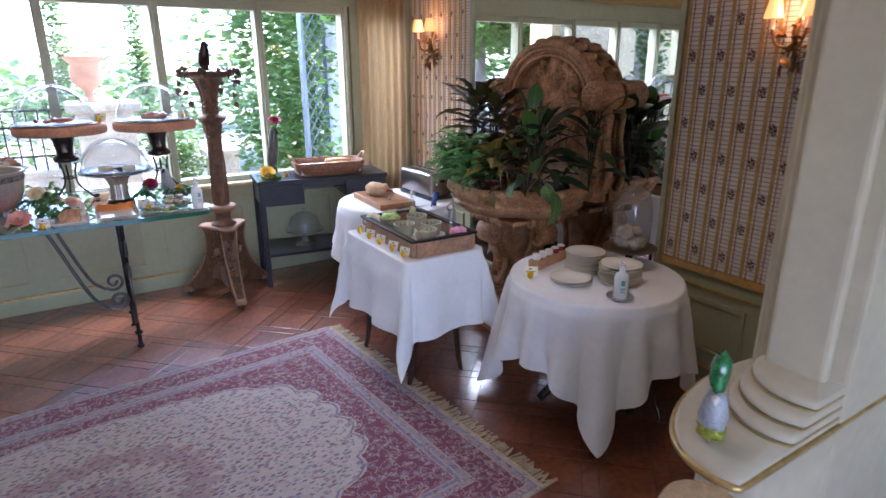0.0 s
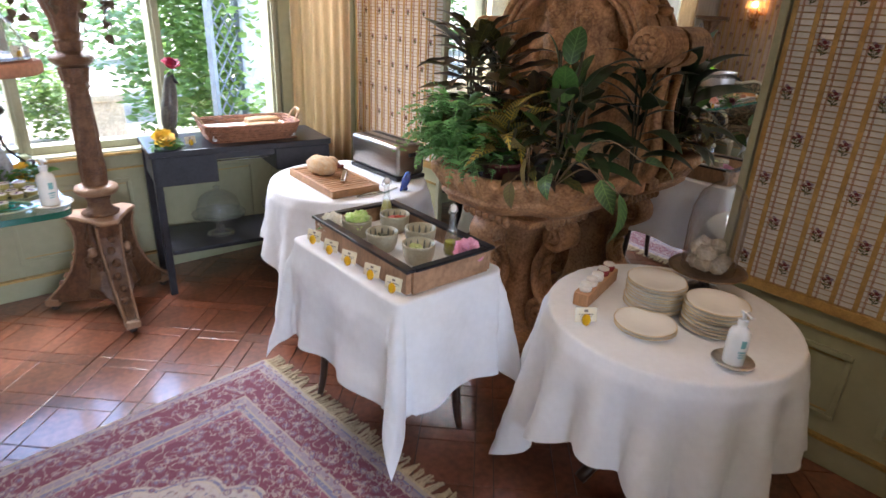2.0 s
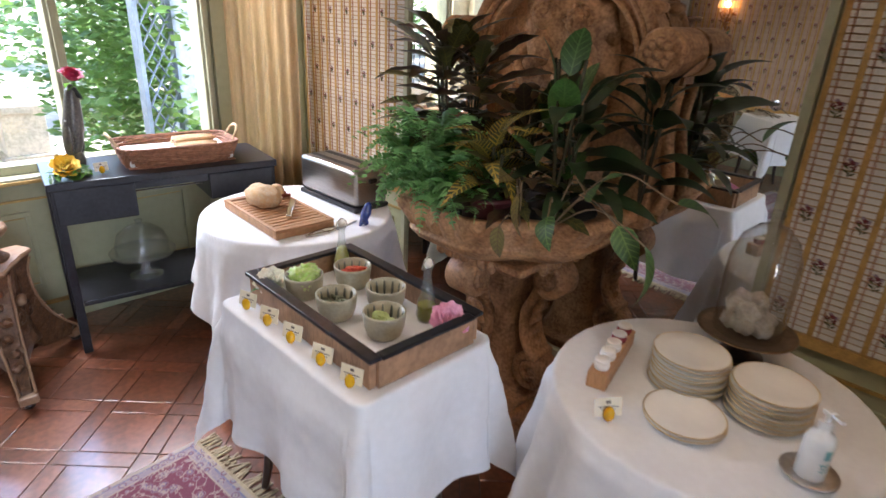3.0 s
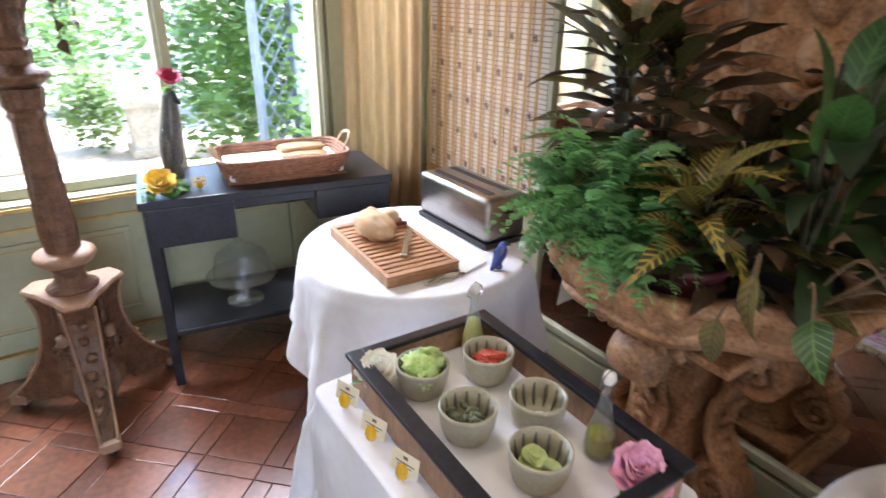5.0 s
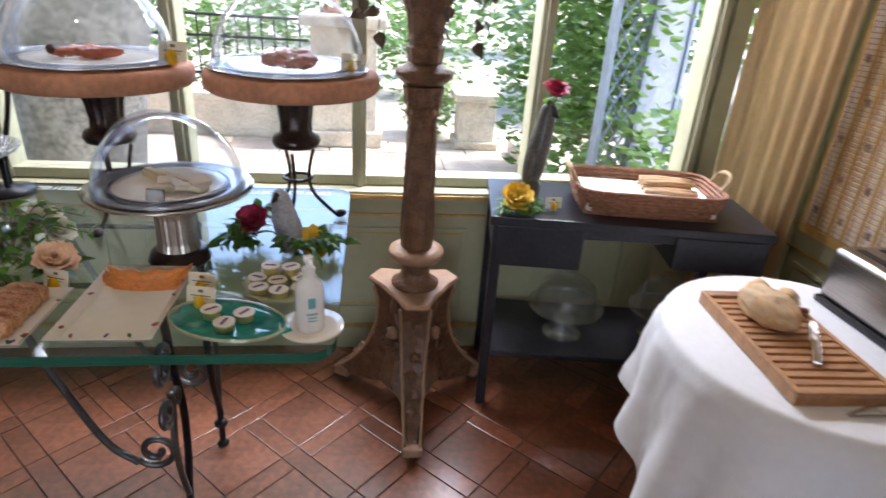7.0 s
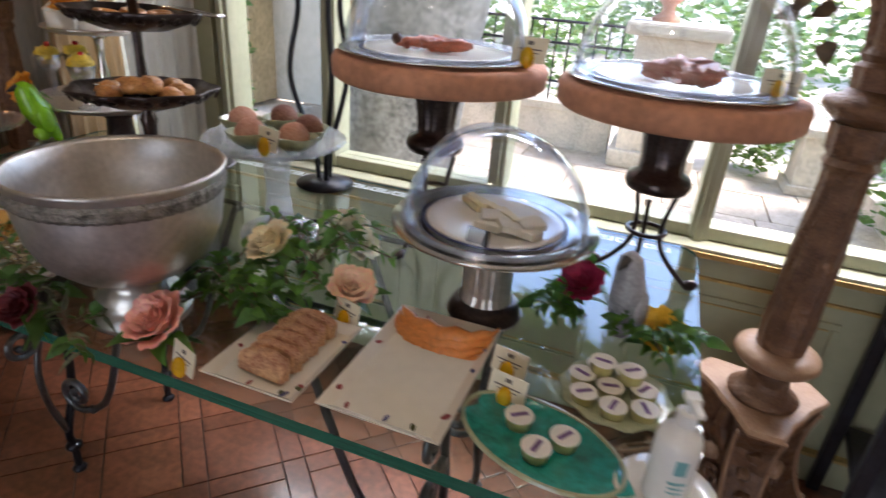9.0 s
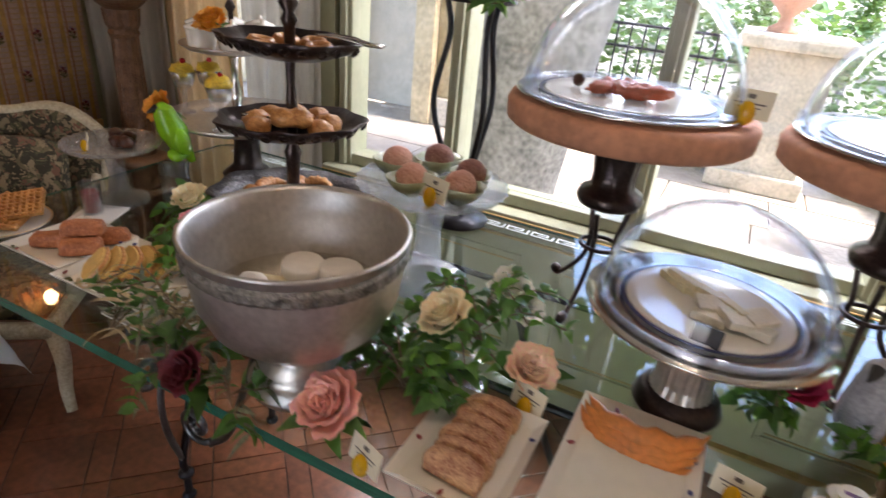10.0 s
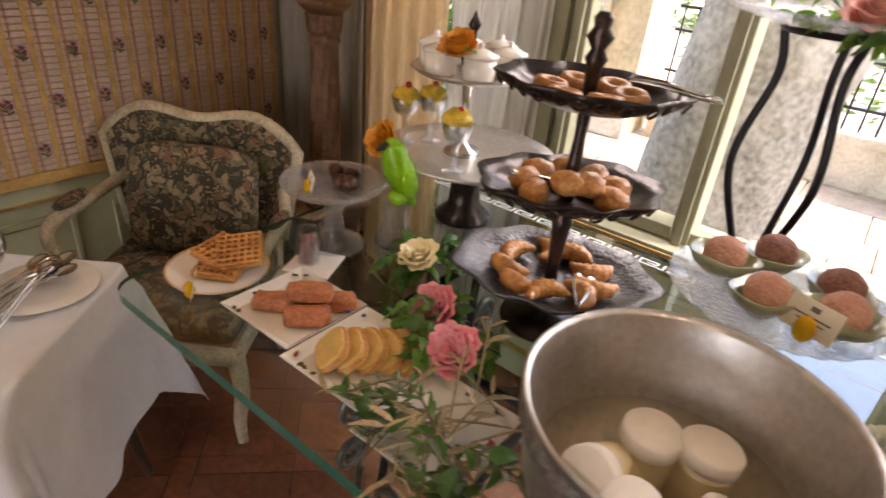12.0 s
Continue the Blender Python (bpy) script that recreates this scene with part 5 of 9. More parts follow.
def frond_mesh(L, material):
    """A fern frond arching down: a midrib with paired toothed leaflets."""
    bm = bmesh.new()
    rr = random.Random(int(L * 1000))

    def at(k):
        return Vector((L * k * (1 - 0.18 * k), 0, 0.30 * L * math.sin(math.pi * k * 0.75) - 0.45 * L * k * k))

    n = 13
    for i in range(n):
        p, q = at(i / n), at((i + 1) / n)
        w = Vector((0, 0.0012, 0))
        bm.faces.new([bm.verts.new(c) for c in (p - w, p + w, q + w, q - w)])
        k = i / n
        ll = 0.24 * L * (1 - k) ** 0.6 * min(1, 0.45 + 2.5 * k)
        for s in (-1, 1):
            d = Vector((0.38, s * 0.92, rr.uniform(-0.35, 0.1))).normalized()
            e = Vector((0.92, -s * 0.38, rr.uniform(-0.3, 0.3))).normalized() * L / n
            rows = []
            for t, wd in ((0.0, 0.18), (0.22, 0.52), (0.38, 0.40), (0.55, 0.46), (0.72, 0.30), (0.86, 0.28), (1.0, 0.04)):
                c = p + d * ll * t - Vector((0, 0, 0.18 * ll * t * t))
                rows.append((bm.verts.new(c - e * wd), bm.verts.new(c + e * wd)))
            for u, v in zip(rows, rows[1:]):
                bm.faces.new((u[0], u[1], v[1], v[0]))
    return mesh_of("frond", bm, material)


FROND = [frond_mesh(L, M_FERN) for L in (0.17, 0.21, 0.14)]


def fern(at, n, label, seed, size=1.0):
    r = random.Random(seed)
    t = thing("fern", pose(*at), label, "fern", "fountain plants")
    for k in range(n):
        a = 2.399 * k + r.random()
        el = r.uniform(-15, 62)
        s = size * r.uniform(0.75, 1.15)
        part("frond", r.choice(FROND), None, t, m=pose(0.06 * math.cos(a), 0.06 * math.sin(a), r.uniform(0.0, 0.12), 0, 0, math.degrees(a)) @ pose(0, 0, 0, r.uniform(-20, 20), -el, 0) @ Matrix.Diagonal((s, s, s, 1)))
    return t


fern((2.86, 3.24, 1.05), 80, "bushy green fern spilling over the fountain rim", 11, 1.15)
fern((2.82, 3.12, 1.03), 80, "bushy green fern spilling over the fountain rim", 12, 1.1)
fern((2.86, 3.18, 1.15), 55, "bushy green fern spilling over the fountain rim", 13, 1.0)
fern((2.84, 3.00, 1.01), 34, "low fern fronds hanging over the carved rim", 15, 0.85)
single("plant_pot", lathe([(0, 0), (0.07, 0), (0.095, 0.10), (0.10, 0.10), (0.10, 0.115), (0.085, 0.115), (0.08, 0.02), (0, 0.02)], 24), mat("red_plastic_pot", (0.10, 0.02, 0.025), 0.4, vary=0.1), pose(2.90, 2.95, 0.955), "dark red plastic plant pot holding the croton", "pot", smooth=True)

# ---- things on the tables ----
M_CHASED = mat("tarnished_chased_silver", (0.34, 0.32, 0.29), 0.55, 0.9, vary=0.5, scale=60, bump=0.5, bump_scale=130)
M_PORCELAIN = mat("floral_porcelain", (0.80, 0.77, 0.68), 0.2, vary=0.03, scale=6, coat=0.4)
M_BLUE = mat("painted_blue_spot", (0.06, 0.06, 0.20), 0.3, vary=0.2)
M_RED = mat("painted_red_spot", (0.30, 0.05, 0.05), 0.3, vary=0.2)
M_AMBER = mat("amber_glass", (0.78, 0.46, 0.015), 0.08, vary=0.2, sss=0.3)
M_CARD = mat("cream_card", (0.80, 0.75, 0.58), 0.7, vary=0.04)
M_INK = mat("grey_ink", (0.16, 0.14, 0.12), 0.8, vary=0.05)
M_SALMON = mat("smoked_salmon", (0.62, 0.16, 0.08), 0.35, vary=0.3, scale=30, bump=0.2, sss=0.1)
M_HAM = mat("cured_ham", (0.36, 0.10, 0.08), 0.4, vary=0.4, scale=25, bump=0.3, tint=(0.55, 0.34, 0.26))
M_CHEESE = mat("pale_cheese", (0.74, 0.62, 0.36), 0.5, vary=0.12, scale=20, bump=0.1, sss=0.1)
M_BRIE = mat("white_rind_cheese", (0.80, 0.74, 0.60), 0.7, vary=0.1, scale=20, bump=0.2)
M_MELON = mat("orange_melon", (0.72, 0.26, 0.06), 0.4, vary=0.2, scale=14, bump=0.1, sss=0.15)
M_TEAL = mat("teal_glaze", (0.015, 0.30, 0.26), 0.12, vary=0.35, scale=10, coat=0.6)
M_CELADON = mat("celadon_glaze", (0.40, 0.44, 0.28), 0.2, vary=0.15, scale=12, coat=0.5)
M_STONEWARE = mat("grey_green_stoneware", (0.42, 0.40, 0.29), 0.35, vary=0.12, scale=14, bump=0.1, coat=0.2)
M_PEACH = mat("peach_skin", (0.62, 0.37, 0.27), 0.85, vary=0.3, scale=26, bump=0.5, bump_scale=150, tint=(0.56, 0.26, 0.18))
M_DARKPEACH = mat("dark_peach_skin", (0.36, 0.20, 0.15), 0.85, vary=0.3, scale=26, bump=0.5, bump_scale=150, tint=(0.24, 0.10, 0.08))
M_GREENBIRD = mat("lime_green_ceramic", (0.24, 0.55, 0.01), 0.25, vary=0.12, scale=12, coat=0.3)
M_WHITEBIRD = mat("pale_grey_ceramic", (0.40, 0.41, 0.45), 0.5, vary=0.25, scale=20, bump=0.3)
M_BLACKBIRD = mat("dark_patterned_ceramic", (0.04, 0.04, 0.045), 0.3, vary=0.6, scale=30, tint=(0.16, 0.15, 0.13))
M_CHOC = mat("chocolate", (0.075, 0.022, 0.012), 0.35, vary=0.3, scale=40, bump=0.3)
M_WAFFLE = mat("waffle", (0.56, 0.29, 0.09), 0.7, vary=0.25, scale=30, bump=0.2)
M_FIN = mat("glazed_brown_finger_cake", (0.52, 0.20, 0.085), 0.45, vary=0.3, scale=24, bump=0.5, bump_scale=80, tint=(0.30, 0.085, 0.03))
M_JAM = mat("dark_red_drink", (0.42, 0.03, 0.02), 0.06, vary=0.3)
M_NUT = mat("flaked_almond_crumb", (0.60, 0.37, 0.20), 0.8, vary=0.5, scale=40, bump=0.7, bump_scale=90, tint=(0.32, 0.12, 0.07))
M_TOMATO = mat("sliced_tomato", (0.62, 0.09, 0.05), 0.3, vary=0.25, scale=20, sss=0.1)
M_LETTUCE = mat("lettuce", (0.30, 0.52, 0.07), 0.45, vary=0.35, scale=16, tint=(0.60, 0.66, 0.36), object_vary=0.2)
M_OIL = mat("green_oil", (0.34, 0.33, 0.05), 0.06, vary=0.2, sss=0.3)
M_SOAP = mat("white_plastic_bottle", (0.80, 0.82, 0.82), 0.25, vary=0.03)
M_SOAPTEAL = mat("teal_print", (0.16, 0.42, 0.46), 0.4, vary=0.05)
M_NAPKIN = mat("folded_paper_napkin", (0.82, 0.80, 0.75), 0.9, vary=0.04)
M_YOG = mat("cream_jar", (0.74, 0.64, 0.40), 0.3, vary=0.06, coat=0.3)
M_LID = mat("white_jar_lid", (0.80, 0.76, 0.70), 0.5, vary=0.05)
ROSE_M = {n: mat(n + "_rose_petal", c, 0.6, vary=0.25, scale=1.2, tint=t, sss=0.15) for n, c, t in (
    ("cream", (0.93, 0.85, 0.62), (0.92, 0.72, 0.42)), ("white", (0.87, 0.86, 0.78), (0.80, 0.78, 0.62)), ("pink", (0.93, 0.50, 0.44), (0.95, 0.78, 0.50)),
    ("peach", (0.93, 0.53, 0.38), (0.92, 0.38, 0.36)), ("yellow", (0.80, 0.58, 0.05), (0.72, 0.42, 0.03)), ("magenta", (0.52, 0.03, 0.10), (0.30, 0.015, 0.05)),
    ("orange", (0.80, 0.42, 0.04), (0.66, 0.22, 0.02)), ("lilac", (0.82, 0.46, 0.60), (0.72, 0.32, 0.48)), ("ruby", (0.16, 0.015, 0.03), (0.08, 0.008, 0.015)), ("rose_pink", (0.80, 0.10, 0.24), (0.90, 0.52, 0.50)))}


def petal_mesh(material, s, seed=0):
    """One cupped petal with a wavy, rolled lip."""
    bm = bmesh.new()
    g = []
    for i in range(7):
        k = i / 6
        row = []
        for j in range(7):
            u = j / 6 - 0.5
            a = u * 2.2 * (0.35 + 0.65 * math.sin(math.pi * min(1, 0.2 + 0.72 * k)))
            ruffle = 0.07 * k * k * math.sin(j * 1.7 + seed * 2.1) + 0.05 * k * noise.noise(Vector((u * 3, k * 2, seed * 5.3)))
            rr_ = s * (0.25 + 0.70 * k ** 0.6) + s * 0.40 * max(0, k - 0.72) + s * ruffle
            row.append(bm.verts.new((rr_ * math.cos(a), rr_ * math.sin(a), s * 1.25 * k - s * 0.85 * max(0, k - 0.80) - s * 0.5 * u * u * k + s * ruffle * 0.5)))
        g.append(row)
    for i in range(6):
        for j in range(6):
            bm.faces.new((g[i][j], g[i + 1][j], g[i + 1][j + 1], g[i][j + 1]))
    return mesh_of("petal", bm, material, True)


PETALS = {}
ROSE_LEAF = [leaf_mesh("leaf", 0.065, 0.034, M_LEAF, 0.5, 0.25, 5), leaf_mesh("leaf", 0.05, 0.028, M_LEAFLIGHT, 0.7, 0.25, 5)]


def rose(at, colour, size=0.036, tilt=(0, 0), leafy=5, label=""):
    """A full garden rose with layered petals, its stem and leaves."""
    if colour not in PETALS:
        PETALS[colour] = [petal_mesh(ROSE_M[colour], 1.0, q_) for q_ in range(3)]
    seed = int(abs(at[0] * 991 + at[1] * 577) * 100)
    rr = random.Random(seed)
    t = thing("rose", pose(at[0], at[1], at[2]), label or colour.replace("_", " ") + " garden rose laid among the buffet dishes", "rose", "buffet roses")
    turn = pose(0, 0, 0, tilt[0], tilt[1], 0)
    for ring, (n, s, lean) in enumerate(((3, 0.36, -32), (4, 0.50, -28), (5, 0.64, -24), (6, 0.78, -18), (7, 0.90, -9), (7, 1.0, 4), (5, 1.04, 20))):
        for k in range(n):
            q = size * s * rr.uniform(0.9, 1.1)
            part("petal", rr.choice(PETALS[colour]), None, t, m=turn @ pose(0, 0, 0.012 - 0.004 * ring, 0, 0, 360 * k / n + 37 * ring + rr.uniform(-9, 9)) @ pose(0, 0, 0, 0, lean, 0) @ Matrix.Diagonal((q, q, q * 1.05, 1)))
    part("stem", tube(smooth_path([(0, 0, 0.01), (0.01, 0.01, -0.03), (0.04 * rr.uniform(-1, 1), 0.04 * rr.uniform(-1, 1), -0.06)], 3), 0.003, 5), M_LEAF, t)
    for k in range(leafy):
        a = rr.random() * 360
        part("leaf", rr.choice(ROSE_LEAF), None, t, m=pose(0.01 * math.cos(a), 0.01 * math.sin(a), -0.015 - 0.025 * rr.random(), 0, 0, a) @ pose(0, 0, 0, rr.uniform(-30, 30), rr.uniform(-35, 15), 0) @ Matrix.Diagonal((1.2, 1.2, 1.2, 1)))
    return t


def spray(at, n, reach, meshes, label, seed, z=(0.0, 0.1), name="greenery"):
    """Cut stems lying on the table with leaves along them."""
    rr = random.Random(seed)
    t = thing(name, pose(*at), label, "greenery", "table greenery")
    for k in range(n):
        a = rr.random() * 6.28
        L = reach * rr.uniform(0.5, 1.0)
        h = rr.uniform(*z)
        pts = smooth_path([(0.02 * math.cos(a + 2), 0.02 * math.sin(a + 2), 0.008), (L * 0.5 * math.cos(a), L * 0.5 * math.sin(a), 0.015 + h), (L * math.cos(a + 0.3), L * math.sin(a + 0.3), 0.012 + h * 0.6)], 4)
        part("stem", tube(pts, 0.0018, 4), M_TWIG, t)
        for i, p in enumerate(pts[2:]):
            for s in (-1, 1):
                part("leaf", rr.choice(meshes), None, t, m=pose(p.x, p.y, p.z, 0, 0, math.degrees(a) + s * 50 + rr.uniform(-20, 20)) @ pose(0, 0, 0, rr.uniform(-50, 50), rr.uniform(-40, 20), 0) @ Matrix.Diagonal((rr.uniform(0.45, 0.8),) * 3 + (1,)))
    return t


OLIVE_LEAF = [leaf_mesh("leaf", 0.07, 0.013, M_OLIVE, 0.4, 0.2, 5), leaf_mesh("leaf", 0.055, 0.012, M_LEAF, 0.5, 0.2, 5)]
_card = B(-0.034, -0.0008, 0, 0.034, 0.0008, 0.045)
CARD = mesh_of("card", move(_card, pose(0, 0, 0.012, -14, 0, 0)), M_CARD)
CARDINK = mesh_of("print", move(join(join(B(-0.024, -0.0012, 0.022, 0.024, -0.0009, 0.0245), B(-0.018, -0.0012, 0.016, 0.018, -0.0009, 0.0178)), B(-0.006, -0.0012, 0.031, 0.006, -0.0009, 0.038)), pose(0, 0, 0.012, -14, 0, 0)), M_INK)
CARDFOOT = mesh_of("holder", move(blob(0.014, 0.012, 0.02, 0.05, 3, 2), pose(0, -0.004, 0)), M_AMBER, True)


def name_card(at, rz, s=1.0, amber=True):
    t = thing("name_card", pose(at[0], at[1], at[2], 0, 0, rz) @ Matrix.Diagonal((s, s, s, 1)), "small printed cream card in an amber glass holder", "card", "name cards")
    part("card", CARD, None, t)
    part("print", CARDINK, None, t)
    if amber:
        part("holder", CARDFOOT, None, t, "amber glass holder")
    return t


def rect_plate(x0, x1, y0, y1, label, z=None):
    """A square-cornered porcelain plate with raised edges and painted sprigs."""
    z = GT if z is None else z
    cx, cy, a, b = (x0 + x1) / 2, (y0 + y1) / 2, (x1 - x0) / 2, (y1 - y0) / 2
    t = thing("serving_plate", pose(cx, cy, z), label, "plate", "painted plates")
    bm = bmesh.new()
    rings = []
    for k, zz in ((0.80, 0.0), (0.84, 0.004), (1.0, 0.018), (1.0, 0.021), (0.95, 0.017), (0.80, 0.006)):
        o = (1 - k) * min(a, b)
        rings.append([bm.verts.new((sx * (a - o), sy * (b - o), zz)) for sx, sy in ((-1, -1), (1, -1), (1, 1), (-1, 1))])
    for p, q in zip(rings, rings[1:]):
        for i in range(4):
            bm.faces.new((p[i], p[(i + 1) % 4], q[(i + 1) % 4], q[i]))
    bm.faces.new(list(reversed(rings[0])))
    bm.faces.new(rings[-1])
    part("dish", bm, M_PORCELAIN, t)
    rr = random.Random(int(x0 * 1000) + 5)
    for k in range(10):
        e = k % 4
        f = rr.uniform(-0.8, 0.8)
        px, py = ((f * a, -b * 0.88), (a * 0.88, f * b), (f * a, b * 0.88), (-a * 0.88, f * b))[e]
        part("painted_sprig", blob(rr.uniform(0.006, 0.011), rr.uniform(0.004, 0.006), 0.002, 0.3, 4, 1, k), rr.choice((M_BLUE, M_RED, M_FLOWERGREEN)), t, m=pose(px, py, 0.0145, 0, 0, rr.uniform(0, 180)))
    return t


rect_plate(0.845, 1.056, 3.765, 4.10, "large painted porcelain platter with melon on the glass table")
rect_plate(0.632, 0.812, 3.75, 3.985, "painted porcelain plate with an almond cake on the glass table")
rect_plate(-0.475, -0.268, 3.845, 4.05, "painted porcelain plate of sponge fingers on the glass table")
rect_plate(-0.262, -0.052, 3.825, 4.045, "painted porcelain plate of sliced cake on the glass table")
rect_plate(-0.045, 0.145, 3.79, 4.0, "painted porcelain plate under olive twigs on the glass table")

# melon slices, lying fanned on their sides
for k in range(4):
    bm = bmesh.new()
    n = 16
    for i in range(n + 1):
        a = math.pi * (0.06 + 0.88 * i / n)
        e = math.sin(a)
        wave_ = 0.004 * math.sin(i * 1.9 + k)
        for d_, zz in ((0.030 * e, 0.004), (0.0, 0.0), (0.0, 0.020 * e + 0.003), (0.022 * e, 0.017 * e + 0.003)):
            bm.verts.new((-0.088 * math.cos(a), -0.052 * e + d_ + wave_ * e, zz))
    bm.verts.ensure_lookup_table()
    for i in range(n):
        o = i * 4
        for p, q in ((0, 1), (1, 2), (2, 3), (3, 0)):
            bm.faces.new((bm.verts[o + p], bm.verts[o + q], bm.verts[o + 4 + q], bm.verts[o + 4 + p]))
    bm.faces.new([bm.verts[i] for i in (3, 2, 1, 0)])
    bm.faces.new([bm.verts[n * 4 + i] for i in range(4)])
    bmesh.ops.recalc_face_normals(bm, faces=bm.faces[:])
    single("melon_slice", bm, M_MELON, pose(0.945 + 0.004 * k, 4.045 + 0.012 * k, GT + 0.010 + 0.010 * k, 38, 0, -10 + 4 * k) @ Matrix.Diagonal((1.15, 1.2, 1.25, 1)), "orange melon slice on the platter", "melon", "melon slices", True)
# almond cake
for k in range(6):
    bm = bmesh.new()
    outline = [(-0.046, 0.0), (0.046, 0.0), (0.048, 0.022)] + [(0.048 * math.cos(q * math.pi / 10), 0.024 + 0.019 * math.sin(q * math.pi / 10)) for q in range(1, 10)] + [(-0.048, 0.022)]
    loops = []
    for yy, sc in ((-0.013, 0.95), (-0.010, 1.0), (0.010, 1.0), (0.013, 0.95)):
        loops.append([bm.verts.new((px * sc + 0.003 * noise.noise(Vector((px * 70, yy * 70, k))), yy + 0.003 * noise.noise(Vector((px * 50, pz * 50, k + 5))), pz * sc + (0.004 * noise.noise(Vector((px * 90, yy * 60, k + 9))) if pz > 0.01 else 0))) for px, pz in outline])
    for p, q in zip(loops, loops[1:]):
        for i in range(len(outline)):
            bm.faces.new((p[i], p[(i + 1) % len(outline)], q[(i + 1) % len(outline)], q[i]))
    bm.faces.new(loops[0])
    bm.faces.new(list(reversed(loops[-1])))
    bmesh.ops.recalc_face_normals(bm, faces=bm.faces[:])
    single("cake_slice", bm, M_NUT, pose(0.722 + 0.003 * (k % 2), 3.80 + 0.028 * k, GT + 0.010, -14, 0, -4 + 3 * (k % 3)), "almond topped cake slice on a painted plate", "cake", "almond cake slices")
# sponge fingers
for k, (x, y, rz, dz) in enumerate(((-0.400, 3.925, 40, 0), (-0.318, 3.935, 46, 0), (-0.372, 3.985, 40, 0), (-0.318, 4.005, 50, 0), (-0.345, 3.965, 42, 0.030))):
    bm = blob(1.0, 1.0, 1.0, 0.0, 3, 4, k)
    for v in bm.verts:
        x_, y_, z_ = v.co.x, v.co.y, v.co.z - 1
        v.co = Vector((math.copysign(abs(x_) ** 0.35, x_) * (0.046 - 0.006 * z_), math.copysign(abs(y_) ** 0.45, y_) * (0.021 - 0.004 * z_), 0.017 + math.copysign(abs(z_) ** 0.45, z_) * 0.017))
        v.co += 0.0045 * Vector((noise.noise(v.co * 45 + Vector((k, 0, 0))), noise.noise(v.co * 45 + Vector((0, k, 0))), max(-0.2, noise.noise(v.co * 45 + Vector((0, 0, k))))))
    single("sponge_finger", bm, M_FIN, pose(x, y, GT + 0.008 + dz, 0, 0, rz), "glazed orange-brown finger cake on a painted plate", "cake", "sponge fingers", True)
# fanned cake slices
for k in range(5):
    outline = [(0.042 * (abs(math.cos(a)) ** 0.6) * (1 if math.cos(a) >= 0 else -1), 0.034 * (abs(math.sin(a)) ** 0.6) * (1 if math.sin(a) >= 0 else -1)) for a in (2 * math.pi * i / 28 for i in range(28))]
    bm = bmesh.new()
    lo = [bm.verts.new((x * 0.97, y * 0.97, -0.010 + 0.003 * noise.noise(Vector((x * 60, y * 60, k))))) for x, y in outline]
    hi = [bm.verts.new((x * 0.97, y * 0.97, 0.010 + 0.003 * noise.noise(Vector((x * 60, y * 60, k + 9))))) for x, y in outline]
    for i in range(28):
        bm.faces.new((lo[i], lo[(i + 1) % 28], hi[(i + 1) % 28], hi[i]))
    bm.faces.new(list(reversed(lo)))
    bm.faces.new(hi)
    sl = single("cake_slice", bm, M_SPONGE, pose(-0.195 + 0.024 * k, 3.89 + 0.021 * k, GT + 0.036, 44, 0, -40 + 7 * k), "yellow sponge cake slice fanned on a plate", "cake", "sponge cake slices")
    part("crust", tube([(x, y, 0) for x, y in outline + outline[:1]], 0.0045, 5), M_PASTRY, sl, "browned crust")

# waffles
wp = thing("dinner_plate", pose(-0.60, 3.92, GT), "white porcelain plate with a gilt rim under the waffles", "plate")
part("dish", lathe([(0, 0.002), (0.06, 0), (0.068, 0.004), (0.108, 0.016), (0.11, 0.019), (0.106, 0.018), (0.066, 0.008), (0, 0.006)], 40), M_CHINA, wp, smooth=True)
part("gilt_rim", lathe([(0.105, 0.0182), (0.110, 0.0195), (0.1095, 0.0205), (0.105, 0.0192)], 40, cap=False), M_GOLDRIM, wp, "gilt rim")


def waffle(m):
    w = thing("waffle", m, "golden waffle with a square grid on a plate", "waffle", "waffles")
    part("base", B(-0.05, -0.05, 0, 0.05, 0.05, 0.007, 0.002), M_WAFFLE, w)
    for i in range(7):
        o = -0.045 + i * 0.015
        part("ridge", B(o - 0.0025, -0.049, 0.0065, o + 0.0025, 0.049, 0.015, 0.001), M_PASTRY, w)
        part("ridge", B(-0.049, o - 0.0025, 0.0065, 0.049, o + 0.0025, 0.0148, 0.001), M_PASTRY, w)


waffle(pose(-0.595, 3.93, GT + 0.018, 8, 0, 30))
waffle(pose(-0.615, 3.945, GT + 0.034, 4, 10, 12))
waffle(pose(-0.58, 3.965, GT + 0.045, 16, -8, 50))
name_card((-0.555, 3.83, GT), -35)

# tea glass on a napkin
single("napkin", move(B(-0.055, -0.055, 0, 0.055, 0.055, 0.005, 0.002), pose(0, 0, 0, 0, 0, 25)), M_NAPKIN, pose(-0.49, 4.10, GT), "white folded paper napkin under a glass", "napkin")
tg_ = thing("drinking_glass", pose(-0.505, 4.095, GT + 0.005), "small handled glass of dark red cordial on a napkin", "glass")
part("drink", lathe([(0, 0.006), (0.0215, 0.006), (0.0235, 0.06), (0, 0.06)], 20), M_JAM, tg_, "dark red drink")
part("bowl", lathe([(0, 0), (0.025, 0), (0.028, 0.085), (0.0265, 0.085), (0.024, 0.005), (0, 0.005)], 20), M_CLEAR, tg_, smooth=True)
part("handle", tube(smooth_path([(-0.026, 0, 0.07), (-0.045, 0, 0.062), (-0.043, 0, 0.03), (-0.026, 0, 0.022)], 4), 0.003, 6), M_CLEAR, tg_)


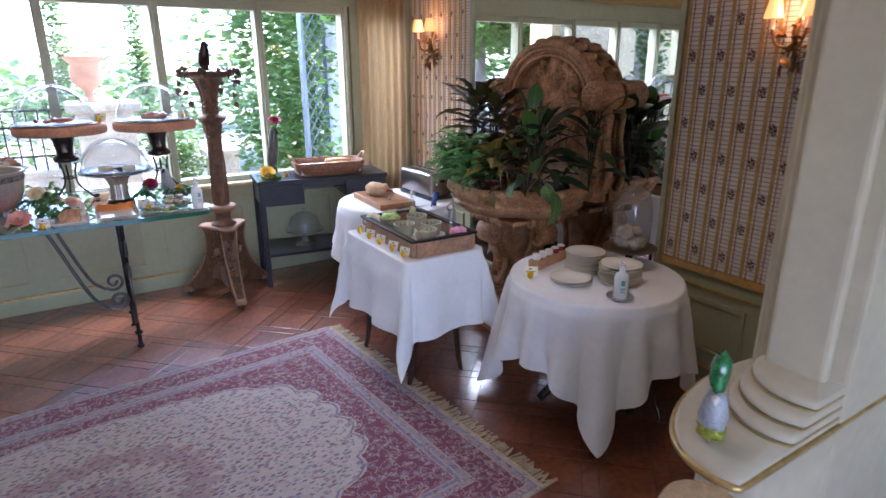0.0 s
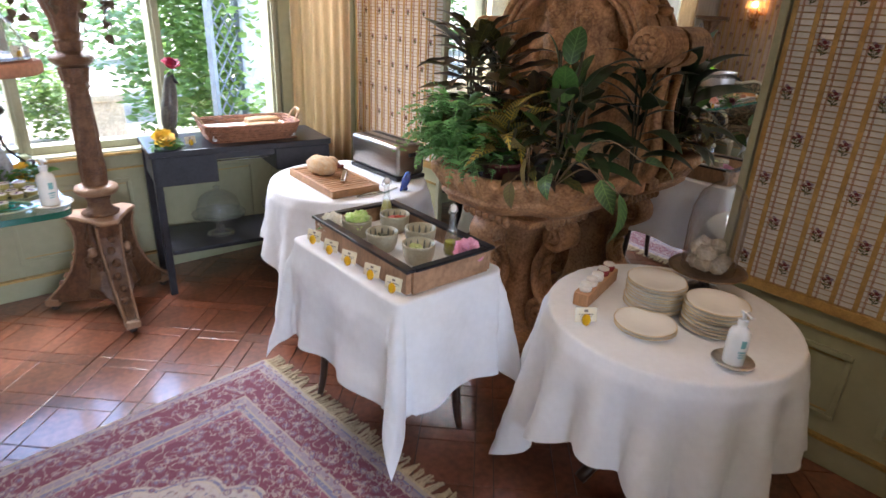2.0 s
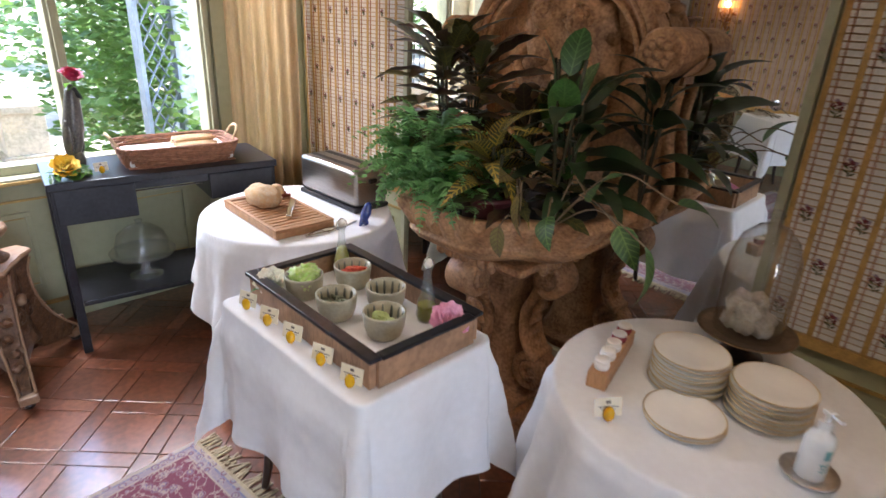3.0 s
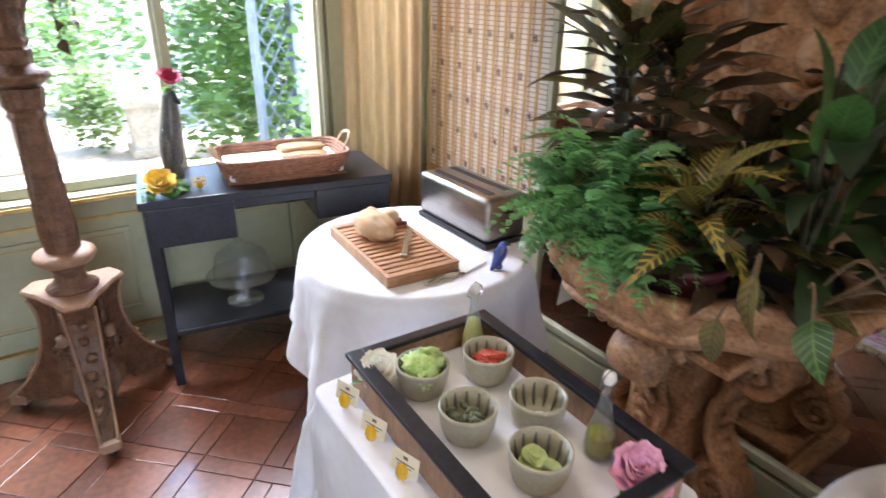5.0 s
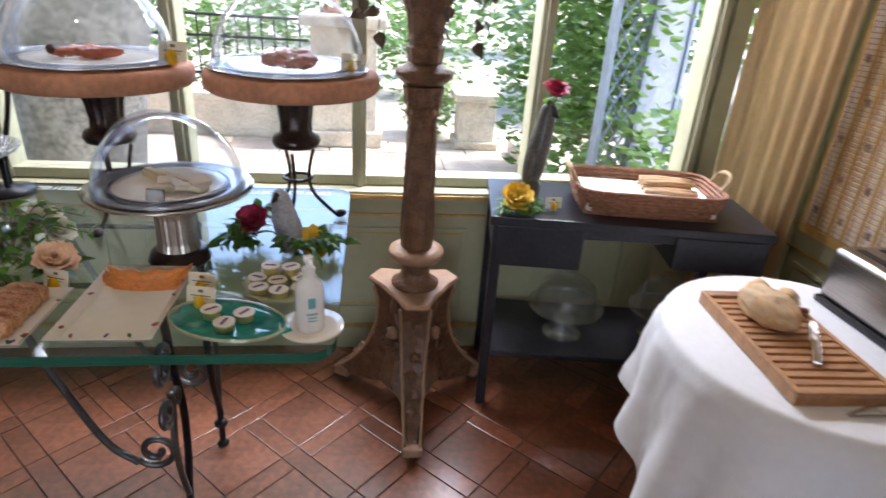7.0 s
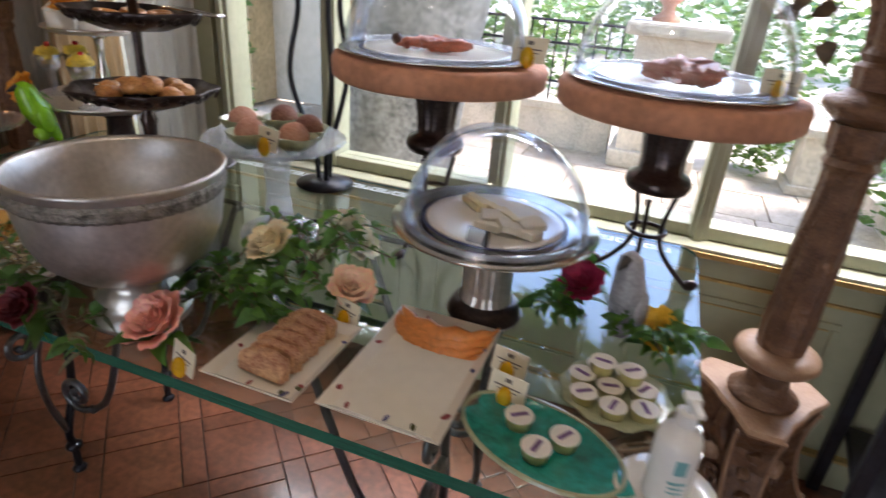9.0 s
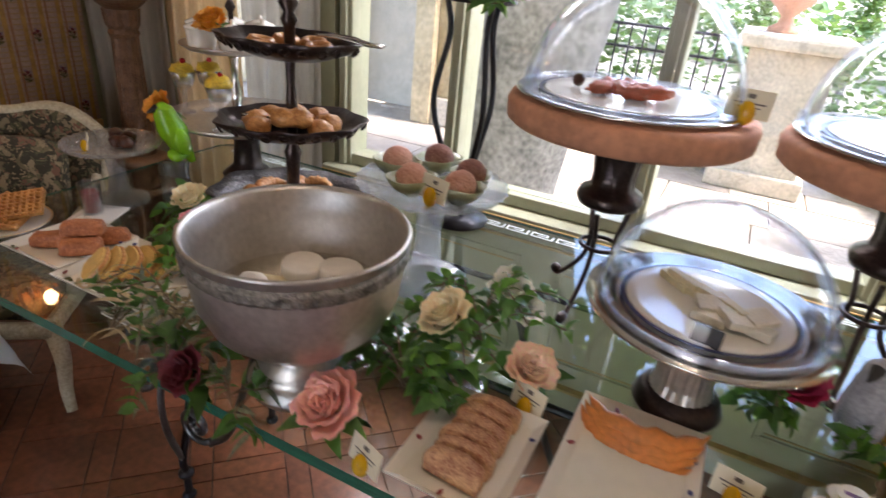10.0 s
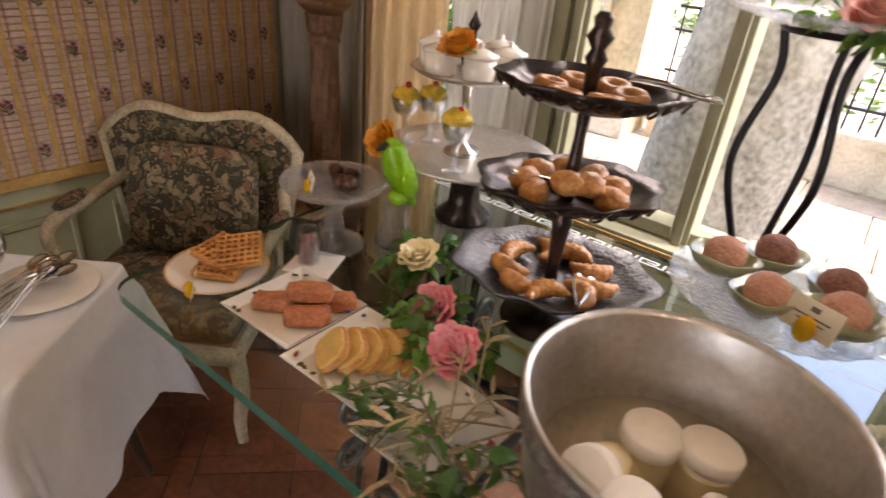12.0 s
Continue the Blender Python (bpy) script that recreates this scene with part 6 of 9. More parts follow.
def cake_stand(m, r, h, label, material=None, foot=0.075):
    """A pressed glass stand: ribbed plate on a waisted foot."""
    t = thing("cake_stand", m, label, "cake stand", "glass cake stands")
    material = material or M_CRYSTAL
    part("plate", lathe([(0, h - 0.014), (r * 0.4, h - 0.012), (r * 0.92, h - 0.006), (r, h + 0.006), (r * 0.985, h + 0.009), (r * 0.9, h), (0, h - 0.006)], 64, ripple=lambda a, q, z: 1 + (0.018 * math.cos(32 * a) if q > r * 0.8 else 0)), material, t, smooth=True)
    part("foot", lathe([(foot, 0), (foot * 0.98, 0.008), (foot * 0.4, 0.02), (foot * 0.28, h * 0.5), (foot * 0.36, h - 0.03), (foot * 0.6, h - 0.0145)], 28), material, t, smooth=True)
    return t


cake_stand(pose(-0.535, 4.20, GT), 0.125, 0.165, "ribbed glass cake stand with chocolate truffles")
for k, (dx, dy) in enumerate(((-0.035, 0.04), (0.01, 0.045), (0.045, 0.01), (0.02, 0.0))):
    single("chocolate_cake", blob(0.02, 0.02, 0.019, 0.3, 6, 2, k, 0.2), M_CHOC, pose(-0.535 + dx, 4.20 + dy, GT + 0.159), "small dark chocolate cake on a glass stand", "cake", "chocolate cakes", True)
name_card((-0.54, 4.13, GT + 0.159), -30, 0.8)


def parrot(m, body_mat, label, h=0.2):
    bm = bmesh.new()
    spine = [(0, 0.038, -0.004), (0, 0.026, 0.025), (0, 0.012, 0.058), (0, 0.002, 0.095), (0, -0.006, 0.125), (0, -0.010, 0.145), (0, -0.014, 0.165), (0, -0.014, 0.178)]
    wid = [0.008, 0.016, 0.026, 0.032, 0.027, 0.024, 0.020, 0.006]
    tube(smooth_path(spine, 5), 1.0, 16, bm, taper=lambda k: wid[min(6, int(k * 7))] * (1 - (k * 7 - min(6, int(k * 7)))) + wid[min(6, int(k * 7)) + 1] * (k * 7 - min(6, int(k * 7))))
    bmesh.ops.create_icosphere(bm, subdivisions=2, radius=1, matrix=Matrix.Translation((0, 0.004, 0.022)) @ Matrix.Diagonal((0.022, 0.02, 0.022, 1)))
    beak = bmesh.new()
    bmesh.ops.create_cone(beak, segments=10, radius1=0.012, radius2=0.002, depth=0.026, cap_ends=True, matrix=Matrix.Translation((0, -0.036, 0.14)) @ pose(0, 0, 0, 115, 0, 0))
    move(beak, Matrix.Translation((0, 0, 0.018)))
    t = thing("parrot_figurine", m @ Matrix.Diagonal((h / 0.18,) * 3 + (1,)), label, "figurine")
    part("body", bm, body_mat, t, smooth=True)
    part("beak", beak, M_BLACKPLASTIC, t)
    for s in (-1, 1):
        part("wing", move(blob(0.009, 0.019, 0.042, 0.05, 3, 2), pose(s * 0.027, 0.016, 0.028, 8, 0, 0)), body_mat, t, smooth=True)
    return t


single("glass_pedestal", lathe([(0, 0), (0.05, 0), (0.045, 0.02), (0.03, 0.06), (0.036, 0.10), (0.036, 0.105), (0, 0.105)], 20), M_PLAINGLASS, pose(-0.44, 4.32, GT), "clear glass base under a green parrot figurine", "glass", smooth=True)
parrot(pose(-0.44, 4.32, GT + 0.104, 0, 0, -20) @ Matrix.Diagonal((1.45, 1.3, 1, 1)), M_GREENBIRD, "lime green ceramic parrot on a clear glass base", 0.175)
parrot(pose(1.27, 4.22, GT, 0, 0, -30), M_WHITEBIRD, "pale grey ceramic parrot on the glass table", 0.20)
parrot(pose(2.135, 4.80, CH, 0, 0, 40) @ Matrix.Diagonal((0.62, 0.62, 1, 1)), M_BLACKBIRD, "dark patterned ceramic parrot on the black console", 0.40)
rose((2.15, 4.745, 1.295), "magenta", 0.036, (15, 10), 3, "magenta rose standing in the parrot vase")

# ---- three-tier stand ----
TX, TY = 0.01, 4.30
tier = thing("tiered_stand", pose(TX, TY, GT), "dark bronze three-tier pastry stand with leaf shaped dishes", "pastry stand")


def leaf_dish(r, z, rz, metal=None):
    bm = lathe([(0.012, z - 0.012), (r * 0.5, z - 0.010), (r * 0.85, z + 0.012), (r, z + 0.034), (r * 0.98, z + 0.037), (r * 0.84, z + 0.018), (r * 0.5, z - 0.004), (0.012, z - 0.006)], 60, ripple=lambda a, q, zz: (1 + 0.13 * math.cos(2 * a)) * (1 + (0.05 * math.cos(9 * a) if q > r * 0.7 else 0)))
    part("dish", bm, metal or M_BRONZE, tier, m=pose(0, 0, 0, 0, 0, rz), smooth=True)


LOOP = mesh_of("loop", tube([(0, 0.010 * math.cos(2 * math.pi * i / 12), 0.010 * math.sin(2 * math.pi * i / 12)) for i in range(13)], 0.0028, 5), M_BRONZE, True)


def gallery(r, z, rz, n=22):
    """A ring of pierced loops standing along the dish's rim."""
    for i in range(n):
        a = 2 * math.pi * i / n
        k = r * (1 + 0.13 * math.cos(2 * a)) * (1 + 0.05 * math.cos(9 * a)) * 0.92
        part("loop", LOOP, None, tier, m=pose(0, 0, 0, 0, 0, rz) @ pose(k * math.cos(a), k * math.sin(a), z + 0.018, 0, 35, math.degrees(a)))


gallery(0.158, 0.288, 40)
gallery(0.150, 0.474, 10)
leaf_dish(0.185, 0.10, 20, mat("dark_chased_pewter", (0.15, 0.145, 0.15), 0.3, 0.85, vary=0.4, scale=40, bump=0.4, bump_scale=110))
leaf_dish(0.158, 0.288, 40)
leaf_dish(0.150, 0.474, 10)
part("base", lathe([(0.09, 0), (0.092, 0.008), (0.05, 0.02), (0.022, 0.04), (0.018, 0.09)], 28), M_BRONZE, tier, smooth=True)
part("column", lathe([(0.03, 0.004), (0.02, 0.03), (0.014, 0.06), (0.013, 0.14), (0.018, 0.22), (0.022, 0.24), (0.013, 0.26), (0.013, 0.31), (0.022, 0.33), (0.014, 0.345), (0.011, 0.40), (0.013, 0.53), (0.02, 0.545), (0.012, 0.56), (0.024, 0.58), (0.014, 0.595), (0.017, 0.61), (0.010, 0.62)], 16), M_BRONZE, tier, smooth=True)
part("finial", lathe([(0.010, 0.62), (0.012, 0.63), (0.022, 0.65), (0.012, 0.675), (0.018, 0.69), (0, 0.705)], 16), M_PLAINGLASS, tier, "clear glass finial", True)


def croissant(m, s=1.0, seed=0):
    pts = [(0.05 * math.cos(a), 0.05 * math.sin(a) - 0.03, 0.022) for a in (math.pi * (0.08 + 0.84 * k / 18) for k in range(19))]
    bm = tube(pts, 0.023, 12, taper=lambda k: (0.25 + 0.75 * math.sin(math.pi * k)) * (1 + 0.14 * math.sin(k * 42)))
    return single("croissant", bm, M_PASTRY, m @ Matrix.Diagonal((s, s, s, 1)), "small golden croissant on the tiered stand", "pastry", "small croissants", True)


rr = random.Random(3)
for k in range(9):
    a = k * 0.7 + 0.2
    croissant(pose(TX + 0.09 * math.cos(a), TY + 0.09 * math.sin(a), GT + 0.104, rr.uniform(-12, 12), 0, rr.uniform(0, 360)), 0.85)
for k in range(9):
    a = k * 0.72
    d = 0.085 if k < 7 else 0.05
    single("pastry_bun", blob(0.034, 0.028, 0.024, 0.2, 5, 3, k, 0.25), M_PASTRY, pose(TX + d * math.cos(a), TY + d * math.sin(a), GT + 0.291 + (0.022 if k >= 7 else 0), 0, 0, 50 * k), "round golden sugared bun on the tiered stand", "pastry", "golden buns", True)
for k in range(6):
    a = k * 1.05 + 0.3
    single("pastry_ring", lathe([(0.012, 0.01), (0.018, 0.002), (0.03, 0.004), (0.034, 0.014), (0.028, 0.024), (0.018, 0.024), (0.012, 0.016)], 20, cap=False), M_PASTRY, pose(TX + 0.07 * math.cos(a), TY + 0.07 * math.sin(a), GT + 0.477, 8, 0, 40 * k), "golden ring pastry on the top tier", "pastry", "ring pastries", True)


def tongs(m, label):
    t = thing("serving_tongs", m, label, "tongs", "tongs")
    for s in (-1, 1):
        part("arm", tube(smooth_path([(0, s * 0.002, 0.0), (0.05, s * 0.012, 0.004), (0.11, s * 0.018, 0.002), (0.14, s * 0.012, 0)], 5), 0.0035, 6), M_STEEL, t, smooth=True)
        part("claw", blob(0.016, 0.01, 0.004, 0.1, 3, 2), M_STEEL, t, m=pose(0.145, s * 0.012, -0.002))
    return t


tongs(pose(-0.08, 4.23, GT + 0.327, 0, 12, 60), "small steel tongs on the middle tier")
tongs(pose(0.06, 4.33, GT + 0.517, 0, 5, 20), "small steel tongs on the top tier")
tongs(pose(0.12, 4.19, GT + 0.145, 0, 8, 110), "small steel tongs across the croissants")

# ---- peaches on a ribbed glass stand ----
cake_stand(pose(0.395, 4.31, GT), 0.170, 0.245, "large ribbed glass cake stand holding peaches in leaf cups", None, 0.10)
for k, (dx, dy, dark) in enumerate(((-0.10, 0.0, 0), (-0.01, -0.085, 0), (0.085, 0.03, 1), (0.10, -0.06, 0), (-0.03, 0.085, 1))):
    t = thing("leaf_cup", pose(0.395 + dx * 0.92, 4.31 + dy * 0.92, GT + 0.244, 0, 0, 60 * k), "celadon leaf shaped cup on the glass stand", "cup", "leaf cups")
    part("cup", lathe([(0, 0.0), (0.02, 0), (0.042, 0.02), (0.052, 0.04), (0.05, 0.041), (0.038, 0.022), (0, 0.006)], 30, ripple=lambda a, q, z: 1 + 0.12 * math.cos(2 * a) + 0.05 * math.cos(5 * a)), M_CELADON, t, smooth=True)
    single("peach", blob(0.034, 0.034, 0.031, 0.06, 2, 3, k), M_DARKPEACH if dark else M_PEACH, pose(0.395 + dx * 0.92, 4.31 + dy * 0.92, GT + 0.252), "dusky peach in a celadon leaf cup" if dark else "rosy peach in a celadon leaf cup", "peach", "peaches", True)
name_card((0.45, 4.20, GT + 0.243), -20, 1.1)

# ---- silver bowl with jars in iced water ----
BX, BY = 0.385, 3.87
bowl = thing("silver_bowl", pose(BX, BY, GT), "large brushed silver footed bowl with jars in water", "bowl")
part("foot", lathe([(0.092, 0), (0.094, 0.012), (0.08, 0.03), (0.07, 0.038), (0.075, 0.048), (0.055, 0.062), (0.052, 0.08), (0.065, 0.095)], 40), M_SILVER, bowl, smooth=True)
part("body", lathe([(0.045, 0.09), (0.065, 0.094), (0.11, 0.112), (0.145, 0.146), (0.164, 0.19), (0.173, 0.25), (0.177, 0.296), (0.181, 0.301), (0.177, 0.305), (0.171, 0.296), (0.166, 0.25), (0.156, 0.185), (0.13, 0.135), (0.06, 0.11), (0, 0.107)], 72), M_SILVER, bowl, smooth=True)
part("rim_band", lathe([(0.173, 0.256), (0.178, 0.263), (0.1795, 0.278), (0.1765, 0.286)], 240, ripple=lambda a, q, z: 1 + 0.0035 * math.cos(60 * a), cap=False), M_CHASED, bowl, "chased leaf band")
part("water", lathe([(0, 0.178), (0.152, 0.178)], 48), M_WATER, bowl, "clear water")
for k, (jx, jy, jz, rx_, ry_) in enumerate(((0.330, 3.905, 1.035, 62, -25), (0.345, 3.925, 1.009, 2, 2), (0.412, 3.938, 1.011, -3, 4), (0.430, 3.850, 1.000, 12, 20), (0.352, 3.832, 0.998, 16, -10))):
    t = thing("yogurt_jar", pose(jx, jy, jz, rx_, ry_, 20 * k) @ Matrix.Diagonal((0.92, 0.92, 0.92, 1)), "small cream jar with a white lid standing in the bowl", "jar", "jars in the bowl")
    part("jar", lathe([(0, 0), (0.034, 0), (0.038, 0.006), (0.039, 0.07), (0.035, 0.08), (0, 0.08)], 28), M_YOG, t, smooth=True)
    part("lid", lathe([(0.038, 0.078), (0.041, 0.08), (0.041, 0.10), (0.038, 0.104), (0, 0.104)], 28), M_LID, t, "white lid", True)

# ---- cream cups ----
CUPB = mesh_of("cup", lathe([(0, 0), (0.018, 0), (0.022, 0.018), (0.0225, 0.02), (0, 0.02)], 18), mat("gold_foil_cup", (0.62, 0.55, 0.22), 0.35, 0.3, vary=0.15), True)
CUPL = mesh_of("foil", lathe([(0.0235, 0.0202), (0.0235, 0.0214), (0.0, 0.0218)], 18), mat("white_foil_lid", (0.78, 0.75, 0.66), 0.4, vary=0.05))
CUPP = mesh_of("print", move(B(-0.014, -0.004, 0.0219, 0.014, 0.004, 0.0223), pose(0, 0, 0, 0, 0, 35)), mat("violet_print", (0.20, 0.10, 0.25), 0.6, vary=0.4, scale=80))


def portion(x, y, z, rz, tip=0):
    t = thing("butter_cup", pose(x, y, z, tip, 0, rz), "small foil portion cup with a printed lid", "portion cup", "portion cups")
    part("cup", CUPB, None, t)
    part("foil", CUPL, None, t)
    part("print", CUPP, None, t)


leafp = thing("leaf_plate", pose(1.19, 3.845, GT, 0, 0, -18), "teal glazed leaf shaped dish with portion cups", "dish")
lp = lathe([(0, 0.003), (0.05, 0.003), (0.075, 0.010), (0.082, 0.016), (0.08, 0.018), (0.05, 0.008), (0, 0.006)], 60, ripple=lambda a, q, z: 1 + 0.03 * math.cos(7 * a))
for v in lp.verts:
    v.co.x *= 1.65 * (1 + 0.10 * (1 if v.co.x > 0 else -1) * max(0, 1 - abs(v.co.y) / 0.03) * (abs(v.co.x) > 0.05))
part("dish", lp, M_TEAL, leafp, smooth=True)
part("rim", tube([(1.65 * 0.081 * math.cos(2 * math.pi * i / 48), 0.081 * math.sin(2 * math.pi * i / 48), 0.0165) for i in range(49)], 0.004, 5), M_CELADON, leafp, "pale celadon rim")
for k, (x, y) in enumerate(((1.15, 3.87), (1.225, 3.855), (1.19, 3.815))):
    portion(x, y, GT + 0.009, 20 * k)
cp = thing("shell_plate", pose(1.285, 4.015, GT), "celadon scalloped plate heaped with portion cups", "plate")
part("dish", lathe([(0, 0.003), (0.06, 0.003), (0.095, 0.014), (0.093, 0.017), (0.06, 0.008), (0, 0.006)], 48, ripple=lambda a, q, z: 1 + 0.04 * math.cos(10 * a)), M_CELADON, cp, smooth=True)
for k, (dx, dy, dz) in enumerate(((-0.05, -0.04, 0), (0.0, -0.055, 0), (0.05, -0.04, 0), (-0.06, 0.01, 0), (-0.01, -0.005, 0), (0.045, 0.01, 0), (-0.035, 0.05, 0), (0.015, 0.05, 0), (-0.03, 0.03, 0.022), (0.02, 0.025, 0.022))):
    portion(1.285 + dx, 4.015 + dy, GT + 0.009 + dz, 40 * k)
name_card((1.10, 3.985, GT), -12)
name_card((1.115, 3.915, GT), -12)
name_card((0.60, 3.745, GT), -20)
name_card((0.765, 4.0, GT), -20)


def soap(m, label):
    t = thing("soap_dispenser", m, label, "soap dispenser", "soap dispensers")
    part("bottle", lathe([(0, 0), (0.029, 0), (0.031, 0.004), (0.031, 0.10), (0.026, 0.115), (0.013, 0.122), (0.013, 0.13), (0, 0.13)], 28), M_SOAP, t, smooth=True)
    part("collar", lathe([(0.0145, 0.13), (0.0145, 0.148), (0.006, 0.15), (0.0055, 0.165), (0, 0.165)], 20), M_SOAP, t, "white pump collar")
    part("spout", join(B(-0.010, -0.010, 0.165, 0.010, 0.010, 0.176, 0.003), B(-0.005, -0.038, 0.167, 0.005, -0.0095, 0.174, 0.002)), M_SOAP, t, "white pump head")
    lb = bmesh.new()
    for a0, a1, z0, z1 in ((-105, -75, 0.065, 0.09), (-112, -68, 0.048, 0.053), (-108, -72, 0.04, 0.0435), (-108, -72, 0.032, 0.0355)):
        n = 8
        vs = [[lb.verts.new((0.0316 * math.cos(radians(a0 + (a1 - a0) * i / n)), 0.0316 * math.sin(radians(a0 + (a1 - a0) * i / n)), z)) for z in (z0, z1)] for i in range(n + 1)]
        for p, q in zip(vs, vs[1:]):
            lb.faces.new((p[0], q[0], q[1], p[1]))
    part("printed_label", lb, M_SOAPTEAL, t, "teal emblem and printed lines")
    return t


def saucer(m, r, material, label):
    return single("saucer", lathe([(0, 0.002), (r * 0.55, 0), (r * 0.62, 0.004), (r, 0.013), (r * 0.98, 0.016), (r * 0.6, 0.008), (0, 0.006)], 40), material, m, label, "saucer", smooth=True)


saucer(pose(1.375, 3.825, GT), 0.072, M_CHINA, "white and gilt saucer under the soap dispenser")
soap(pose(1.372, 3.828, GT + 0.006, 0, 0, 15), "white soap dispenser with a teal emblem on a saucer")

# ---- domed stands ----
def dome(m, r, h, rim=True):
    t = thing("dome_cover", m, "clear domed cover over the dish", "dome", "clear domes")
    n = 14
    prof = [(r * math.cos(math.pi / 2 * k / n), h * math.sin(math.pi / 2 * k / n)) for k in range(n + 1)]
    prof[-1] = (0.0001, h)
    part("shell", lathe(prof, 48, cap=False), M_CLEAR, t, smooth=True)
    ring = bmesh.new()
    tube([(r * math.cos(2 * math.pi * i / 48), r * math.sin(2 * math.pi * i / 48), 0.003) for i in range(49)], 0.006, 6, ring)
    part("rim", ring, M_RIM, t, "thick clear rim", True)
    band = bmesh.new()
    tube([(0, r * 1.004 * math.cos(math.pi * i / 40), 0.004 + h * 1.004 * math.sin(math.pi * i / 40)) for i in range(41)], 0.0055, 6, band)
    part("hinge_band", band, M_RIM, t, "thick clear roll edge", True, pose(0, 0, 0, 0, 0, 80))
    for s in (-1, 1):
        part("hinge", lathe([(0, -0.008), (0.011, -0.008), (0.011, 0.008), (0, 0.008)], 14), M_RIM, t, m=pose(0, 0, 0, 0, 0, 80) @ pose(0, s * (r + 0.004), 0.01, 90, 0, 0))
    return t


def tray_round(m, r, label):
    t = thing("serving_tray", m, label, "tray", "round steel trays")
    part("tray", lathe([(0, 0), (r * 0.8, 0), (r, 0.006), (r, 0.010), (r * 0.82, 0.006), (0, 0.005)], 48), M_STEEL, t, smooth=True)
    part("plate", lathe([(0, 0.0052), (r * 0.66, 0.0055), (r * 0.76, 0.011), (r * 0.74, 0.014), (r * 0.64, 0.010), (0, 0.009)], 48), M_CHINA, t, "white inner plate", True)
    part("dark_ring", lathe([(r * 0.765, 0.0112), (r * 0.80, 0.0108), (r * 0.80, 0.0118), (r * 0.765, 0.0122)], 48, cap=False), mat("navy_band", (0.04, 0.05, 0.14), 0.3, vary=0.1), t, "navy band")
    return t


def tripod(x, y, top, label):
    """A bronze cup on three bowed legs."""
    t = thing("bronze_tripod", pose(x, y, GT), label, "stand", "bronze tripods")
    H_ = top - GT
    part("cup", lathe([(0.03, H_ - 0.17), (0.066, H_ - 0.165), (0.072, H_ - 0.15), (0.066, H_ - 0.135), (0.048, H_ - 0.125), (0.044, H_ - 0.10), (0.050, H_ - 0.05), (0.062, H_ - 0.015), (0.064, H_)], 40, ripple=lambda a, q, z: 1 + (0.07 * math.cos(10 * a) if z > H_ - 0.12 else 0)), M_BRONZE, t, smooth=True)
    for k in range(3):
        part("leg", tube(smooth_path([(0.05, 0, H_ - 0.18), (0.035, 0, H_ * 0.38), (0.05, 0, H_ * 0.22), (0.12, 0, 0.012), (0.135, 0, 0.008)], 7), 0.006, 7), M_BRONZE, t, smooth=True, m=pose(0, 0, 0, 0, 0, 20 + 120 * k))
        part("paw", blob(0.02, 0.012, 0.014, 0.1, 3, 2), M_BRONZE, t, m=pose(0, 0, 0, 0, 0, 20 + 120 * k) @ pose(0.135, 0, 0))
    part("ring", tube([(0.042 * math.cos(2 * math.pi * i / 24), 0.042 * math.sin(2 * math.pi * i / 24), H_ * 0.36) for i in range(25)], 0.005, 6), M_BRONZE, t)
    return t


def terracotta_disc(x, y, z, r):
    return single("terracotta_disc", lathe([(0, 0), (r - 0.012, 0), (r - 0.002, 0.008), (r, 0.04), (r - 0.006, 0.052), (r - 0.02, 0.055), (0, 0.055)], 56), M_TERRACOTTA, pose(x, y, z), "thick round terracotta disc on a bronze tripod", "disc", "terracotta discs", True)


DZ = 1.315
for x, y, r, hz in ((0.756, 4.453, 0.248, 0.205), (1.28, 4.462, 0.247, 0.205)):
    tripod(x, y, DZ, "dark bronze tripod stand holding a terracotta disc")
    terracotta_disc(x, y, DZ, r)
    tray_round(pose(x - 0.01, y, DZ + 0.055), r * 0.90, "round steel tray with a white plate on a terracotta disc")
    dome(pose(x - 0.01, y, DZ + 0.066), r * 0.85, hz + 0.015)
for k in range(7):
    bm = blob(0.034, 0.017, 0.014, 0.5, 5, 3, k, 0.3)
    single("salmon_slice", bm, M_SALMON, pose(0.70 + 0.034 * (k % 4), 4.425 + 0.040 * (k // 4) + 0.006 * math.sin(k * 2.2), DZ + 0.066 + 0.004 * (k % 2), 6 * math.sin(k * 3.0), 0, 55 + 40 * math.sin(k * 1.9)), "folded smoked salmon slice under the dome", "salmon", "salmon slices", True)
for k in range(8):
    bm = blob(0.042, 0.03, 0.018, 0.5, 4, 3, k + 20, 0.3)
    single("ham_slice", bm, M_HAM, pose(1.24 + 0.012 * k, 4.43 + 0.03 * math.sin(k * 1.7), DZ + 0.066 + 0.006 * (k % 3), 8 * math.sin(k), 0, 40 * k), "folded cured ham slice under the dome", "ham", "ham slices", True)
single("olive", blob(0.013, 0.013, 0.014, 0.03, 2, 2), M_CHOC, pose(0.64, 4.46, DZ + 0.066), "dark olive on the salmon plate", "olive", smooth=True)
name_card((0.965, 4.42, DZ + 0.055), -10, 1.15)
name_card((1.45, 4.42, DZ + 0.055), -10, 1.0)

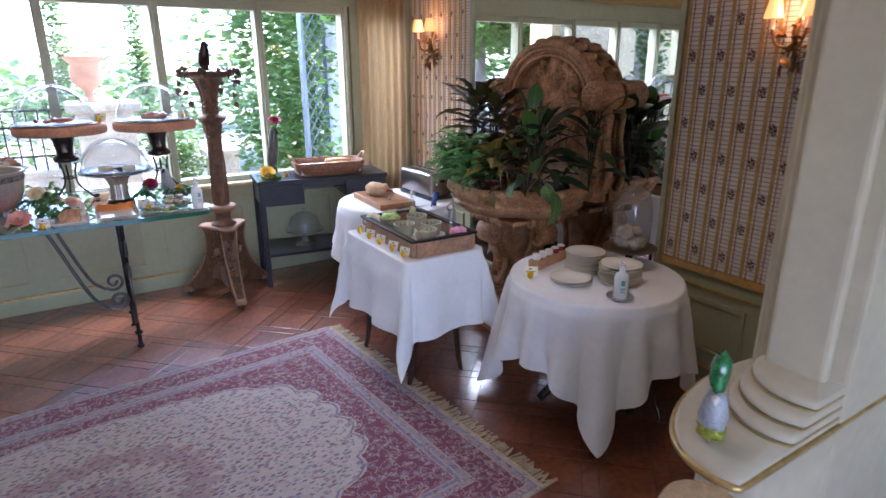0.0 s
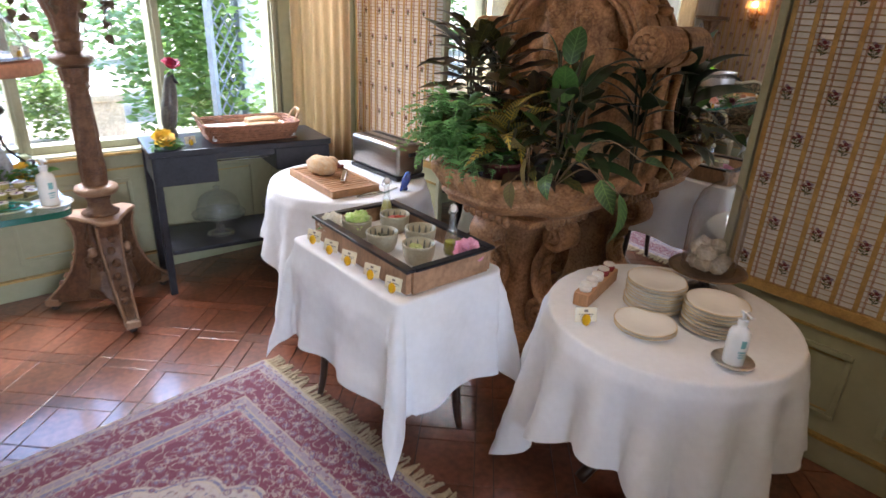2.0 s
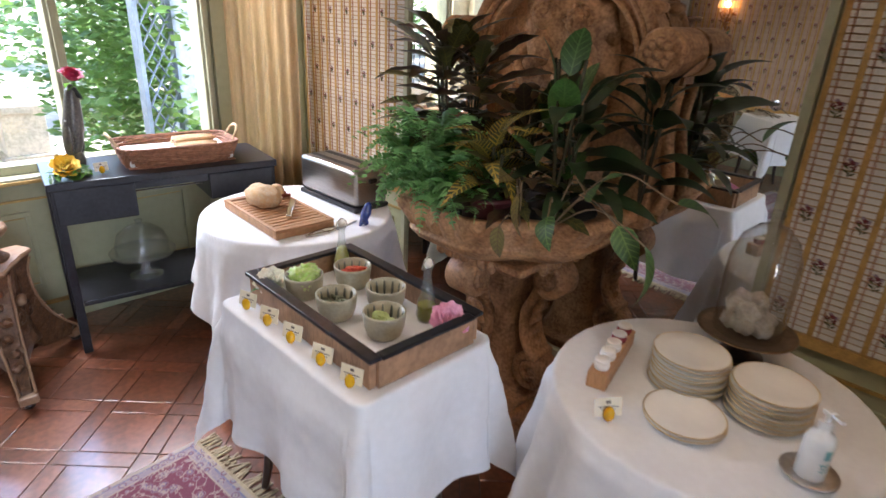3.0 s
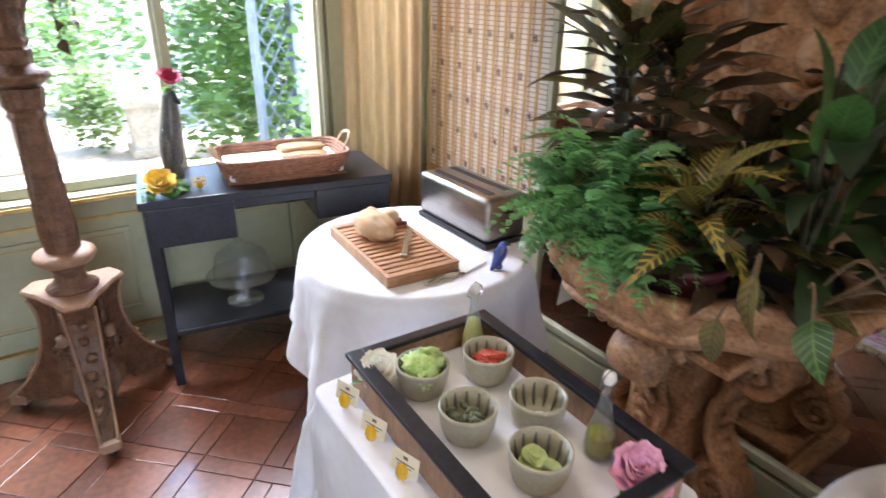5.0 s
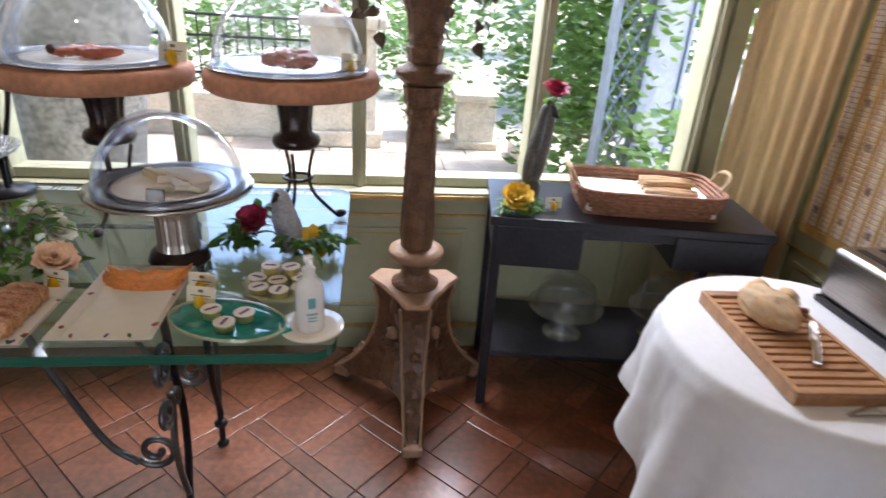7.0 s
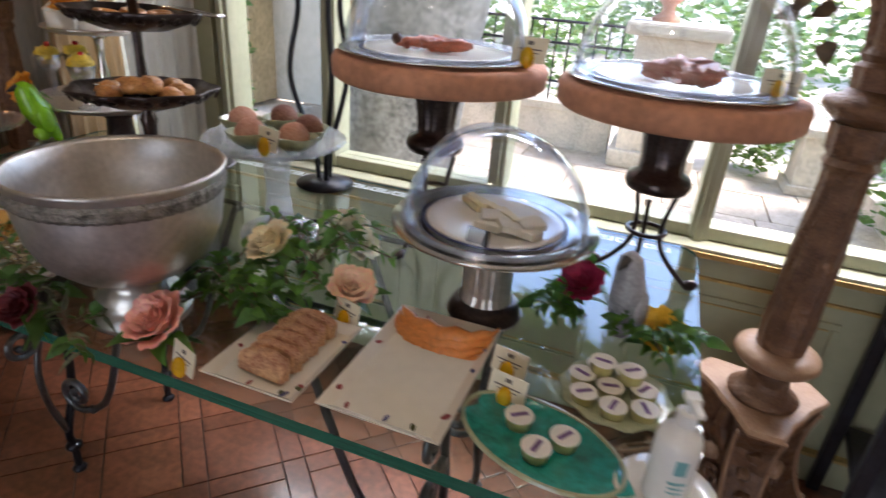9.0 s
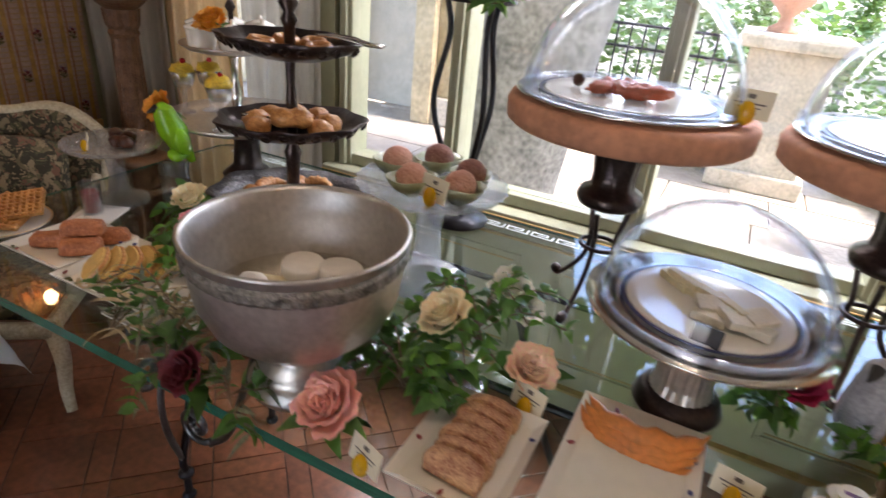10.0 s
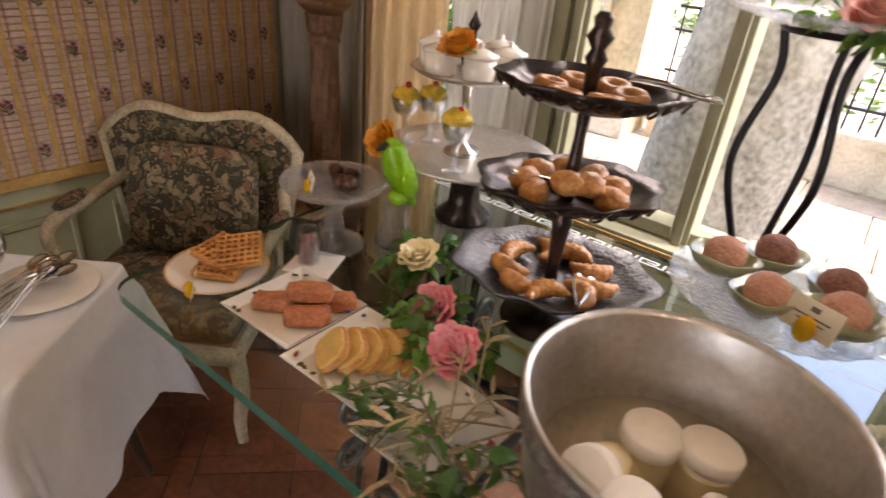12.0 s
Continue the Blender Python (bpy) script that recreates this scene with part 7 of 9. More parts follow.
cs = thing("silver_stand", pose(0.996, 4.18, GT), "short dark and silver pedestal under the cheese dome", "stand")
part("foot", lathe([(0.075, 0), (0.08, 0.01), (0.072, 0.03), (0.062, 0.04)], 32), M_BRONZE, cs, smooth=True)
part("drum", lathe([(0.055, 0.04), (0.05, 0.06), (0.05, 0.13), (0.06, 0.16), (0.10, 0.195)], 48, ripple=lambda a, q, z: 1 + 0.02 * math.cos(24 * a)), M_SILVER, cs, "fluted silver drum")
part("plate", lathe([(0, 0.195), (0.17, 0.195), (0.20, 0.204), (0.204, 0.211), (0.17, 0.204), (0, 0.203)], 48), M_STEEL, cs, smooth=True)
tray_round(pose(0.996, 4.18, GT + 0.204), 0.18, "round tray with a white plate of cheese under a dome")
dome(pose(0.996, 4.18, GT + 0.214), 0.18, 0.18)
rr = random.Random(5)
for k in range(8):
    single("cheese_stick", B(-0.035, -0.008, 0, 0.035, 0.008, 0.014, 0.002), M_CHEESE, pose(0.935 + 0.013 * k, 4.225 - 0.008 * k, GT + 0.215 + 0.010 * (k % 2), 0, 0, -48 + rr.uniform(-12, 12)), "pale yellow cheese stick under the dome", "cheese", "cheese sticks")
for k in range(7):
    bm = B(-0.026, -0.02, 0, 0.026, 0.02, 0.014, 0.003)
    single("cheese_slice", bm, M_BRIE, pose(1.0 + 0.035 * (k % 3), 4.13 + 0.028 * (k // 3), GT + 0.215 + 0.008 * (k % 2), 8, 0, rr.uniform(0, 180)), "white rinded cheese slice under the dome", "cheese", "cheese slices")
single("slate_label", B(-0.022, -0.002, 0, 0.022, 0.002, 0.03, 0.001), M_BLACKWOOD, pose(1.0, 4.05, GT + 0.2145, -15, 0, -12), "small blank dark slate label on the cheese plate", "label")

# ---- back corner: round tray, pots, cocktails ----
st = thing("tray_stand", pose(-0.41, 4.57, GT), "large round silver tray on a low dark foot", "tray")
part("foot", lathe([(0.075, 0), (0.08, 0.012), (0.045, 0.045), (0.038, 0.13), (0.10, 0.182)], 32), M_BRONZE, st, smooth=True)
part("tray", lathe([(0, 0.182), (0.20, 0.182), (0.228, 0.195), (0.232, 0.203), (0.20, 0.193), (0, 0.191)], 56), M_SILVER, st, smooth=True)
TZ = GT + 0.191
cake = thing("cake_stand", pose(-0.43, 4.56, TZ), "silver footed stand carrying white lidded pots", "cake stand")
part("stem", lathe([(0.05, 0), (0.045, 0.012), (0.012, 0.03), (0.018, 0.08), (0.010, 0.12), (0.014, 0.18), (0.04, 0.205)], 20), M_STEEL, cake, smooth=True)
part("plate", lathe([(0, 0.205), (0.13, 0.207), (0.15, 0.22), (0.148, 0.224), (0.12, 0.213), (0, 0.212)], 44), M_SILVER, cake, smooth=True)
part("finial", lathe([(0.008, 0.212), (0.008, 0.31), (0.016, 0.325), (0.006, 0.345), (0, 0.36)], 12), M_BRONZE, cake, smooth=True)
for k in range(6):
    a = k * 1.047 + 0.3
    t = thing("lidded_pot", pose(-0.43 + 0.097 * math.cos(a), 4.56 + 0.097 * math.sin(a), TZ + 0.213), "small white porcelain pot with a lid", "pot", "white lidded pots")
    part("pot", lathe([(0, 0), (0.034, 0), (0.039, 0.01), (0.042, 0.055), (0, 0.055)], 24), M_CHINA, t, smooth=True)
    part("lid", lathe([(0.045, 0.055), (0.044, 0.062), (0.02, 0.072), (0.006, 0.076), (0.008, 0.084), (0, 0.09)], 24), M_CHINA, t, "white domed lid", True)
rose((-0.39, 4.45, TZ + 0.285), "orange", 0.036, (25, 0), 2, "yellow and coral rose on the lidded pots")
for x, y in ((-0.575, 4.49), (-0.54, 4.56), (-0.35, 4.42)):
    t = thing("cocktail_glass", pose(x, y, TZ + 0.004), "footed glass of yellow fruit with a cherry", "glass", "fruit glasses")
    part("glass", lathe([(0.03, 0), (0.028, 0.004), (0.006, 0.01), (0.008, 0.07), (0.03, 0.085), (0.04, 0.125), (0.039, 0.126), (0.028, 0.088), (0, 0.08)], 24), M_PLAINGLASS, t, smooth=True)
    part("fruit", blob(0.036, 0.036, 0.03, 0.3, 6, 3, x), mat("yellow_fruit", (0.72, 0.50, 0.05), 0.4, vary=0.3, scale=40), t, "diced yellow fruit", True, pose(0, 0, 0.092))
    part("cherry", blob(0.009, 0.009, 0.009, 0.02, 2, 2), mat("red_cherry", (0.45, 0.02, 0.02), 0.2, vary=0.1), t, "red cherry", True, pose(0.006, 0, 0.146))
rose((-0.535, 4.37, GT + 0.235), "orange", 0.034, (60, -15), 2, "orange rose beside the silver tray")

# ---- tall iron flower stand by the window ----
fs_ = thing("flower_stand", pose(0.30, 4.685, GT), "tall black iron stand with a glass dish of ivy and roses", "stand")
for k in range(3):
    part("leg", tube(smooth_path([(0.02, 0, 0.02), (0.03, 0, 0.12), (0.10, 0, 0.33), (0.07, 0, 0.52), (0.085, 0, 0.61)], 8), 0.0085, 8), M_IRON, fs_, smooth=True, m=pose(0, 0, 0, 0, 0, 75 + 120 * k))
part("base", lathe([(0, 0), (0.085, 0), (0.09, 0.008), (0.03, 0.022), (0, 0.024)], 24), M_IRON, fs_, smooth=True)
part("ring", tube([(0.088 * math.cos(2 * math.pi * i / 32), 0.088 * math.sin(2 * math.pi * i / 32), 0.61) for i in range(33)], 0.007, 6), M_IRON, fs_)
part("dish", lathe([(0, 0.618), (0.12, 0.618), (0.19, 0.635), (0.195, 0.645), (0.12, 0.628), (0, 0.626)], 48, ripple=lambda a, q, z: 1 + 0.015 * math.cos(24 * a)), M_CRYSTAL, fs_, "ribbed glass dish", True)
rose((0.36, 4.62, GT + 0.645), "peach", 0.045, (30, 0), 6, "dusky pink rose hanging from the iron stand")
spray((0.32, 4.64, GT + 0.63), 9, 0.17, ROSE_LEAF, "green ivy sprays on the iron flower stand", 61, (-0.05, 0.05))

# ---- roses and greenery on the glass table ----
rose((0.593, 4.012, 1.03), "cream", 0.037, (20, -20), 6)
rose((0.62, 4.27, 0.965), "white", 0.038, (15, 20), 6)
rose((0.665, 4.25, 0.95), "white", 0.030, (15, 40), 2)
rose((0.745, 4.055, 0.955), "pink", 0.035, (25, 25), 6)
rose((0.505, 3.80, 0.945), "peach", 0.042, (35, -10), 4)
rose((1.345, 4.235, 0.925), "yellow", 0.038, (30, 20), 6)
rose((1.18, 4.25, 0.985), "magenta", 0.034, (30, -20), 4)
rose((-0.13, 4.10, 0.955), "rose_pink", 0.035, (40, 0), 5)
rose((-0.02, 4.02, 0.955), "rose_pink", 0.036, (40, 10), 5)
rose((-0.27, 4.215, 0.965), "cream", 0.033, (25, 0), 5)
rose((0.24, 3.74, 0.935), "ruby", 0.030, (50, 0), 4)
rose((2.045, 4.70, CH + 0.045), "yellow", 0.045, (40, 0), 5, "yellow rose lying on the black console")
spray((0.60, 4.13, GT), 15, 0.20, ROSE_LEAF + OLIVE_LEAF[1:], "leafy green sprays under the roses", 62, (0.03, 0.16))
spray((0.56, 3.95, GT), 12, 0.14, ROSE_LEAF, "leafy green sprays under the roses", 63, (0.02, 0.10))
spray((0.10, 3.86, GT + 0.012), 5, 0.18, OLIVE_LEAF + ROSE_LEAF[:1], "grey olive twigs spread over a plate", 64, (0.02, 0.09), "olive_twigs")
spray((0.20, 3.75, GT), 6, 0.13, OLIVE_LEAF + ROSE_LEAF[:1], "olive twigs trailing over the table edge", 65, (0.0, 0.05), "olive_twigs")
spray((-0.08, 4.08, GT), 10, 0.13, ROSE_LEAF, "leafy green sprays by the pink roses", 66, (0.01, 0.08))
spray((-0.30, 4.28, GT), 9, 0.12, ROSE_LEAF, "leafy green sprays by the parrot", 67, (0.01, 0.07))
spray((1.33, 4.22, GT), 8, 0.11, ROSE_LEAF, "leafy green sprays by the yellow rose", 68, (0.01, 0.06))
spray((1.18, 4.26, GT), 6, 0.10, ROSE_LEAF, "leafy green sprays by the magenta rose", 69, (0.01, 0.10))
spray((2.06, 4.73, CH), 7, 0.12, ROSE_LEAF, "leafy green sprays on the black console", 70, (0.0, 0.04))


def dry_twigs(at, n, reach, label, seed):
    """Bare straw-coloured stalks with a few narrow dry leaves."""
    rr_ = random.Random(seed)
    t = thing("dry_twigs", pose(*at), label, "twigs", "table greenery")
    for k in range(n):
        a = rr_.uniform(0, 6.28)
        L = reach * rr_.uniform(0.6, 1.0)
        off = Vector((rr_.uniform(-0.06, 0.06), rr_.uniform(-0.05, 0.05), 0))
        pts = smooth_path([off + Vector((0, 0, 0.006)), off + Vector((L * 0.5 * math.cos(a), L * 0.5 * math.sin(a), rr_.uniform(0.02, 0.06))), off + Vector((L * math.cos(a), L * math.sin(a), rr_.uniform(0.01, 0.07)))], 4)
        part("stalk", tube(pts, 0.0022, 5), M_STRAW, t)
        for p in pts[4:]:
            part("leaf", DRY_LEAF, None, t, m=pose(p.x, p.y, p.z, 0, 0, math.degrees(a) + rr_.uniform(-60, 60)) @ pose(0, 0, 0, rr_.uniform(-60, 60), rr_.uniform(-30, 30), 0) @ Matrix.Diagonal((rr_.uniform(0.6, 1.1),) * 3 + (1,)))
    return t


M_STRAW = mat("dry_straw", (0.46, 0.36, 0.20), 0.75, vary=0.3, scale=30, object_vary=0.3)
DRY_LEAF = leaf_mesh("leaf", 0.06, 0.011, M_STRAW, 0.3, 0.3, 4)
dry_twigs((0.12, 3.93, GT + 0.02), 8, 0.17, "dry straw coloured twigs lying over the plates", 71)
dry_twigs((0.05, 3.82, GT + 0.02), 7, 0.15, "dry straw coloured twigs by the silver bowl", 72)
spray((0.02, 3.78, GT), 4, 0.14, OLIVE_LEAF + ROSE_LEAF[:1], "olive twigs trailing along the table edge", 73, (0.0, 0.05), "olive_twigs")
spray((0.34, 3.76, GT), 5, 0.12, OLIVE_LEAF + ROSE_LEAF[:1], "olive twigs trailing along the table edge", 74, (0.0, 0.03), "olive_twigs")

# ---- salad tray ----
TT = TH + 0.002
tray = thing("serving_tray", pose(2.377, 2.985, TT, 0, 0, -1.5), "large wooden tray with a black lip and pale lining", "tray")
TW, TD = 0.183, 0.315
part("bottom", B(-TW + 0.012, -TD + 0.012, 0.002, TW - 0.012, TD - 0.012, 0.02), M_LINEN, tray, "pale cloth lining")
for s in (-1, 1):
    part("side", B(s * TW - 0.011, -TD, 0, s * TW + 0.011, TD, 0.082, 0.003), M_WALNUT, tray)
    part("side", B(-TW + 0.0115, s * TD - 0.011, 0, TW - 0.0115, s * TD + 0.011, 0.081, 0.003), M_WALNUT, tray)
    part("lip", B(s * TW - 0.019, -TD - 0.014, 0.0825, s * TW + 0.019, TD + 0.014, 0.095, 0.004), M_BLACKWOOD, tray, "chipped black lip")
    part("lip", B(-TW + 0.0195, s * TD - 0.018, 0.0822, TW - 0.0195, s * TD + 0.014, 0.0945, 0.004), M_BLACKWOOD, tray, "chipped black lip")

BOWL = mesh_of("bowl", lathe([(0, 0), (0.043, 0), (0.049, 0.006), (0.057, 0.030), (0.062, 0.070), (0.0615, 0.076), (0.0565, 0.076), (0.052, 0.034), (0.042, 0.012), (0, 0.010)], 36), M_STONEWARE, True)
STREAK = mesh_of("glaze_streak", tube([(0.0435, 0, 0.014), (0.0515, 0, 0.034), (0.0535, 0, 0.050), (0.0553, 0, 0.068)], 0.0035, 6, taper=lambda k: 0.6 + 0.8 * math.sin(math.pi * k)), mat("slate_green_streak", (0.20, 0.22, 0.19), 0.3, vary=0.3), True)


def salad_bowl(x, y, what, label):
    t = thing("stoneware_bowl", pose(x, y, TT + 0.0205), "grey-green stoneware bowl of " + label, "bowl", "salad bowls")
    part("bowl", BOWL, None, t)
    for k in range(13):
        part("glaze_streak", STREAK, None, t, "slate green glaze streak", m=pose(0, 0, 0, 0, 0, 360 * k / 13))
    rr = random.Random(int(x * 1000))
    for k in range({"lettuce": 17, "tomato": 14, "olives": 30, "egg": 1, "cucumber": 12}[what]):
        a, d = rr.random() * 6.28, 0.036 * math.sqrt(rr.random())
        z = 0.022 + 0.012 * rr.random()
        if what == "lettuce":
            bm = blob(0.030, 0.022, 0.014, 0.8, 6, 3, k)
            single("lettuce_leaf", bm, M_LETTUCE, pose(x + d * math.cos(a), y + d * math.sin(a), TT + 0.066 + 0.026 * rr.random(), rr.uniform(-40, 40), rr.uniform(-40, 40), rr.uniform(0, 360)), "crisp green lettuce leaf heaped in a bowl", "lettuce", "lettuce leaves", True)
        elif what == "tomato":
            single("tomato_slice", B(-0.02, -0.009, 0, 0.02, 0.009, 0.010, 0.003), M_TOMATO, pose(x + d * math.cos(a) * 0.8, y + d * math.sin(a) * 0.8, TT + 0.062 + 0.018 * rr.random(), rr.uniform(-20, 20), rr.uniform(-20, 20), rr.uniform(0, 180)), "red tomato wedge in a stoneware bowl", "tomato", "tomato wedges")
        elif what == "olives":
            single("gherkin", blob(0.014, 0.006, 0.006, 0.1, 4, 2, k), M_OLIVE, pose(x + d * math.cos(a), y + d * math.sin(a), TT + 0.056 + 0.010 * rr.random(), 0, rr.uniform(-20, 20), rr.uniform(0, 180)), "small pickled gherkin in a stoneware bowl", "gherkin", "gherkins", True)
        elif what == "egg":
            single("mozzarella_ball", blob(0.018, 0.018, 0.014, 0.05, 3, 2, k), M_LID, pose(x - 0.005, y - 0.015, TT + 0.033), "single white cheese ball in a stoneware bowl", "cheese", smooth=True)
        else:
            single("cucumber_slice", lathe([(0, 0), (0.017, 0), (0.018, 0.003), (0.017, 0.006), (0, 0.006)], 16), mat("cucumber", (0.42, 0.52, 0.20), 0.4, vary=0.2, scale=60) if k == 0 else bpy.data.materials["cucumber"], pose(x + d * math.cos(a) * 0.8, y + d * math.sin(a) * 0.8, TT + 0.058 + 0.020 * rr.random(), rr.uniform(-30, 30), rr.uniform(-30, 30), 0), "green cucumber slice in a stoneware bowl", "cucumber", "cucumber slices")


salad_bowl(2.315, 3.185, "lettuce", "lettuce")
salad_bowl(2.475, 3.145, "tomato", "sliced tomato")
salad_bowl(2.315, 3.01, "olives", "gherkins")
salad_bowl(2.46, 2.955, "egg", "white cheese")
salad_bowl(2.355, 2.835, "cucumber", "cucumber")


def oil_bottle(x, y, label, fill, material):
    t = thing("oil_bottle", pose(x, y, TT + 0.0205), label, "bottle", "oil bottles")
    r_ = 0.027 if fill < 0.08 else 0.027 - 0.3 * (fill - 0.06)
    part("oil", lathe([(0, 0.004), (0.026, 0.004), (0.029, 0.02), (0.027, 0.05), (r_, fill), (0, fill)], 20), material, t, "green-gold oil", True)
    part("glass", lathe([(0, 0), (0.028, 0), (0.0315, 0.02), (0.028, 0.06), (0.018, 0.10), (0.012, 0.13), (0.011, 0.165), (0.014, 0.167), (0.014, 0.175), (0.009, 0.175)], 24, cap=False), M_BOTTLE, t, smooth=True)
    part("stopper", lathe([(0.009, 0.173), (0.014, 0.182), (0.011, 0.197), (0, 0.202)], 16), M_LID, t, "white stopper", True)
    part("clasp", tube([(0.014, 0, 0.165), (0.024, 0, 0.172), (0.018, 0, 0.19), (0, 0, 0.204), (-0.018, 0, 0.19), (-0.024, 0, 0.172), (-0.014, 0, 0.165)], 0.002, 5), M_STEEL, t, "steel clasp")


M_BOTTLE = thin_glass("bottle_glass", (0.90, 0.93, 0.92), 0.75, 0.10, 0.08)
M_DRESSING = mat("cloudy_dressing", (0.50, 0.46, 0.14), 0.3, vary=0.15, sss=0.2)


oil_bottle(2.505, 3.245, "clear glass bottle of cloudy green dressing in the tray", 0.10, M_DRESSING)
oil_bottle(2.505, 2.82, "clear glass bottle half full of olive oil in the tray", 0.052, M_OIL)
rose((2.495, 2.715, TT + 0.06), "lilac", 0.042, (20, -20), 3, "lilac pink rose in the corner of the tray")
rose((2.235, 3.245, TT + 0.065), "white", 0.038, (20, -20), 1, "white flower in the corner of the tray")
for k in range(5):
    name_card((2.150, 3.25 - 0.128 * k - (0.02 if k > 2 else 0), TT), -72, 1.0)

# ---- bread table ----
board = thing("bread_board", pose(2.655, 3.94, TT, 0, 0, -3), "slatted beech bread board with crumb tray", "board")
part("frame", B(-0.135, -0.25, 0.0, 0.135, 0.25, 0.03, 0.004), M_BEECH, board)
for s in (-1, 1):
    part("edge", B(s * 0.128 - 0.0075, -0.25, 0.0302, s * 0.128 + 0.0075, 0.25, 0.04, 0.002), M_BEECH, board)
part("end", B(-0.12, 0.22, 0.0302, 0.12, 0.25, 0.0405, 0.002), M_WALNUT, board)
part("end", B(-0.12, -0.25, 0.0302, 0.12, -0.225, 0.0395, 0.002), M_BEECH, board)
for i in range(13):
    part("slat", B(-0.118, -0.215 + i * 0.033, 0.0305, 0.118, -0.195 + i * 0.033, 0.038, 0.002), M_BEECH, board)
single("loaf", blob(0.062, 0.10, 0.052, 0.16, 3, 4, 2, 0.25), M_CRUST, pose(2.635, 4.02, TT + 0.038, 0, 0, 10), "round crusty loaf on the bread board", "bread", smooth=True)
for k, (x, y) in enumerate(((2.69, 4.15), (2.74, 4.09))):
    single("bread_roll", blob(0.036, 0.036, 0.034, 0.2, 3, 3, k + 5, 0.2), M_CRUST, pose(x, y, TT + 0.038), "small round bread roll on the board", "bread", "bread rolls", True)
for k in range(2):
    single("bread_stick", tube([(-0.09, 0, 0.012), (0, 0.004, 0.014), (0.09, 0, 0.012)], 0.012, 8, taper=lambda q: 0.7 + 0.3 * math.sin(math.pi * q)), mat("dark_sausage", (0.30, 0.07, 0.035), 0.5, vary=0.3, scale=30) if k == 0 else bpy.data.materials["dark_sausage"], pose(2.70, 4.10 - 0.04 * k, TT + 0.038, 0, 0, -4), "reddish brown stick behind the loaf", "bread", "brown sticks", True)
knife = thing("bread_knife", pose(2.70, 3.90, TT + 0.041, 0, 0, 55), "steel bread knife with a pale handle on the board", "knife")
part("blade", B(-0.01, -0.013, 0, 0.13, 0.013, 0.003, 0.001), M_STEEL, knife)
part("handle", B(-0.13, -0.012, 0, -0.01, 0.012, 0.016, 0.005), M_STEEL, knife)
tongs(pose(2.62, 3.655, TT + 0.004, 0, 0, 5), "wooden bread tongs beside the board")
M_TOASTER = mat("brushed_toaster_steel", (0.40, 0.37, 0.34), 0.30, 1.0, vary=0.15, scale=8, stretch=(30, 1, 30), bump=0.05)
toaster = thing("toaster", pose(3.045, 3.99, TT, 0, 0, 1), "long brushed steel toaster with a black base", "toaster")
part("base", B(-0.10, -0.225, 0, 0.10, 0.225, 0.022, 0.008), M_BLACKPLASTIC, toaster)
part("body", B(-0.095, -0.22, 0.0225, 0.095, 0.22, 0.195, 0.022), M_TOASTER, toaster, smooth=True)
for s in (-1, 1):
    part("slot", B(s * 0.04 - 0.014, -0.18, 0.1945, s * 0.04 + 0.014, 0.18, 0.1975), M_BLACKPLASTIC, toaster, "black slot")
part("lever", B(-0.02, -0.236, 0.13, 0.02, -0.2205, 0.15, 0.004), M_BLACKPLASTIC, toaster)
single("napkin", B(-0.09, -0.03, 0, 0.09, 0.03, 0.006, 0.002), M_NAPKIN, pose(2.80, 3.69, TT, 0, 0, 15), "folded white napkin on the bread table", "napkin")

parrot(pose(2.90, 3.62, TT, 0, 0, 60) @ Matrix.Diagonal((1.35, 1.25, 1, 1)), mat("cobalt_glaze", (0.02, 0.05, 0.26), 0.2, vary=0.5, scale=22, tint=(0.02, 0.025, 0.10), coat=0.4), "small cobalt blue ceramic bird on the bread table", 0.105)

# ---- plate table ----
def plate_mesh():
    return (mesh_of("plate", lathe([(0, 0.001), (0.065, 0), (0.072, 0.004), (0.112, 0.012), (0.115, 0.0145), (0.112, 0.0155), (0.07, 0.008), (0, 0.006)], 44), M_CHINA, True),
            mesh_of("gilt_rim", lathe([(0.1125, 0.0154), (0.1155, 0.0147), (0.1155, 0.0157), (0.1125, 0.0162)], 44, cap=False), M_GOLDRIM, True))


PL, PLR = plate_mesh()
for _me in (PL, PLR):
    _me.transform(Matrix.Diagonal((0.88, 0.88, 1, 1)))


def plate(x, y, z):
    t = thing("dinner_plate", pose(x, y, z), "white china plate with a gilt rim", "plate", "stacked plates")
    part("plate", PL, None, t)
    part("gilt_rim", PLR, None, t, "gilt rim")


T1T = T1 + 0.002
for k in range(9):
    plate(2.91 + 0.003 * math.sin(k * 2), 2.18 + 0.003 * math.cos(k * 3), T1T + 0.0118 * k)
for k in range(8):
    plate(2.935 + 0.003 * math.sin(k * 2), 1.975 + 0.003 * math.cos(k * 3), T1T + 0.0118 * k)
for k in range(2):
    plate(2.745, 2.11 + 0.002 * k, T1T + 0.0118 * k)
saucer(pose(2.775, 1.83, T1T), 0.062, M_SILVER, "small silver saucer under the soap dispenser")
soap(pose(2.775, 1.83, T1T + 0.006, 0, 0, -35), "white soap dispenser with a blue emblem on a silver saucer")
jr = thing("jam_rack", pose(2.84, 2.375, T1T, 0, 0, 14), "narrow wooden rack holding small jam pots", "rack")
part("rack", B(-0.15, -0.028, 0, 0.15, 0.028, 0.05, 0.004), M_BEECH, jr)
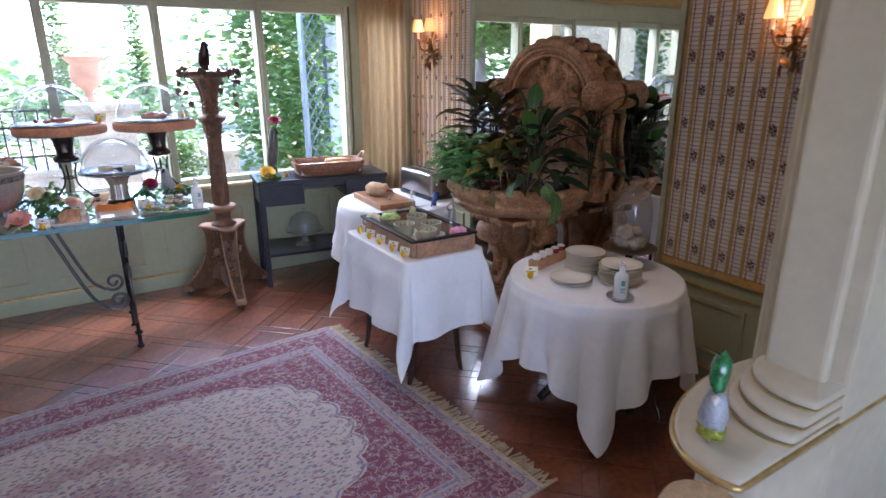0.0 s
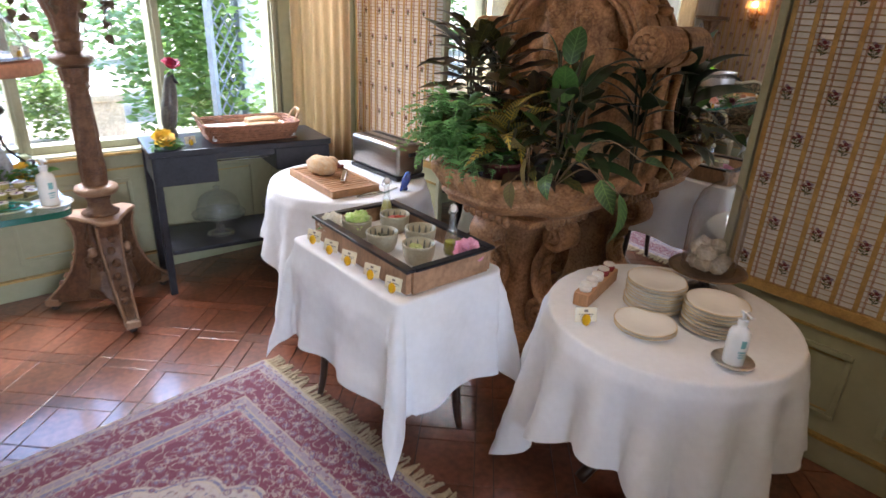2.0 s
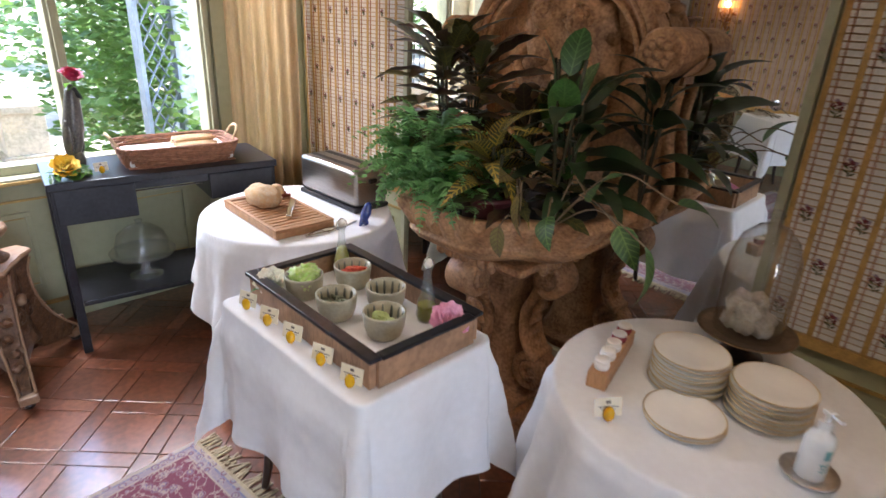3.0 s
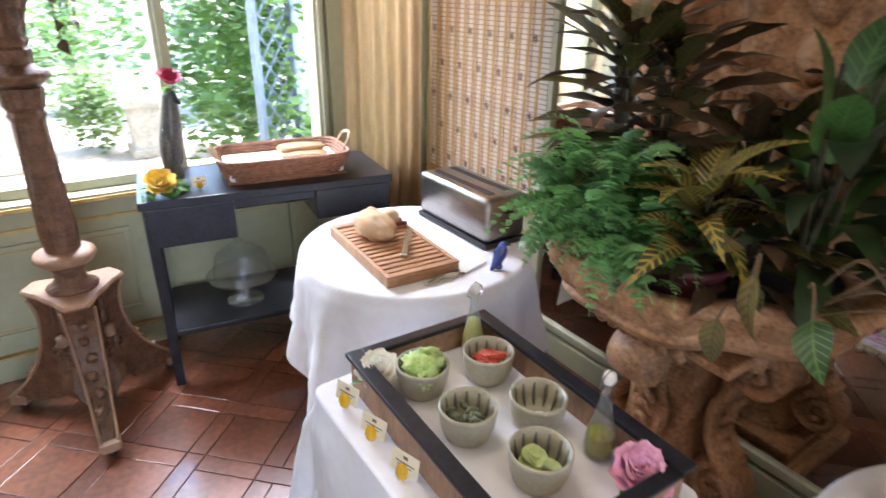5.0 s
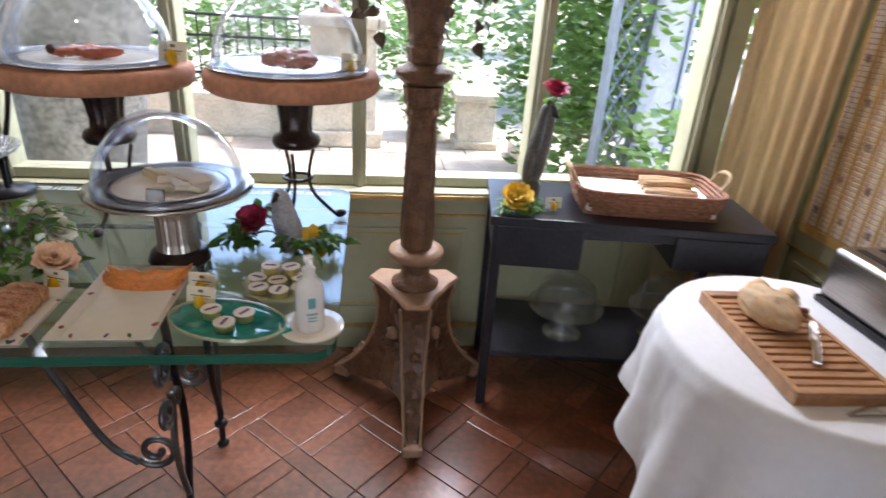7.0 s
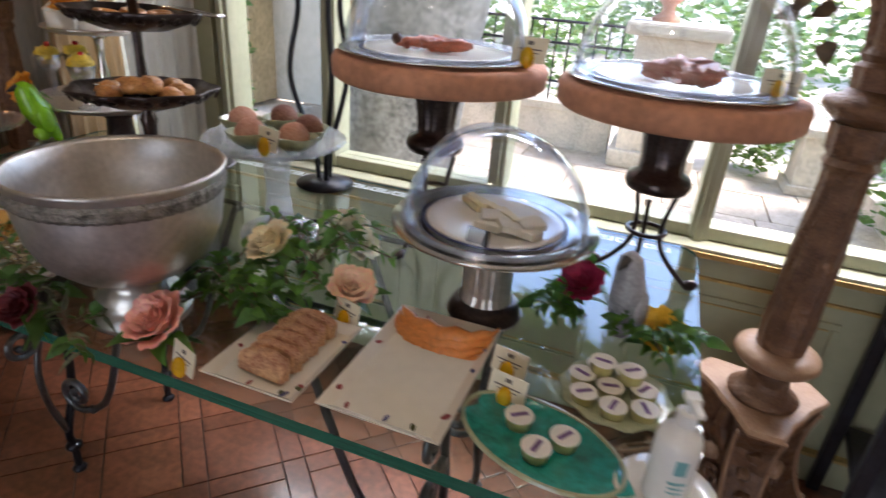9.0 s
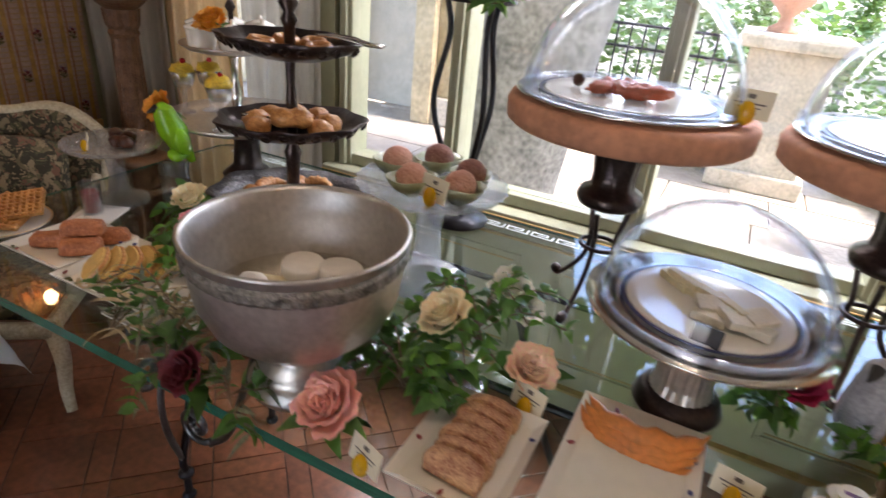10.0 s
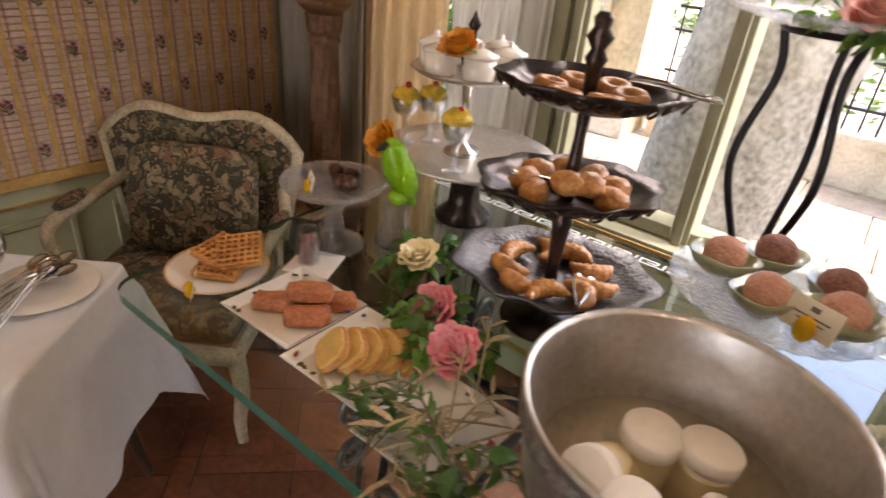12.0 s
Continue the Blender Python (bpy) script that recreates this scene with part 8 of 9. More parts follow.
for k in range(5):
    t = thing("jam_pot", jr.matrix_basis @ pose(-0.115 + k * 0.057, 0, 0.0505), "tiny glass pot of jam or cream in a wooden rack", "pot", "jam pots")
    part("pot", lathe([(0, 0), (0.02, 0), (0.023, 0.012), (0.02, 0.022), (0, 0.022)], 18), M_LID if k < 3 else mat("berry_jam", (0.30, 0.05, 0.06), 0.25, vary=0.2) if k == 3 else bpy.data.materials["berry_jam"], t, smooth=True)
    part("lid", lathe([(0.021, 0.0222), (0.021, 0.0275), (0.015, 0.031), (0, 0.0312)], 18), M_LID, t, "white lid", True)
name_card((2.60, 2.245, T1T), -35, 1.1)
bd = thing("cake_dome", pose(3.18, 2.13, T1T), "glass bell jar of pale meringues on a bronze footed tray", "cake dome")
part("foot", lathe([(0.07, 0), (0.065, 0.012), (0.02, 0.03), (0.02, 0.07), (0.05, 0.088)], 24), M_BRONZE, bd, smooth=True)
part("tray", lathe([(0, 0.088), (0.12, 0.088), (0.14, 0.098), (0.138, 0.102), (0.12, 0.095), (0, 0.094)], 36), mat("aged_bronze_tray", (0.26, 0.17, 0.10), 0.3, 0.8, vary=0.2), bd, smooth=True)
part("jar", lathe([(0.095, 0.096), (0.098, 0.26), (0.094, 0.33), (0.075, 0.39), (0.040, 0.425), (0.015, 0.435), (0.012, 0.445), (0.022, 0.460), (0.012, 0.475), (0.0001, 0.477)], 48, cap=False), M_PLAINGLASS, bd, "clear bell jar with a knob", True)
for k in range(10):
    a = k * 1.05
    single("meringue", blob(0.034, 0.03, 0.03, 0.4, 5, 3, k), mat("dusty_meringue", (0.48, 0.43, 0.35), 0.9, vary=0.25, scale=20, bump=0.4) if k == 0 else bpy.data.materials["dusty_meringue"], pose(3.18 + 0.045 * math.cos(a), 2.13 + 0.045 * math.sin(a), T1T + 0.0955 + 0.045 * (k // 6), 0, 0, 70 * k), "pale lumpy meringue under the bell jar", "meringue", "meringues", True)

# ---- on the console ----
bk = thing("bread_basket", pose(2.57, 4.775, CH, 0, 0, -8.5), "flat brown wicker basket lined with a cloth", "basket")
part("bottom", B(-0.25, -0.145, 0.002, 0.25, 0.145, 0.01), M_WICKER, bk)
part("lining", B(-0.245, -0.14, 0.0102, 0.245, 0.14, 0.062, 0.012), M_LINEN, bk, "white cloth lining")
nlay = 7
for i in range(nlay):
    k = i / (nlay - 1)
    a, b = 0.25 + 0.03 * k, 0.145 + 0.03 * k
    ring = []
    for q in range(65):
        t_ = 2 * math.pi * q / 64
        c, s = math.cos(t_), math.sin(t_)
        px = math.copysign(abs(c) ** 0.35, c) * a
        py = math.copysign(abs(s) ** 0.35, s) * b
        ring.append((px + 0.003 * math.sin(q * 3.1 + i * math.pi), py + 0.003 * math.sin(q * 3.1 + i * math.pi), 0.008 + 0.088 * k))
    part("weave", tube(ring, 0.0085, 6), M_WICKER, bk)
for s in (-1, 1):
    part("handle", tube(smooth_path([(s * 0.27, -0.06, 0.09), (s * 0.30, -0.05, 0.14), (s * 0.31, 0, 0.155), (s * 0.30, 0.05, 0.14), (s * 0.27, 0.06, 0.09)], 5), 0.008, 7), M_ROPE, bk, "pale wound handle", True)
for k in range(8):
    single("breadstick", tube([(-0.10, 0, 0.012), (-0.03, 0.004, 0.014), (0.04, -0.003, 0.014), (0.10, 0, 0.012)], 0.0115, 8, taper=lambda q: 0.75 + 0.25 * math.sin(math.pi * q)), M_CRUST, bk.matrix_basis @ pose(0.09 + 0.01 * (k % 2), 0.07 - 0.03 * (k % 5), 0.062 + 0.02 * (k // 5), 0, 0, 4 * math.sin(k)), "long pale breadstick in the basket", "bread", "breadsticks", True)
name_card((2.19, 4.70, CH), 5, 0.9)


def glass_dome_stand(x, y, z, r, label, domed=True):
    t = thing("cake_dome", pose(x, y, z), label, "cake dome", "glass cake domes")
    part("stand", lathe([(r * 0.55, 0), (r * 0.5, 0.01), (r * 0.14, 0.03), (r * 0.14, 0.09), (r * 0.3, 0.115), (r, 0.125), (r * 1.02, 0.14), (r, 0.14), (r * 0.3, 0.125), (0, 0.122)], 40), M_PLAINGLASS, t, smooth=True)
    if domed:
        part("dome", lathe([(r * 0.82, 0.132), (r * 0.82, 0.18), (r * 0.7, 0.235), (r * 0.4, 0.27), (0.014, 0.28), (0.012, 0.29), (0.02, 0.305), (0.0001, 0.315)], 40, cap=False), M_CLEAR, t, smooth=True)


glass_dome_stand(2.33, 4.77, 0.2755, 0.155, "clear glass cake stand with a domed cover on the low shelf")
glass_dome_stand(2.74, 4.74, 0.2755, 0.13, "clear glass cake stand on the low shelf")

# ---- cutlery table ----
saucer(pose(-1.02, 3.70, TT), 0.125, M_CHINA, "large pale gilt patterned plate under the cutlery")
rr = random.Random(9)
for k in range(11):
    t = thing("serving_spoon", pose(-1.00 + rr.uniform(-0.06, 0.04), 3.68 + rr.uniform(-0.04, 0.03), TT + 0.024 + 0.005 * (k % 4), 0, -7, 118 + rr.uniform(-22, 22)), "polished steel serving spoon piled on a plate", "spoon", "serving spoons")
    part("handle", tube(smooth_path([(-0.14, 0, 0.0), (-0.05, 0, 0.008), (0.02, 0, 0.010), (0.055, 0, 0.002)], 4), 0.0038, 6), M_STEEL, t)
    part("finial", blob(0.013, 0.006, 0.004, 0.02, 2, 2), M_STEEL, t, m=pose(-0.145, 0, -0.003))
    part("bowl", lathe([(0, 0), (0.012, 0.002), (0.020, 0.008), (0.0215, 0.012), (0.019, 0.009), (0.011, 0.0045), (0, 0.003)], 20), M_STEEL, t, "mirror polished bowl", True, pose(0.08, 0, -0.006) @ Matrix.Diagonal((1.5, 1, 1, 1)))
lad = thing("ladle", pose(-1.15, 3.66, TT + 0.02), "large polished steel ladle standing among the spoons", "ladle")
part("bowl", lathe([(0, 0), (0.03, 0.005), (0.052, 0.025), (0.06, 0.052), (0.058, 0.053), (0.049, 0.027), (0.028, 0.009), (0, 0.004)], 32), M_STEEL, lad, smooth=True, m=pose(0, 0, 0.06, 62, 0, 30))
part("handle", tube(smooth_path([(-0.02, -0.03, 0.09), (0.06, -0.12, 0.05), (0.14, -0.22, 0.012)], 6), 0.005, 7), M_STEEL, lad, smooth=True)

# ---- armchair ----
def tapestry():
    m = bpy.data.materials.new("floral_tapestry")
    m.use_nodes = True
    nt = m.node_tree
    b = nt.nodes["Principled BSDF"]
    b.inputs["Roughness"].default_value = 0.95
    tc = nt.nodes.new("ShaderNodeTexCoord")
    nz = nt.nodes.new("ShaderNodeTexNoise")
    nz.inputs["Scale"].default_value = 14
    nz.inputs["Detail"].default_value = 3
    nt.links.new(tc.outputs["Object"], nz.inputs["Vector"])
    warp = nt.nodes.new("ShaderNodeVectorMath")
    warp.operation = "MULTIPLY_ADD"
    warp.inputs[1].default_value = (0.15, 0.15, 0.15)
    nt.links.new(nz.outputs["Color"], warp.inputs[0])
    nt.links.new(tc.outputs["Object"], warp.inputs[2])
    colour = None
    # two layers of woven leaves and flower heads over a near-black ground
    for size, reach, cols in ((24, 0.50, ((0.0, (0.22, 0.165, 0.095)), (0.3, (0.15, 0.12, 0.065)), (0.5, (0.28, 0.21, 0.125)), (0.7, (0.19, 0.09, 0.055)), (0.85, (0.09, 0.085, 0.04)))), (60, 0.40, ((0.0, (0.13, 0.12, 0.06)), (0.35, (0.28, 0.21, 0.12)), (0.6, (0.06, 0.055, 0.03)), (0.85, (0.20, 0.12, 0.07))))):
        vo = nt.nodes.new("ShaderNodeTexVoronoi")
        vo.inputs["Scale"].default_value = size
        nt.links.new(warp.outputs[0], vo.inputs["Vector"])
        sp = nt.nodes.new("ShaderNodeSeparateXYZ")
        nt.links.new(vo.outputs["Color"], sp.inputs[0])
        rp = nt.nodes.new("ShaderNodeValToRGB")
        rp.color_ramp.interpolation = "CONSTANT"
        while len(rp.color_ramp.elements) < len(cols):
            rp.color_ramp.elements.new(0.5)
        for e, (p, c) in zip(rp.color_ramp.elements, cols):
            e.position, e.color = p, (*c, 1)
        nt.links.new(sp.outputs[0], rp.inputs[0])
        lt = nt.nodes.new("ShaderNodeMath")
        lt.operation = "LESS_THAN"
        lt.inputs[1].default_value = reach
        nt.links.new(vo.outputs["Distance"], lt.inputs[0])
        mx = nt.nodes.new("ShaderNodeMixRGB")
        nt.links.new(lt.outputs[0], mx.inputs[0])
        if colour:
            nt.links.new(colour, mx.inputs[1])
        else:
            mx.inputs[1].default_value = (0.045, 0.037, 0.022, 1)
        nt.links.new(rp.outputs[0], mx.inputs[2])
        colour = mx.outputs[0]
    nt.links.new(colour, b.inputs["Base Color"])
    bp = nt.nodes.new("ShaderNodeBump")
    bp.inputs["Strength"].default_value = 0.4
    bp.inputs["Distance"].default_value = 0.004
    f = nt.nodes.new("ShaderNodeTexNoise")
    f.inputs["Scale"].default_value = 400
    nt.links.new(tc.outputs["Object"], f.inputs["Vector"])
    nt.links.new(f.outputs[0], bp.inputs["Height"])
    nt.links.new(bp.outputs[0], b.inputs["Normal"])
    return m


M_TAP = tapestry()
M_CHAIRWOOD = mat("distressed_cream_wood", (0.48, 0.42, 0.29), 0.5, vary=0.3, scale=14, bump=0.15, tint=(0.30, 0.24, 0.15))
chair = thing("armchair", pose(-1.33, 4.19, 0, 0, 0, 35), "cream painted armchair upholstered in dark floral tapestry", "armchair")


def back_outline(w, z0, z1):
    """Closed outline of the chair back: straight sides and a bowed, shouldered top."""
    pts = [(-w * 0.86, z0)]
    for k in range(21):
        u = -1 + 2 * k / 20
        pts.append((u * w, z1 - 0.10 * abs(u) ** 3.2 - 0.02 * math.cos(u * 5)))
    pts.append((w * 0.86, z0))
    return pts


def ribbon_tube(points, r, y, close=True):
    P = [(x, y + 0.06 * (z - 0.45), z) for x, z in points]
    return tube(P + ([P[0]] if close else []), r, 10)


bo = back_outline(0.355, 0.50, 0.955)
part("back_frame", ribbon_tube(bo, 0.024, 0.26), M_CHAIRWOOD, chair, smooth=True)
bm = bmesh.new()
f0 = [bm.verts.new((x * 0.96, 0.235 + 0.06 * (z - 0.45), 0.53 + (z - 0.52) * 0.97)) for x, z in bo]
f1 = [bm.verts.new((x * 0.96, 0.285 + 0.06 * (z - 0.45), 0.53 + (z - 0.52) * 0.97)) for x, z in bo]
bm.faces.new(f0)
bm.faces.new(list(reversed(f1)))
for i in range(len(bo)):
    bm.faces.new((f0[i], f0[(i + 1) % len(bo)], f1[(i + 1) % len(bo)], f1[i]))
bmesh.ops.recalc_face_normals(bm, faces=bm.faces[:])
part("back_pad", bm, M_TAP, chair)
cu = bmesh.new()
bmesh.ops.create_icosphere(cu, subdivisions=5, radius=1.0)
for v in cu.verts:
    x, y, z = v.co
    px = math.copysign(abs(x) ** 0.45, x) * 0.23
    pz = math.copysign(abs(z) ** 0.45, z) * 0.20
    edge_ = max(0.0, 1 - (abs(px) / 0.235) ** 4) * max(0.0, 1 - (abs(pz) / 0.205) ** 4)
    crease = 0.012 * abs(noise.noise(Vector((px * 9 + pz * 4, pz * 14, 2.0)))) + 0.006 * noise.noise(Vector((px * 30, pz * 22, 5.0)))
    v.co = Vector((px, math.copysign(0.008 + 0.085 * edge_ ** 0.6 - crease, y), pz + 0.20))
single("cushion", cu, M_TAP, chair.matrix_basis @ pose(0.0, 0.13, 0.475, -12, 0, 0), "creased floral tapestry cushion leaning in the armchair", "cushion", smooth=True)
part("seat", move(B(-0.29, -0.28, 0.36, 0.29, 0.24, 0.475, 0.045), pose(0, 0, 0)), M_TAP, chair, smooth=True)
part("seat_rail", ribbon_tube([(-0.31, 0.345), (0.31, 0.345)], 0.03, -0.29, False), M_CHAIRWOOD, chair, smooth=True)
for s in (-1, 1):
    part("seat_rail", tube([(s * 0.30, -0.29, 0.34), (s * 0.29, 0.25, 0.345)], 0.028, 8), M_CHAIRWOOD, chair)
    part("front_leg", tube(smooth_path([(s * 0.30, -0.285, 0.35), (s * 0.325, -0.315, 0.24), (s * 0.295, -0.285, 0.08), (s * 0.31, -0.31, 0.0)], 6), 0.028, 8, taper=lambda k: 1.15 - 0.5 * k), M_CHAIRWOOD, chair, smooth=True)
    part("back_leg", tube(smooth_path([(s * 0.27, 0.26, 0.53), (s * 0.27, 0.26, 0.3), (s * 0.28, 0.33, 0.0)], 5), 0.024, 8), M_CHAIRWOOD, chair, smooth=True)
    part("arm", tube(smooth_path([(s * 0.30, 0.27, 0.70), (s * 0.35, 0.12, 0.66), (s * 0.36, -0.08, 0.655), (s * 0.34, -0.14, 0.60), (s * 0.30, -0.10, 0.48), (s * 0.30, -0.10, 0.36)], 6), 0.021, 8), M_CHAIRWOOD, chair, smooth=True)
    part("arm_pad", blob(0.03, 0.09, 0.02, 0.05, 3, 2), M_TAP, chair, smooth=True, m=pose(s * 0.36, 0.03, 0.672))

# ---- wall sconces ----
M_SHADE = glow("lit_shade", (1.0, 0.42, 0.11), 0.14)
M_SCONCE = mat("aged_gilt_metal", (0.34, 0.17, 0.06), 0.45, 0.7, vary=0.4, scale=30)


def sconce(m, label):
    """Two small shaded candles over a gilt spray of leaves; local -y faces the room."""
    t = thing("wall_sconce", m, label, "wall lamp", "wall sconces")
    part("stem", tube(smooth_path([(0, -0.01, -0.16), (0.01, -0.03, -0.08), (-0.01, -0.03, 0.0), (0, -0.02, 0.06)], 6), 0.009, 7), M_SCONCE, t)
    for s in (-1, 1):
        part("arm", tube(smooth_path([(0, -0.03, -0.06), (s * 0.05, -0.08, -0.05), (s * 0.075, -0.09, 0.02)], 6), 0.006, 7), M_SCONCE, t)
        part("candle", lathe([(0.013, 0.015), (0.010, 0.025), (0.010, 0.075), (0, 0.075)], 12), M_LID, t, m=pose(s * 0.075, -0.09, 0))
        part("shade", lathe([(0.040, 0.06), (0.024, 0.135)], 20, cap=False), M_SHADE, t, "lit amber pleated shade", m=pose(s * 0.075, -0.09, 0))
    rr = random.Random(4)
    lm = leaf_mesh("gilt_leaf", 0.06, 0.032, M_SCONCE, 0.5, 0.3, 4)
    for k in range(22):
        part("gilt_leaf", lm, None, t, m=pose(rr.uniform(-0.05, 0.05), rr.uniform(-0.05, -0.02), rr.uniform(-0.14, 0.03), 0, 0, rr.uniform(0, 360)) @ pose(0, 0, 0, rr.uniform(-60, 60), rr.uniform(-60, 60), 0))
    p = t.matrix_basis @ Vector((0, -0.10, 0.10))
    lamp = new("sconce_bulb", bpy.data.lights.new("sconce_bulb", "POINT"))
    lamp.data.energy, lamp.data.color, lamp.data.shadow_soft_size = 0.18, (1.0, 0.55, 0.22), 0.03
    lamp.location = p
    return t


sconce(pose(X1 - 0.03, 4.60, 1.90, 0, 0, -90) @ Matrix.Diagonal((1.25, 1.25, 1.25, 1)), "gilt wall sconce with two lit amber shades by the window")
sconce(pose(X1 - 0.03, 1.62, 1.84, 0, 0, -90), "gilt wall sconce with two lit amber shades near the entrance")
sconce(pose(X0 + 0.03, 4.55, 1.72, 0, 0, 90), "gilt wall sconce with two lit amber shades over the armchair")

# ---- ceiling spotlights ----
M_SPOT = glow("lit_halogen_lens", (1.0, 0.82, 0.55), 8.0)
for x, y, watts in ((-0.7, 3.5, 0.9), (0.9, 3.4, 1.5), (2.3, 3.3, 1.3), (2.2, 1.7, 1.6)):
    t = thing("ceiling_spotlight", pose(x, y, H), "small lit recessed ceiling spotlight", "ceiling light", "ceiling spotlights")
    part("bezel", lathe([(0.032, -0.004), (0.05, -0.006), (0.052, 0.001), (0.032, 0.001)], 24, cap=False), M_STEEL, t)
    part("lens", lathe([(0, -0.002), (0.032, -0.003)], 20), M_SPOT, t, "lit lens")
    lamp = new("spot_bulb", bpy.data.lights.new("spot_bulb", "SPOT"))
    lamp.data.energy, lamp.data.color, lamp.data.spot_size, lamp.data.spot_blend, lamp.data.shadow_soft_size = watts, (1.0, 0.80, 0.56), radians(110), 0.7, 0.03
    lamp.matrix_world = look((x, y, H - 0.02), (x, y, 0))

# ---- marble ledge by the entrance ----
ledge = thing("marble_ledge", pose(2.40, 0.83, 0), "curved cream painted ledge with a gilt edge beside the jamb", "ledge")


def oval(rx, ry, z0, z1, lip=0.012):
    """A half-sunk oval step with a rounded lip, its long side against the jamb."""
    bm = lathe([(0, z0), (1 - lip * 2, z0), (1, z0 + (z1 - z0) * 0.35), (1, z0 + (z1 - z0) * 0.7), (1 - lip * 1.5, z1), (0, z1)], 72)
    move(bm, Matrix.Diagonal((rx, ry, 1, 1)))
    for v in bm.verts:
        v.co.y = max(-0.070, v.co.y)
    return bm


part("slab", oval(0.47, 0.27, 0.755, 0.80, 0.02), M_CREAM, ledge, smooth=True)
part("gilt_edge", tube([(0.472 * math.cos(2 * math.pi * i / 64), max(-0.070, 0.272 * math.sin(2 * math.pi * i / 64)), 0.776) for i in range(65)], 0.011, 6), M_GILT, ledge, "worn gilt bead round the edge", True)
part("pier", oval(0.38, 0.21, 0.0, 0.755, 0.01), M_CREAM, ledge, smooth=True)
for rx_, ry_, z0_, z1_ in ((0.255, 0.190, 0.80, 0.832), (0.215, 0.172, 0.832, 0.868), (0.165, 0.155, 0.868, 0.90)):
    part("base_moulding", oval(rx_, ry_, z0_, z1_, 0.06), M_CREAM, ledge, "stepped cream base moulding", True)
    part("gilt_line", tube([((rx_ + 0.001) * math.cos(2 * math.pi * i / 64), max(-0.070, (ry_ + 0.001) * math.sin(2 * math.pi * i / 64)), z0_ + 0.004) for i in range(65)], 0.003, 5), M_GILT, ledge, "thin worn gilt line")
fig = thing("bird_figurine", pose(2.04, 0.90, 0.80, 0, 0, 30), "white and green ceramic bird figurine on a yellow base", "figurine")
part("base", blob(0.040, 0.034, 0.030, 0.35, 6, 3, 4, 0.3), mat("yellow_green_glaze", (0.34, 0.36, 0.05), 0.25, vary=0.4, scale=40), fig, "lumpy yellow green base", True)
part("body", lathe([(0, 0.02), (0.030, 0.025), (0.036, 0.06), (0.028, 0.10), (0.022, 0.125), (0, 0.128)], 24, ripple=lambda a, q, z: 1 + 0.06 * math.cos(3 * a + z * 40)), M_WHITEBIRD, fig, smooth=True)
part("head", blob(0.026, 0.024, 0.055, 0.30, 9, 3, 6), mat("leaf_green_glaze", (0.03, 0.20, 0.06), 0.2, vary=0.5, scale=40, coat=0.4), fig, "glossy green crest and head", True, pose(0.004, 0, 0.115, 0, 12, 0))
part("beak", lathe([(0.010, 0), (0.007, 0.012), (0.001, 0.024)], 10), M_LID, fig, smooth=True, m=pose(-0.026, 0, 0.125, 0, -110, 0))
single("straw_stool", lathe([(0, 0), (0.090, 0), (0.098, 0.10), (0.094, 0.40), (0.102, 0.68), (0.100, 0.755), (0.086, 0.80), (0.055, 0.825), (0, 0.832)], 48, ripple=lambda a, q, z: 1 + 0.012 * math.sin(z * 330 + 2 * a) + 0.008 * math.sin(14 * a)), M_ROPE, pose(1.80, 0.755, 0), "round woven straw stool beside the ledge", "stool", smooth=True)

# ---- ivy and a bird on the front torchere ----
parrot(pose(1.675, 4.665, 1.672, 0, 0, 20), M_BRONZE, "dark bronze bird figure on top of the torchere", 0.20)
IVY = [leaf_mesh("leaf", 0.06, 0.05, mat("russet_ivy_leaf", (0.12, 0.075, 0.035), 0.5, vary=0.3, object_vary=0.3), 0.5, 0.2, 5)]
iv = thing("ivy_garland", pose(1.675, 4.665, 1.672), "russet ivy trailing from the top of the torchere", "ivy")
rr = random.Random(17)
for k in range(7):
    a = 3.3 + k * 0.55
    L = rr.uniform(0.08, 0.22)
    pts = smooth_path([(0.10 * math.cos(a), 0.10 * math.sin(a), 0.01), (0.19 * math.cos(a), 0.19 * math.sin(a), 0.015), (0.20 * math.cos(a), 0.20 * math.sin(a), -L)], 4)
    part("stem", tube(pts, 0.0018, 4), M_TWIG, iv)
    for p in pts[3:]:
        part("leaf", IVY[0], None, iv, m=pose(p.x, p.y, p.z, 0, 0, rr.uniform(0, 360)) @ pose(0, 0, 0, rr.uniform(-60, 60), rr.uniform(0, 70), 0) @ Matrix.Diagonal((0.8, 0.8, 0.8, 1)))

# ---- outside ----
M_PAVE = mat("pale_limestone_paving", (0.50, 0.42, 0.33), 0.8, vary=0.2, scale=4, bump=0.2, object_vary=0.15)
M_STONE = mat("yellow_limestone", (0.58, 0.46, 0.28), 0.85, vary=0.2, scale=3, bump=0.3, bump_scale=30)
M_WHITESTONE = mat("pale_garden_stone", (0.58, 0.51, 0.41), 0.85, vary=0.2, scale=5, bump=0.3)
M_BARK = mat("plane_tree_bark", (0.29, 0.275, 0.255), 0.9, vary=0.45, scale=5, bump=0.8, bump_scale=14, tint=(0.12, 0.115, 0.105))
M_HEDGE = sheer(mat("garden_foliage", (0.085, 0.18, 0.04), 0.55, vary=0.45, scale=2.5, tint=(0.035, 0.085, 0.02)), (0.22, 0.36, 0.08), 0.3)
# paler copy of the garden foliage, with sunlight put into its greens
M_HEDGELIGHT = sheer(mat("foliage_painted_sunlit", (0.15, 0.25, 0.07), 0.55, vary=0.4, scale=2.0, tint=(0.07, 0.13, 0.035)), (0.28, 0.42, 0.10), 0.3)
M_TRELLIS = mat("blue_grey_trellis", (0.16, 0.20, 0.26), 0.5, vary=0.15)
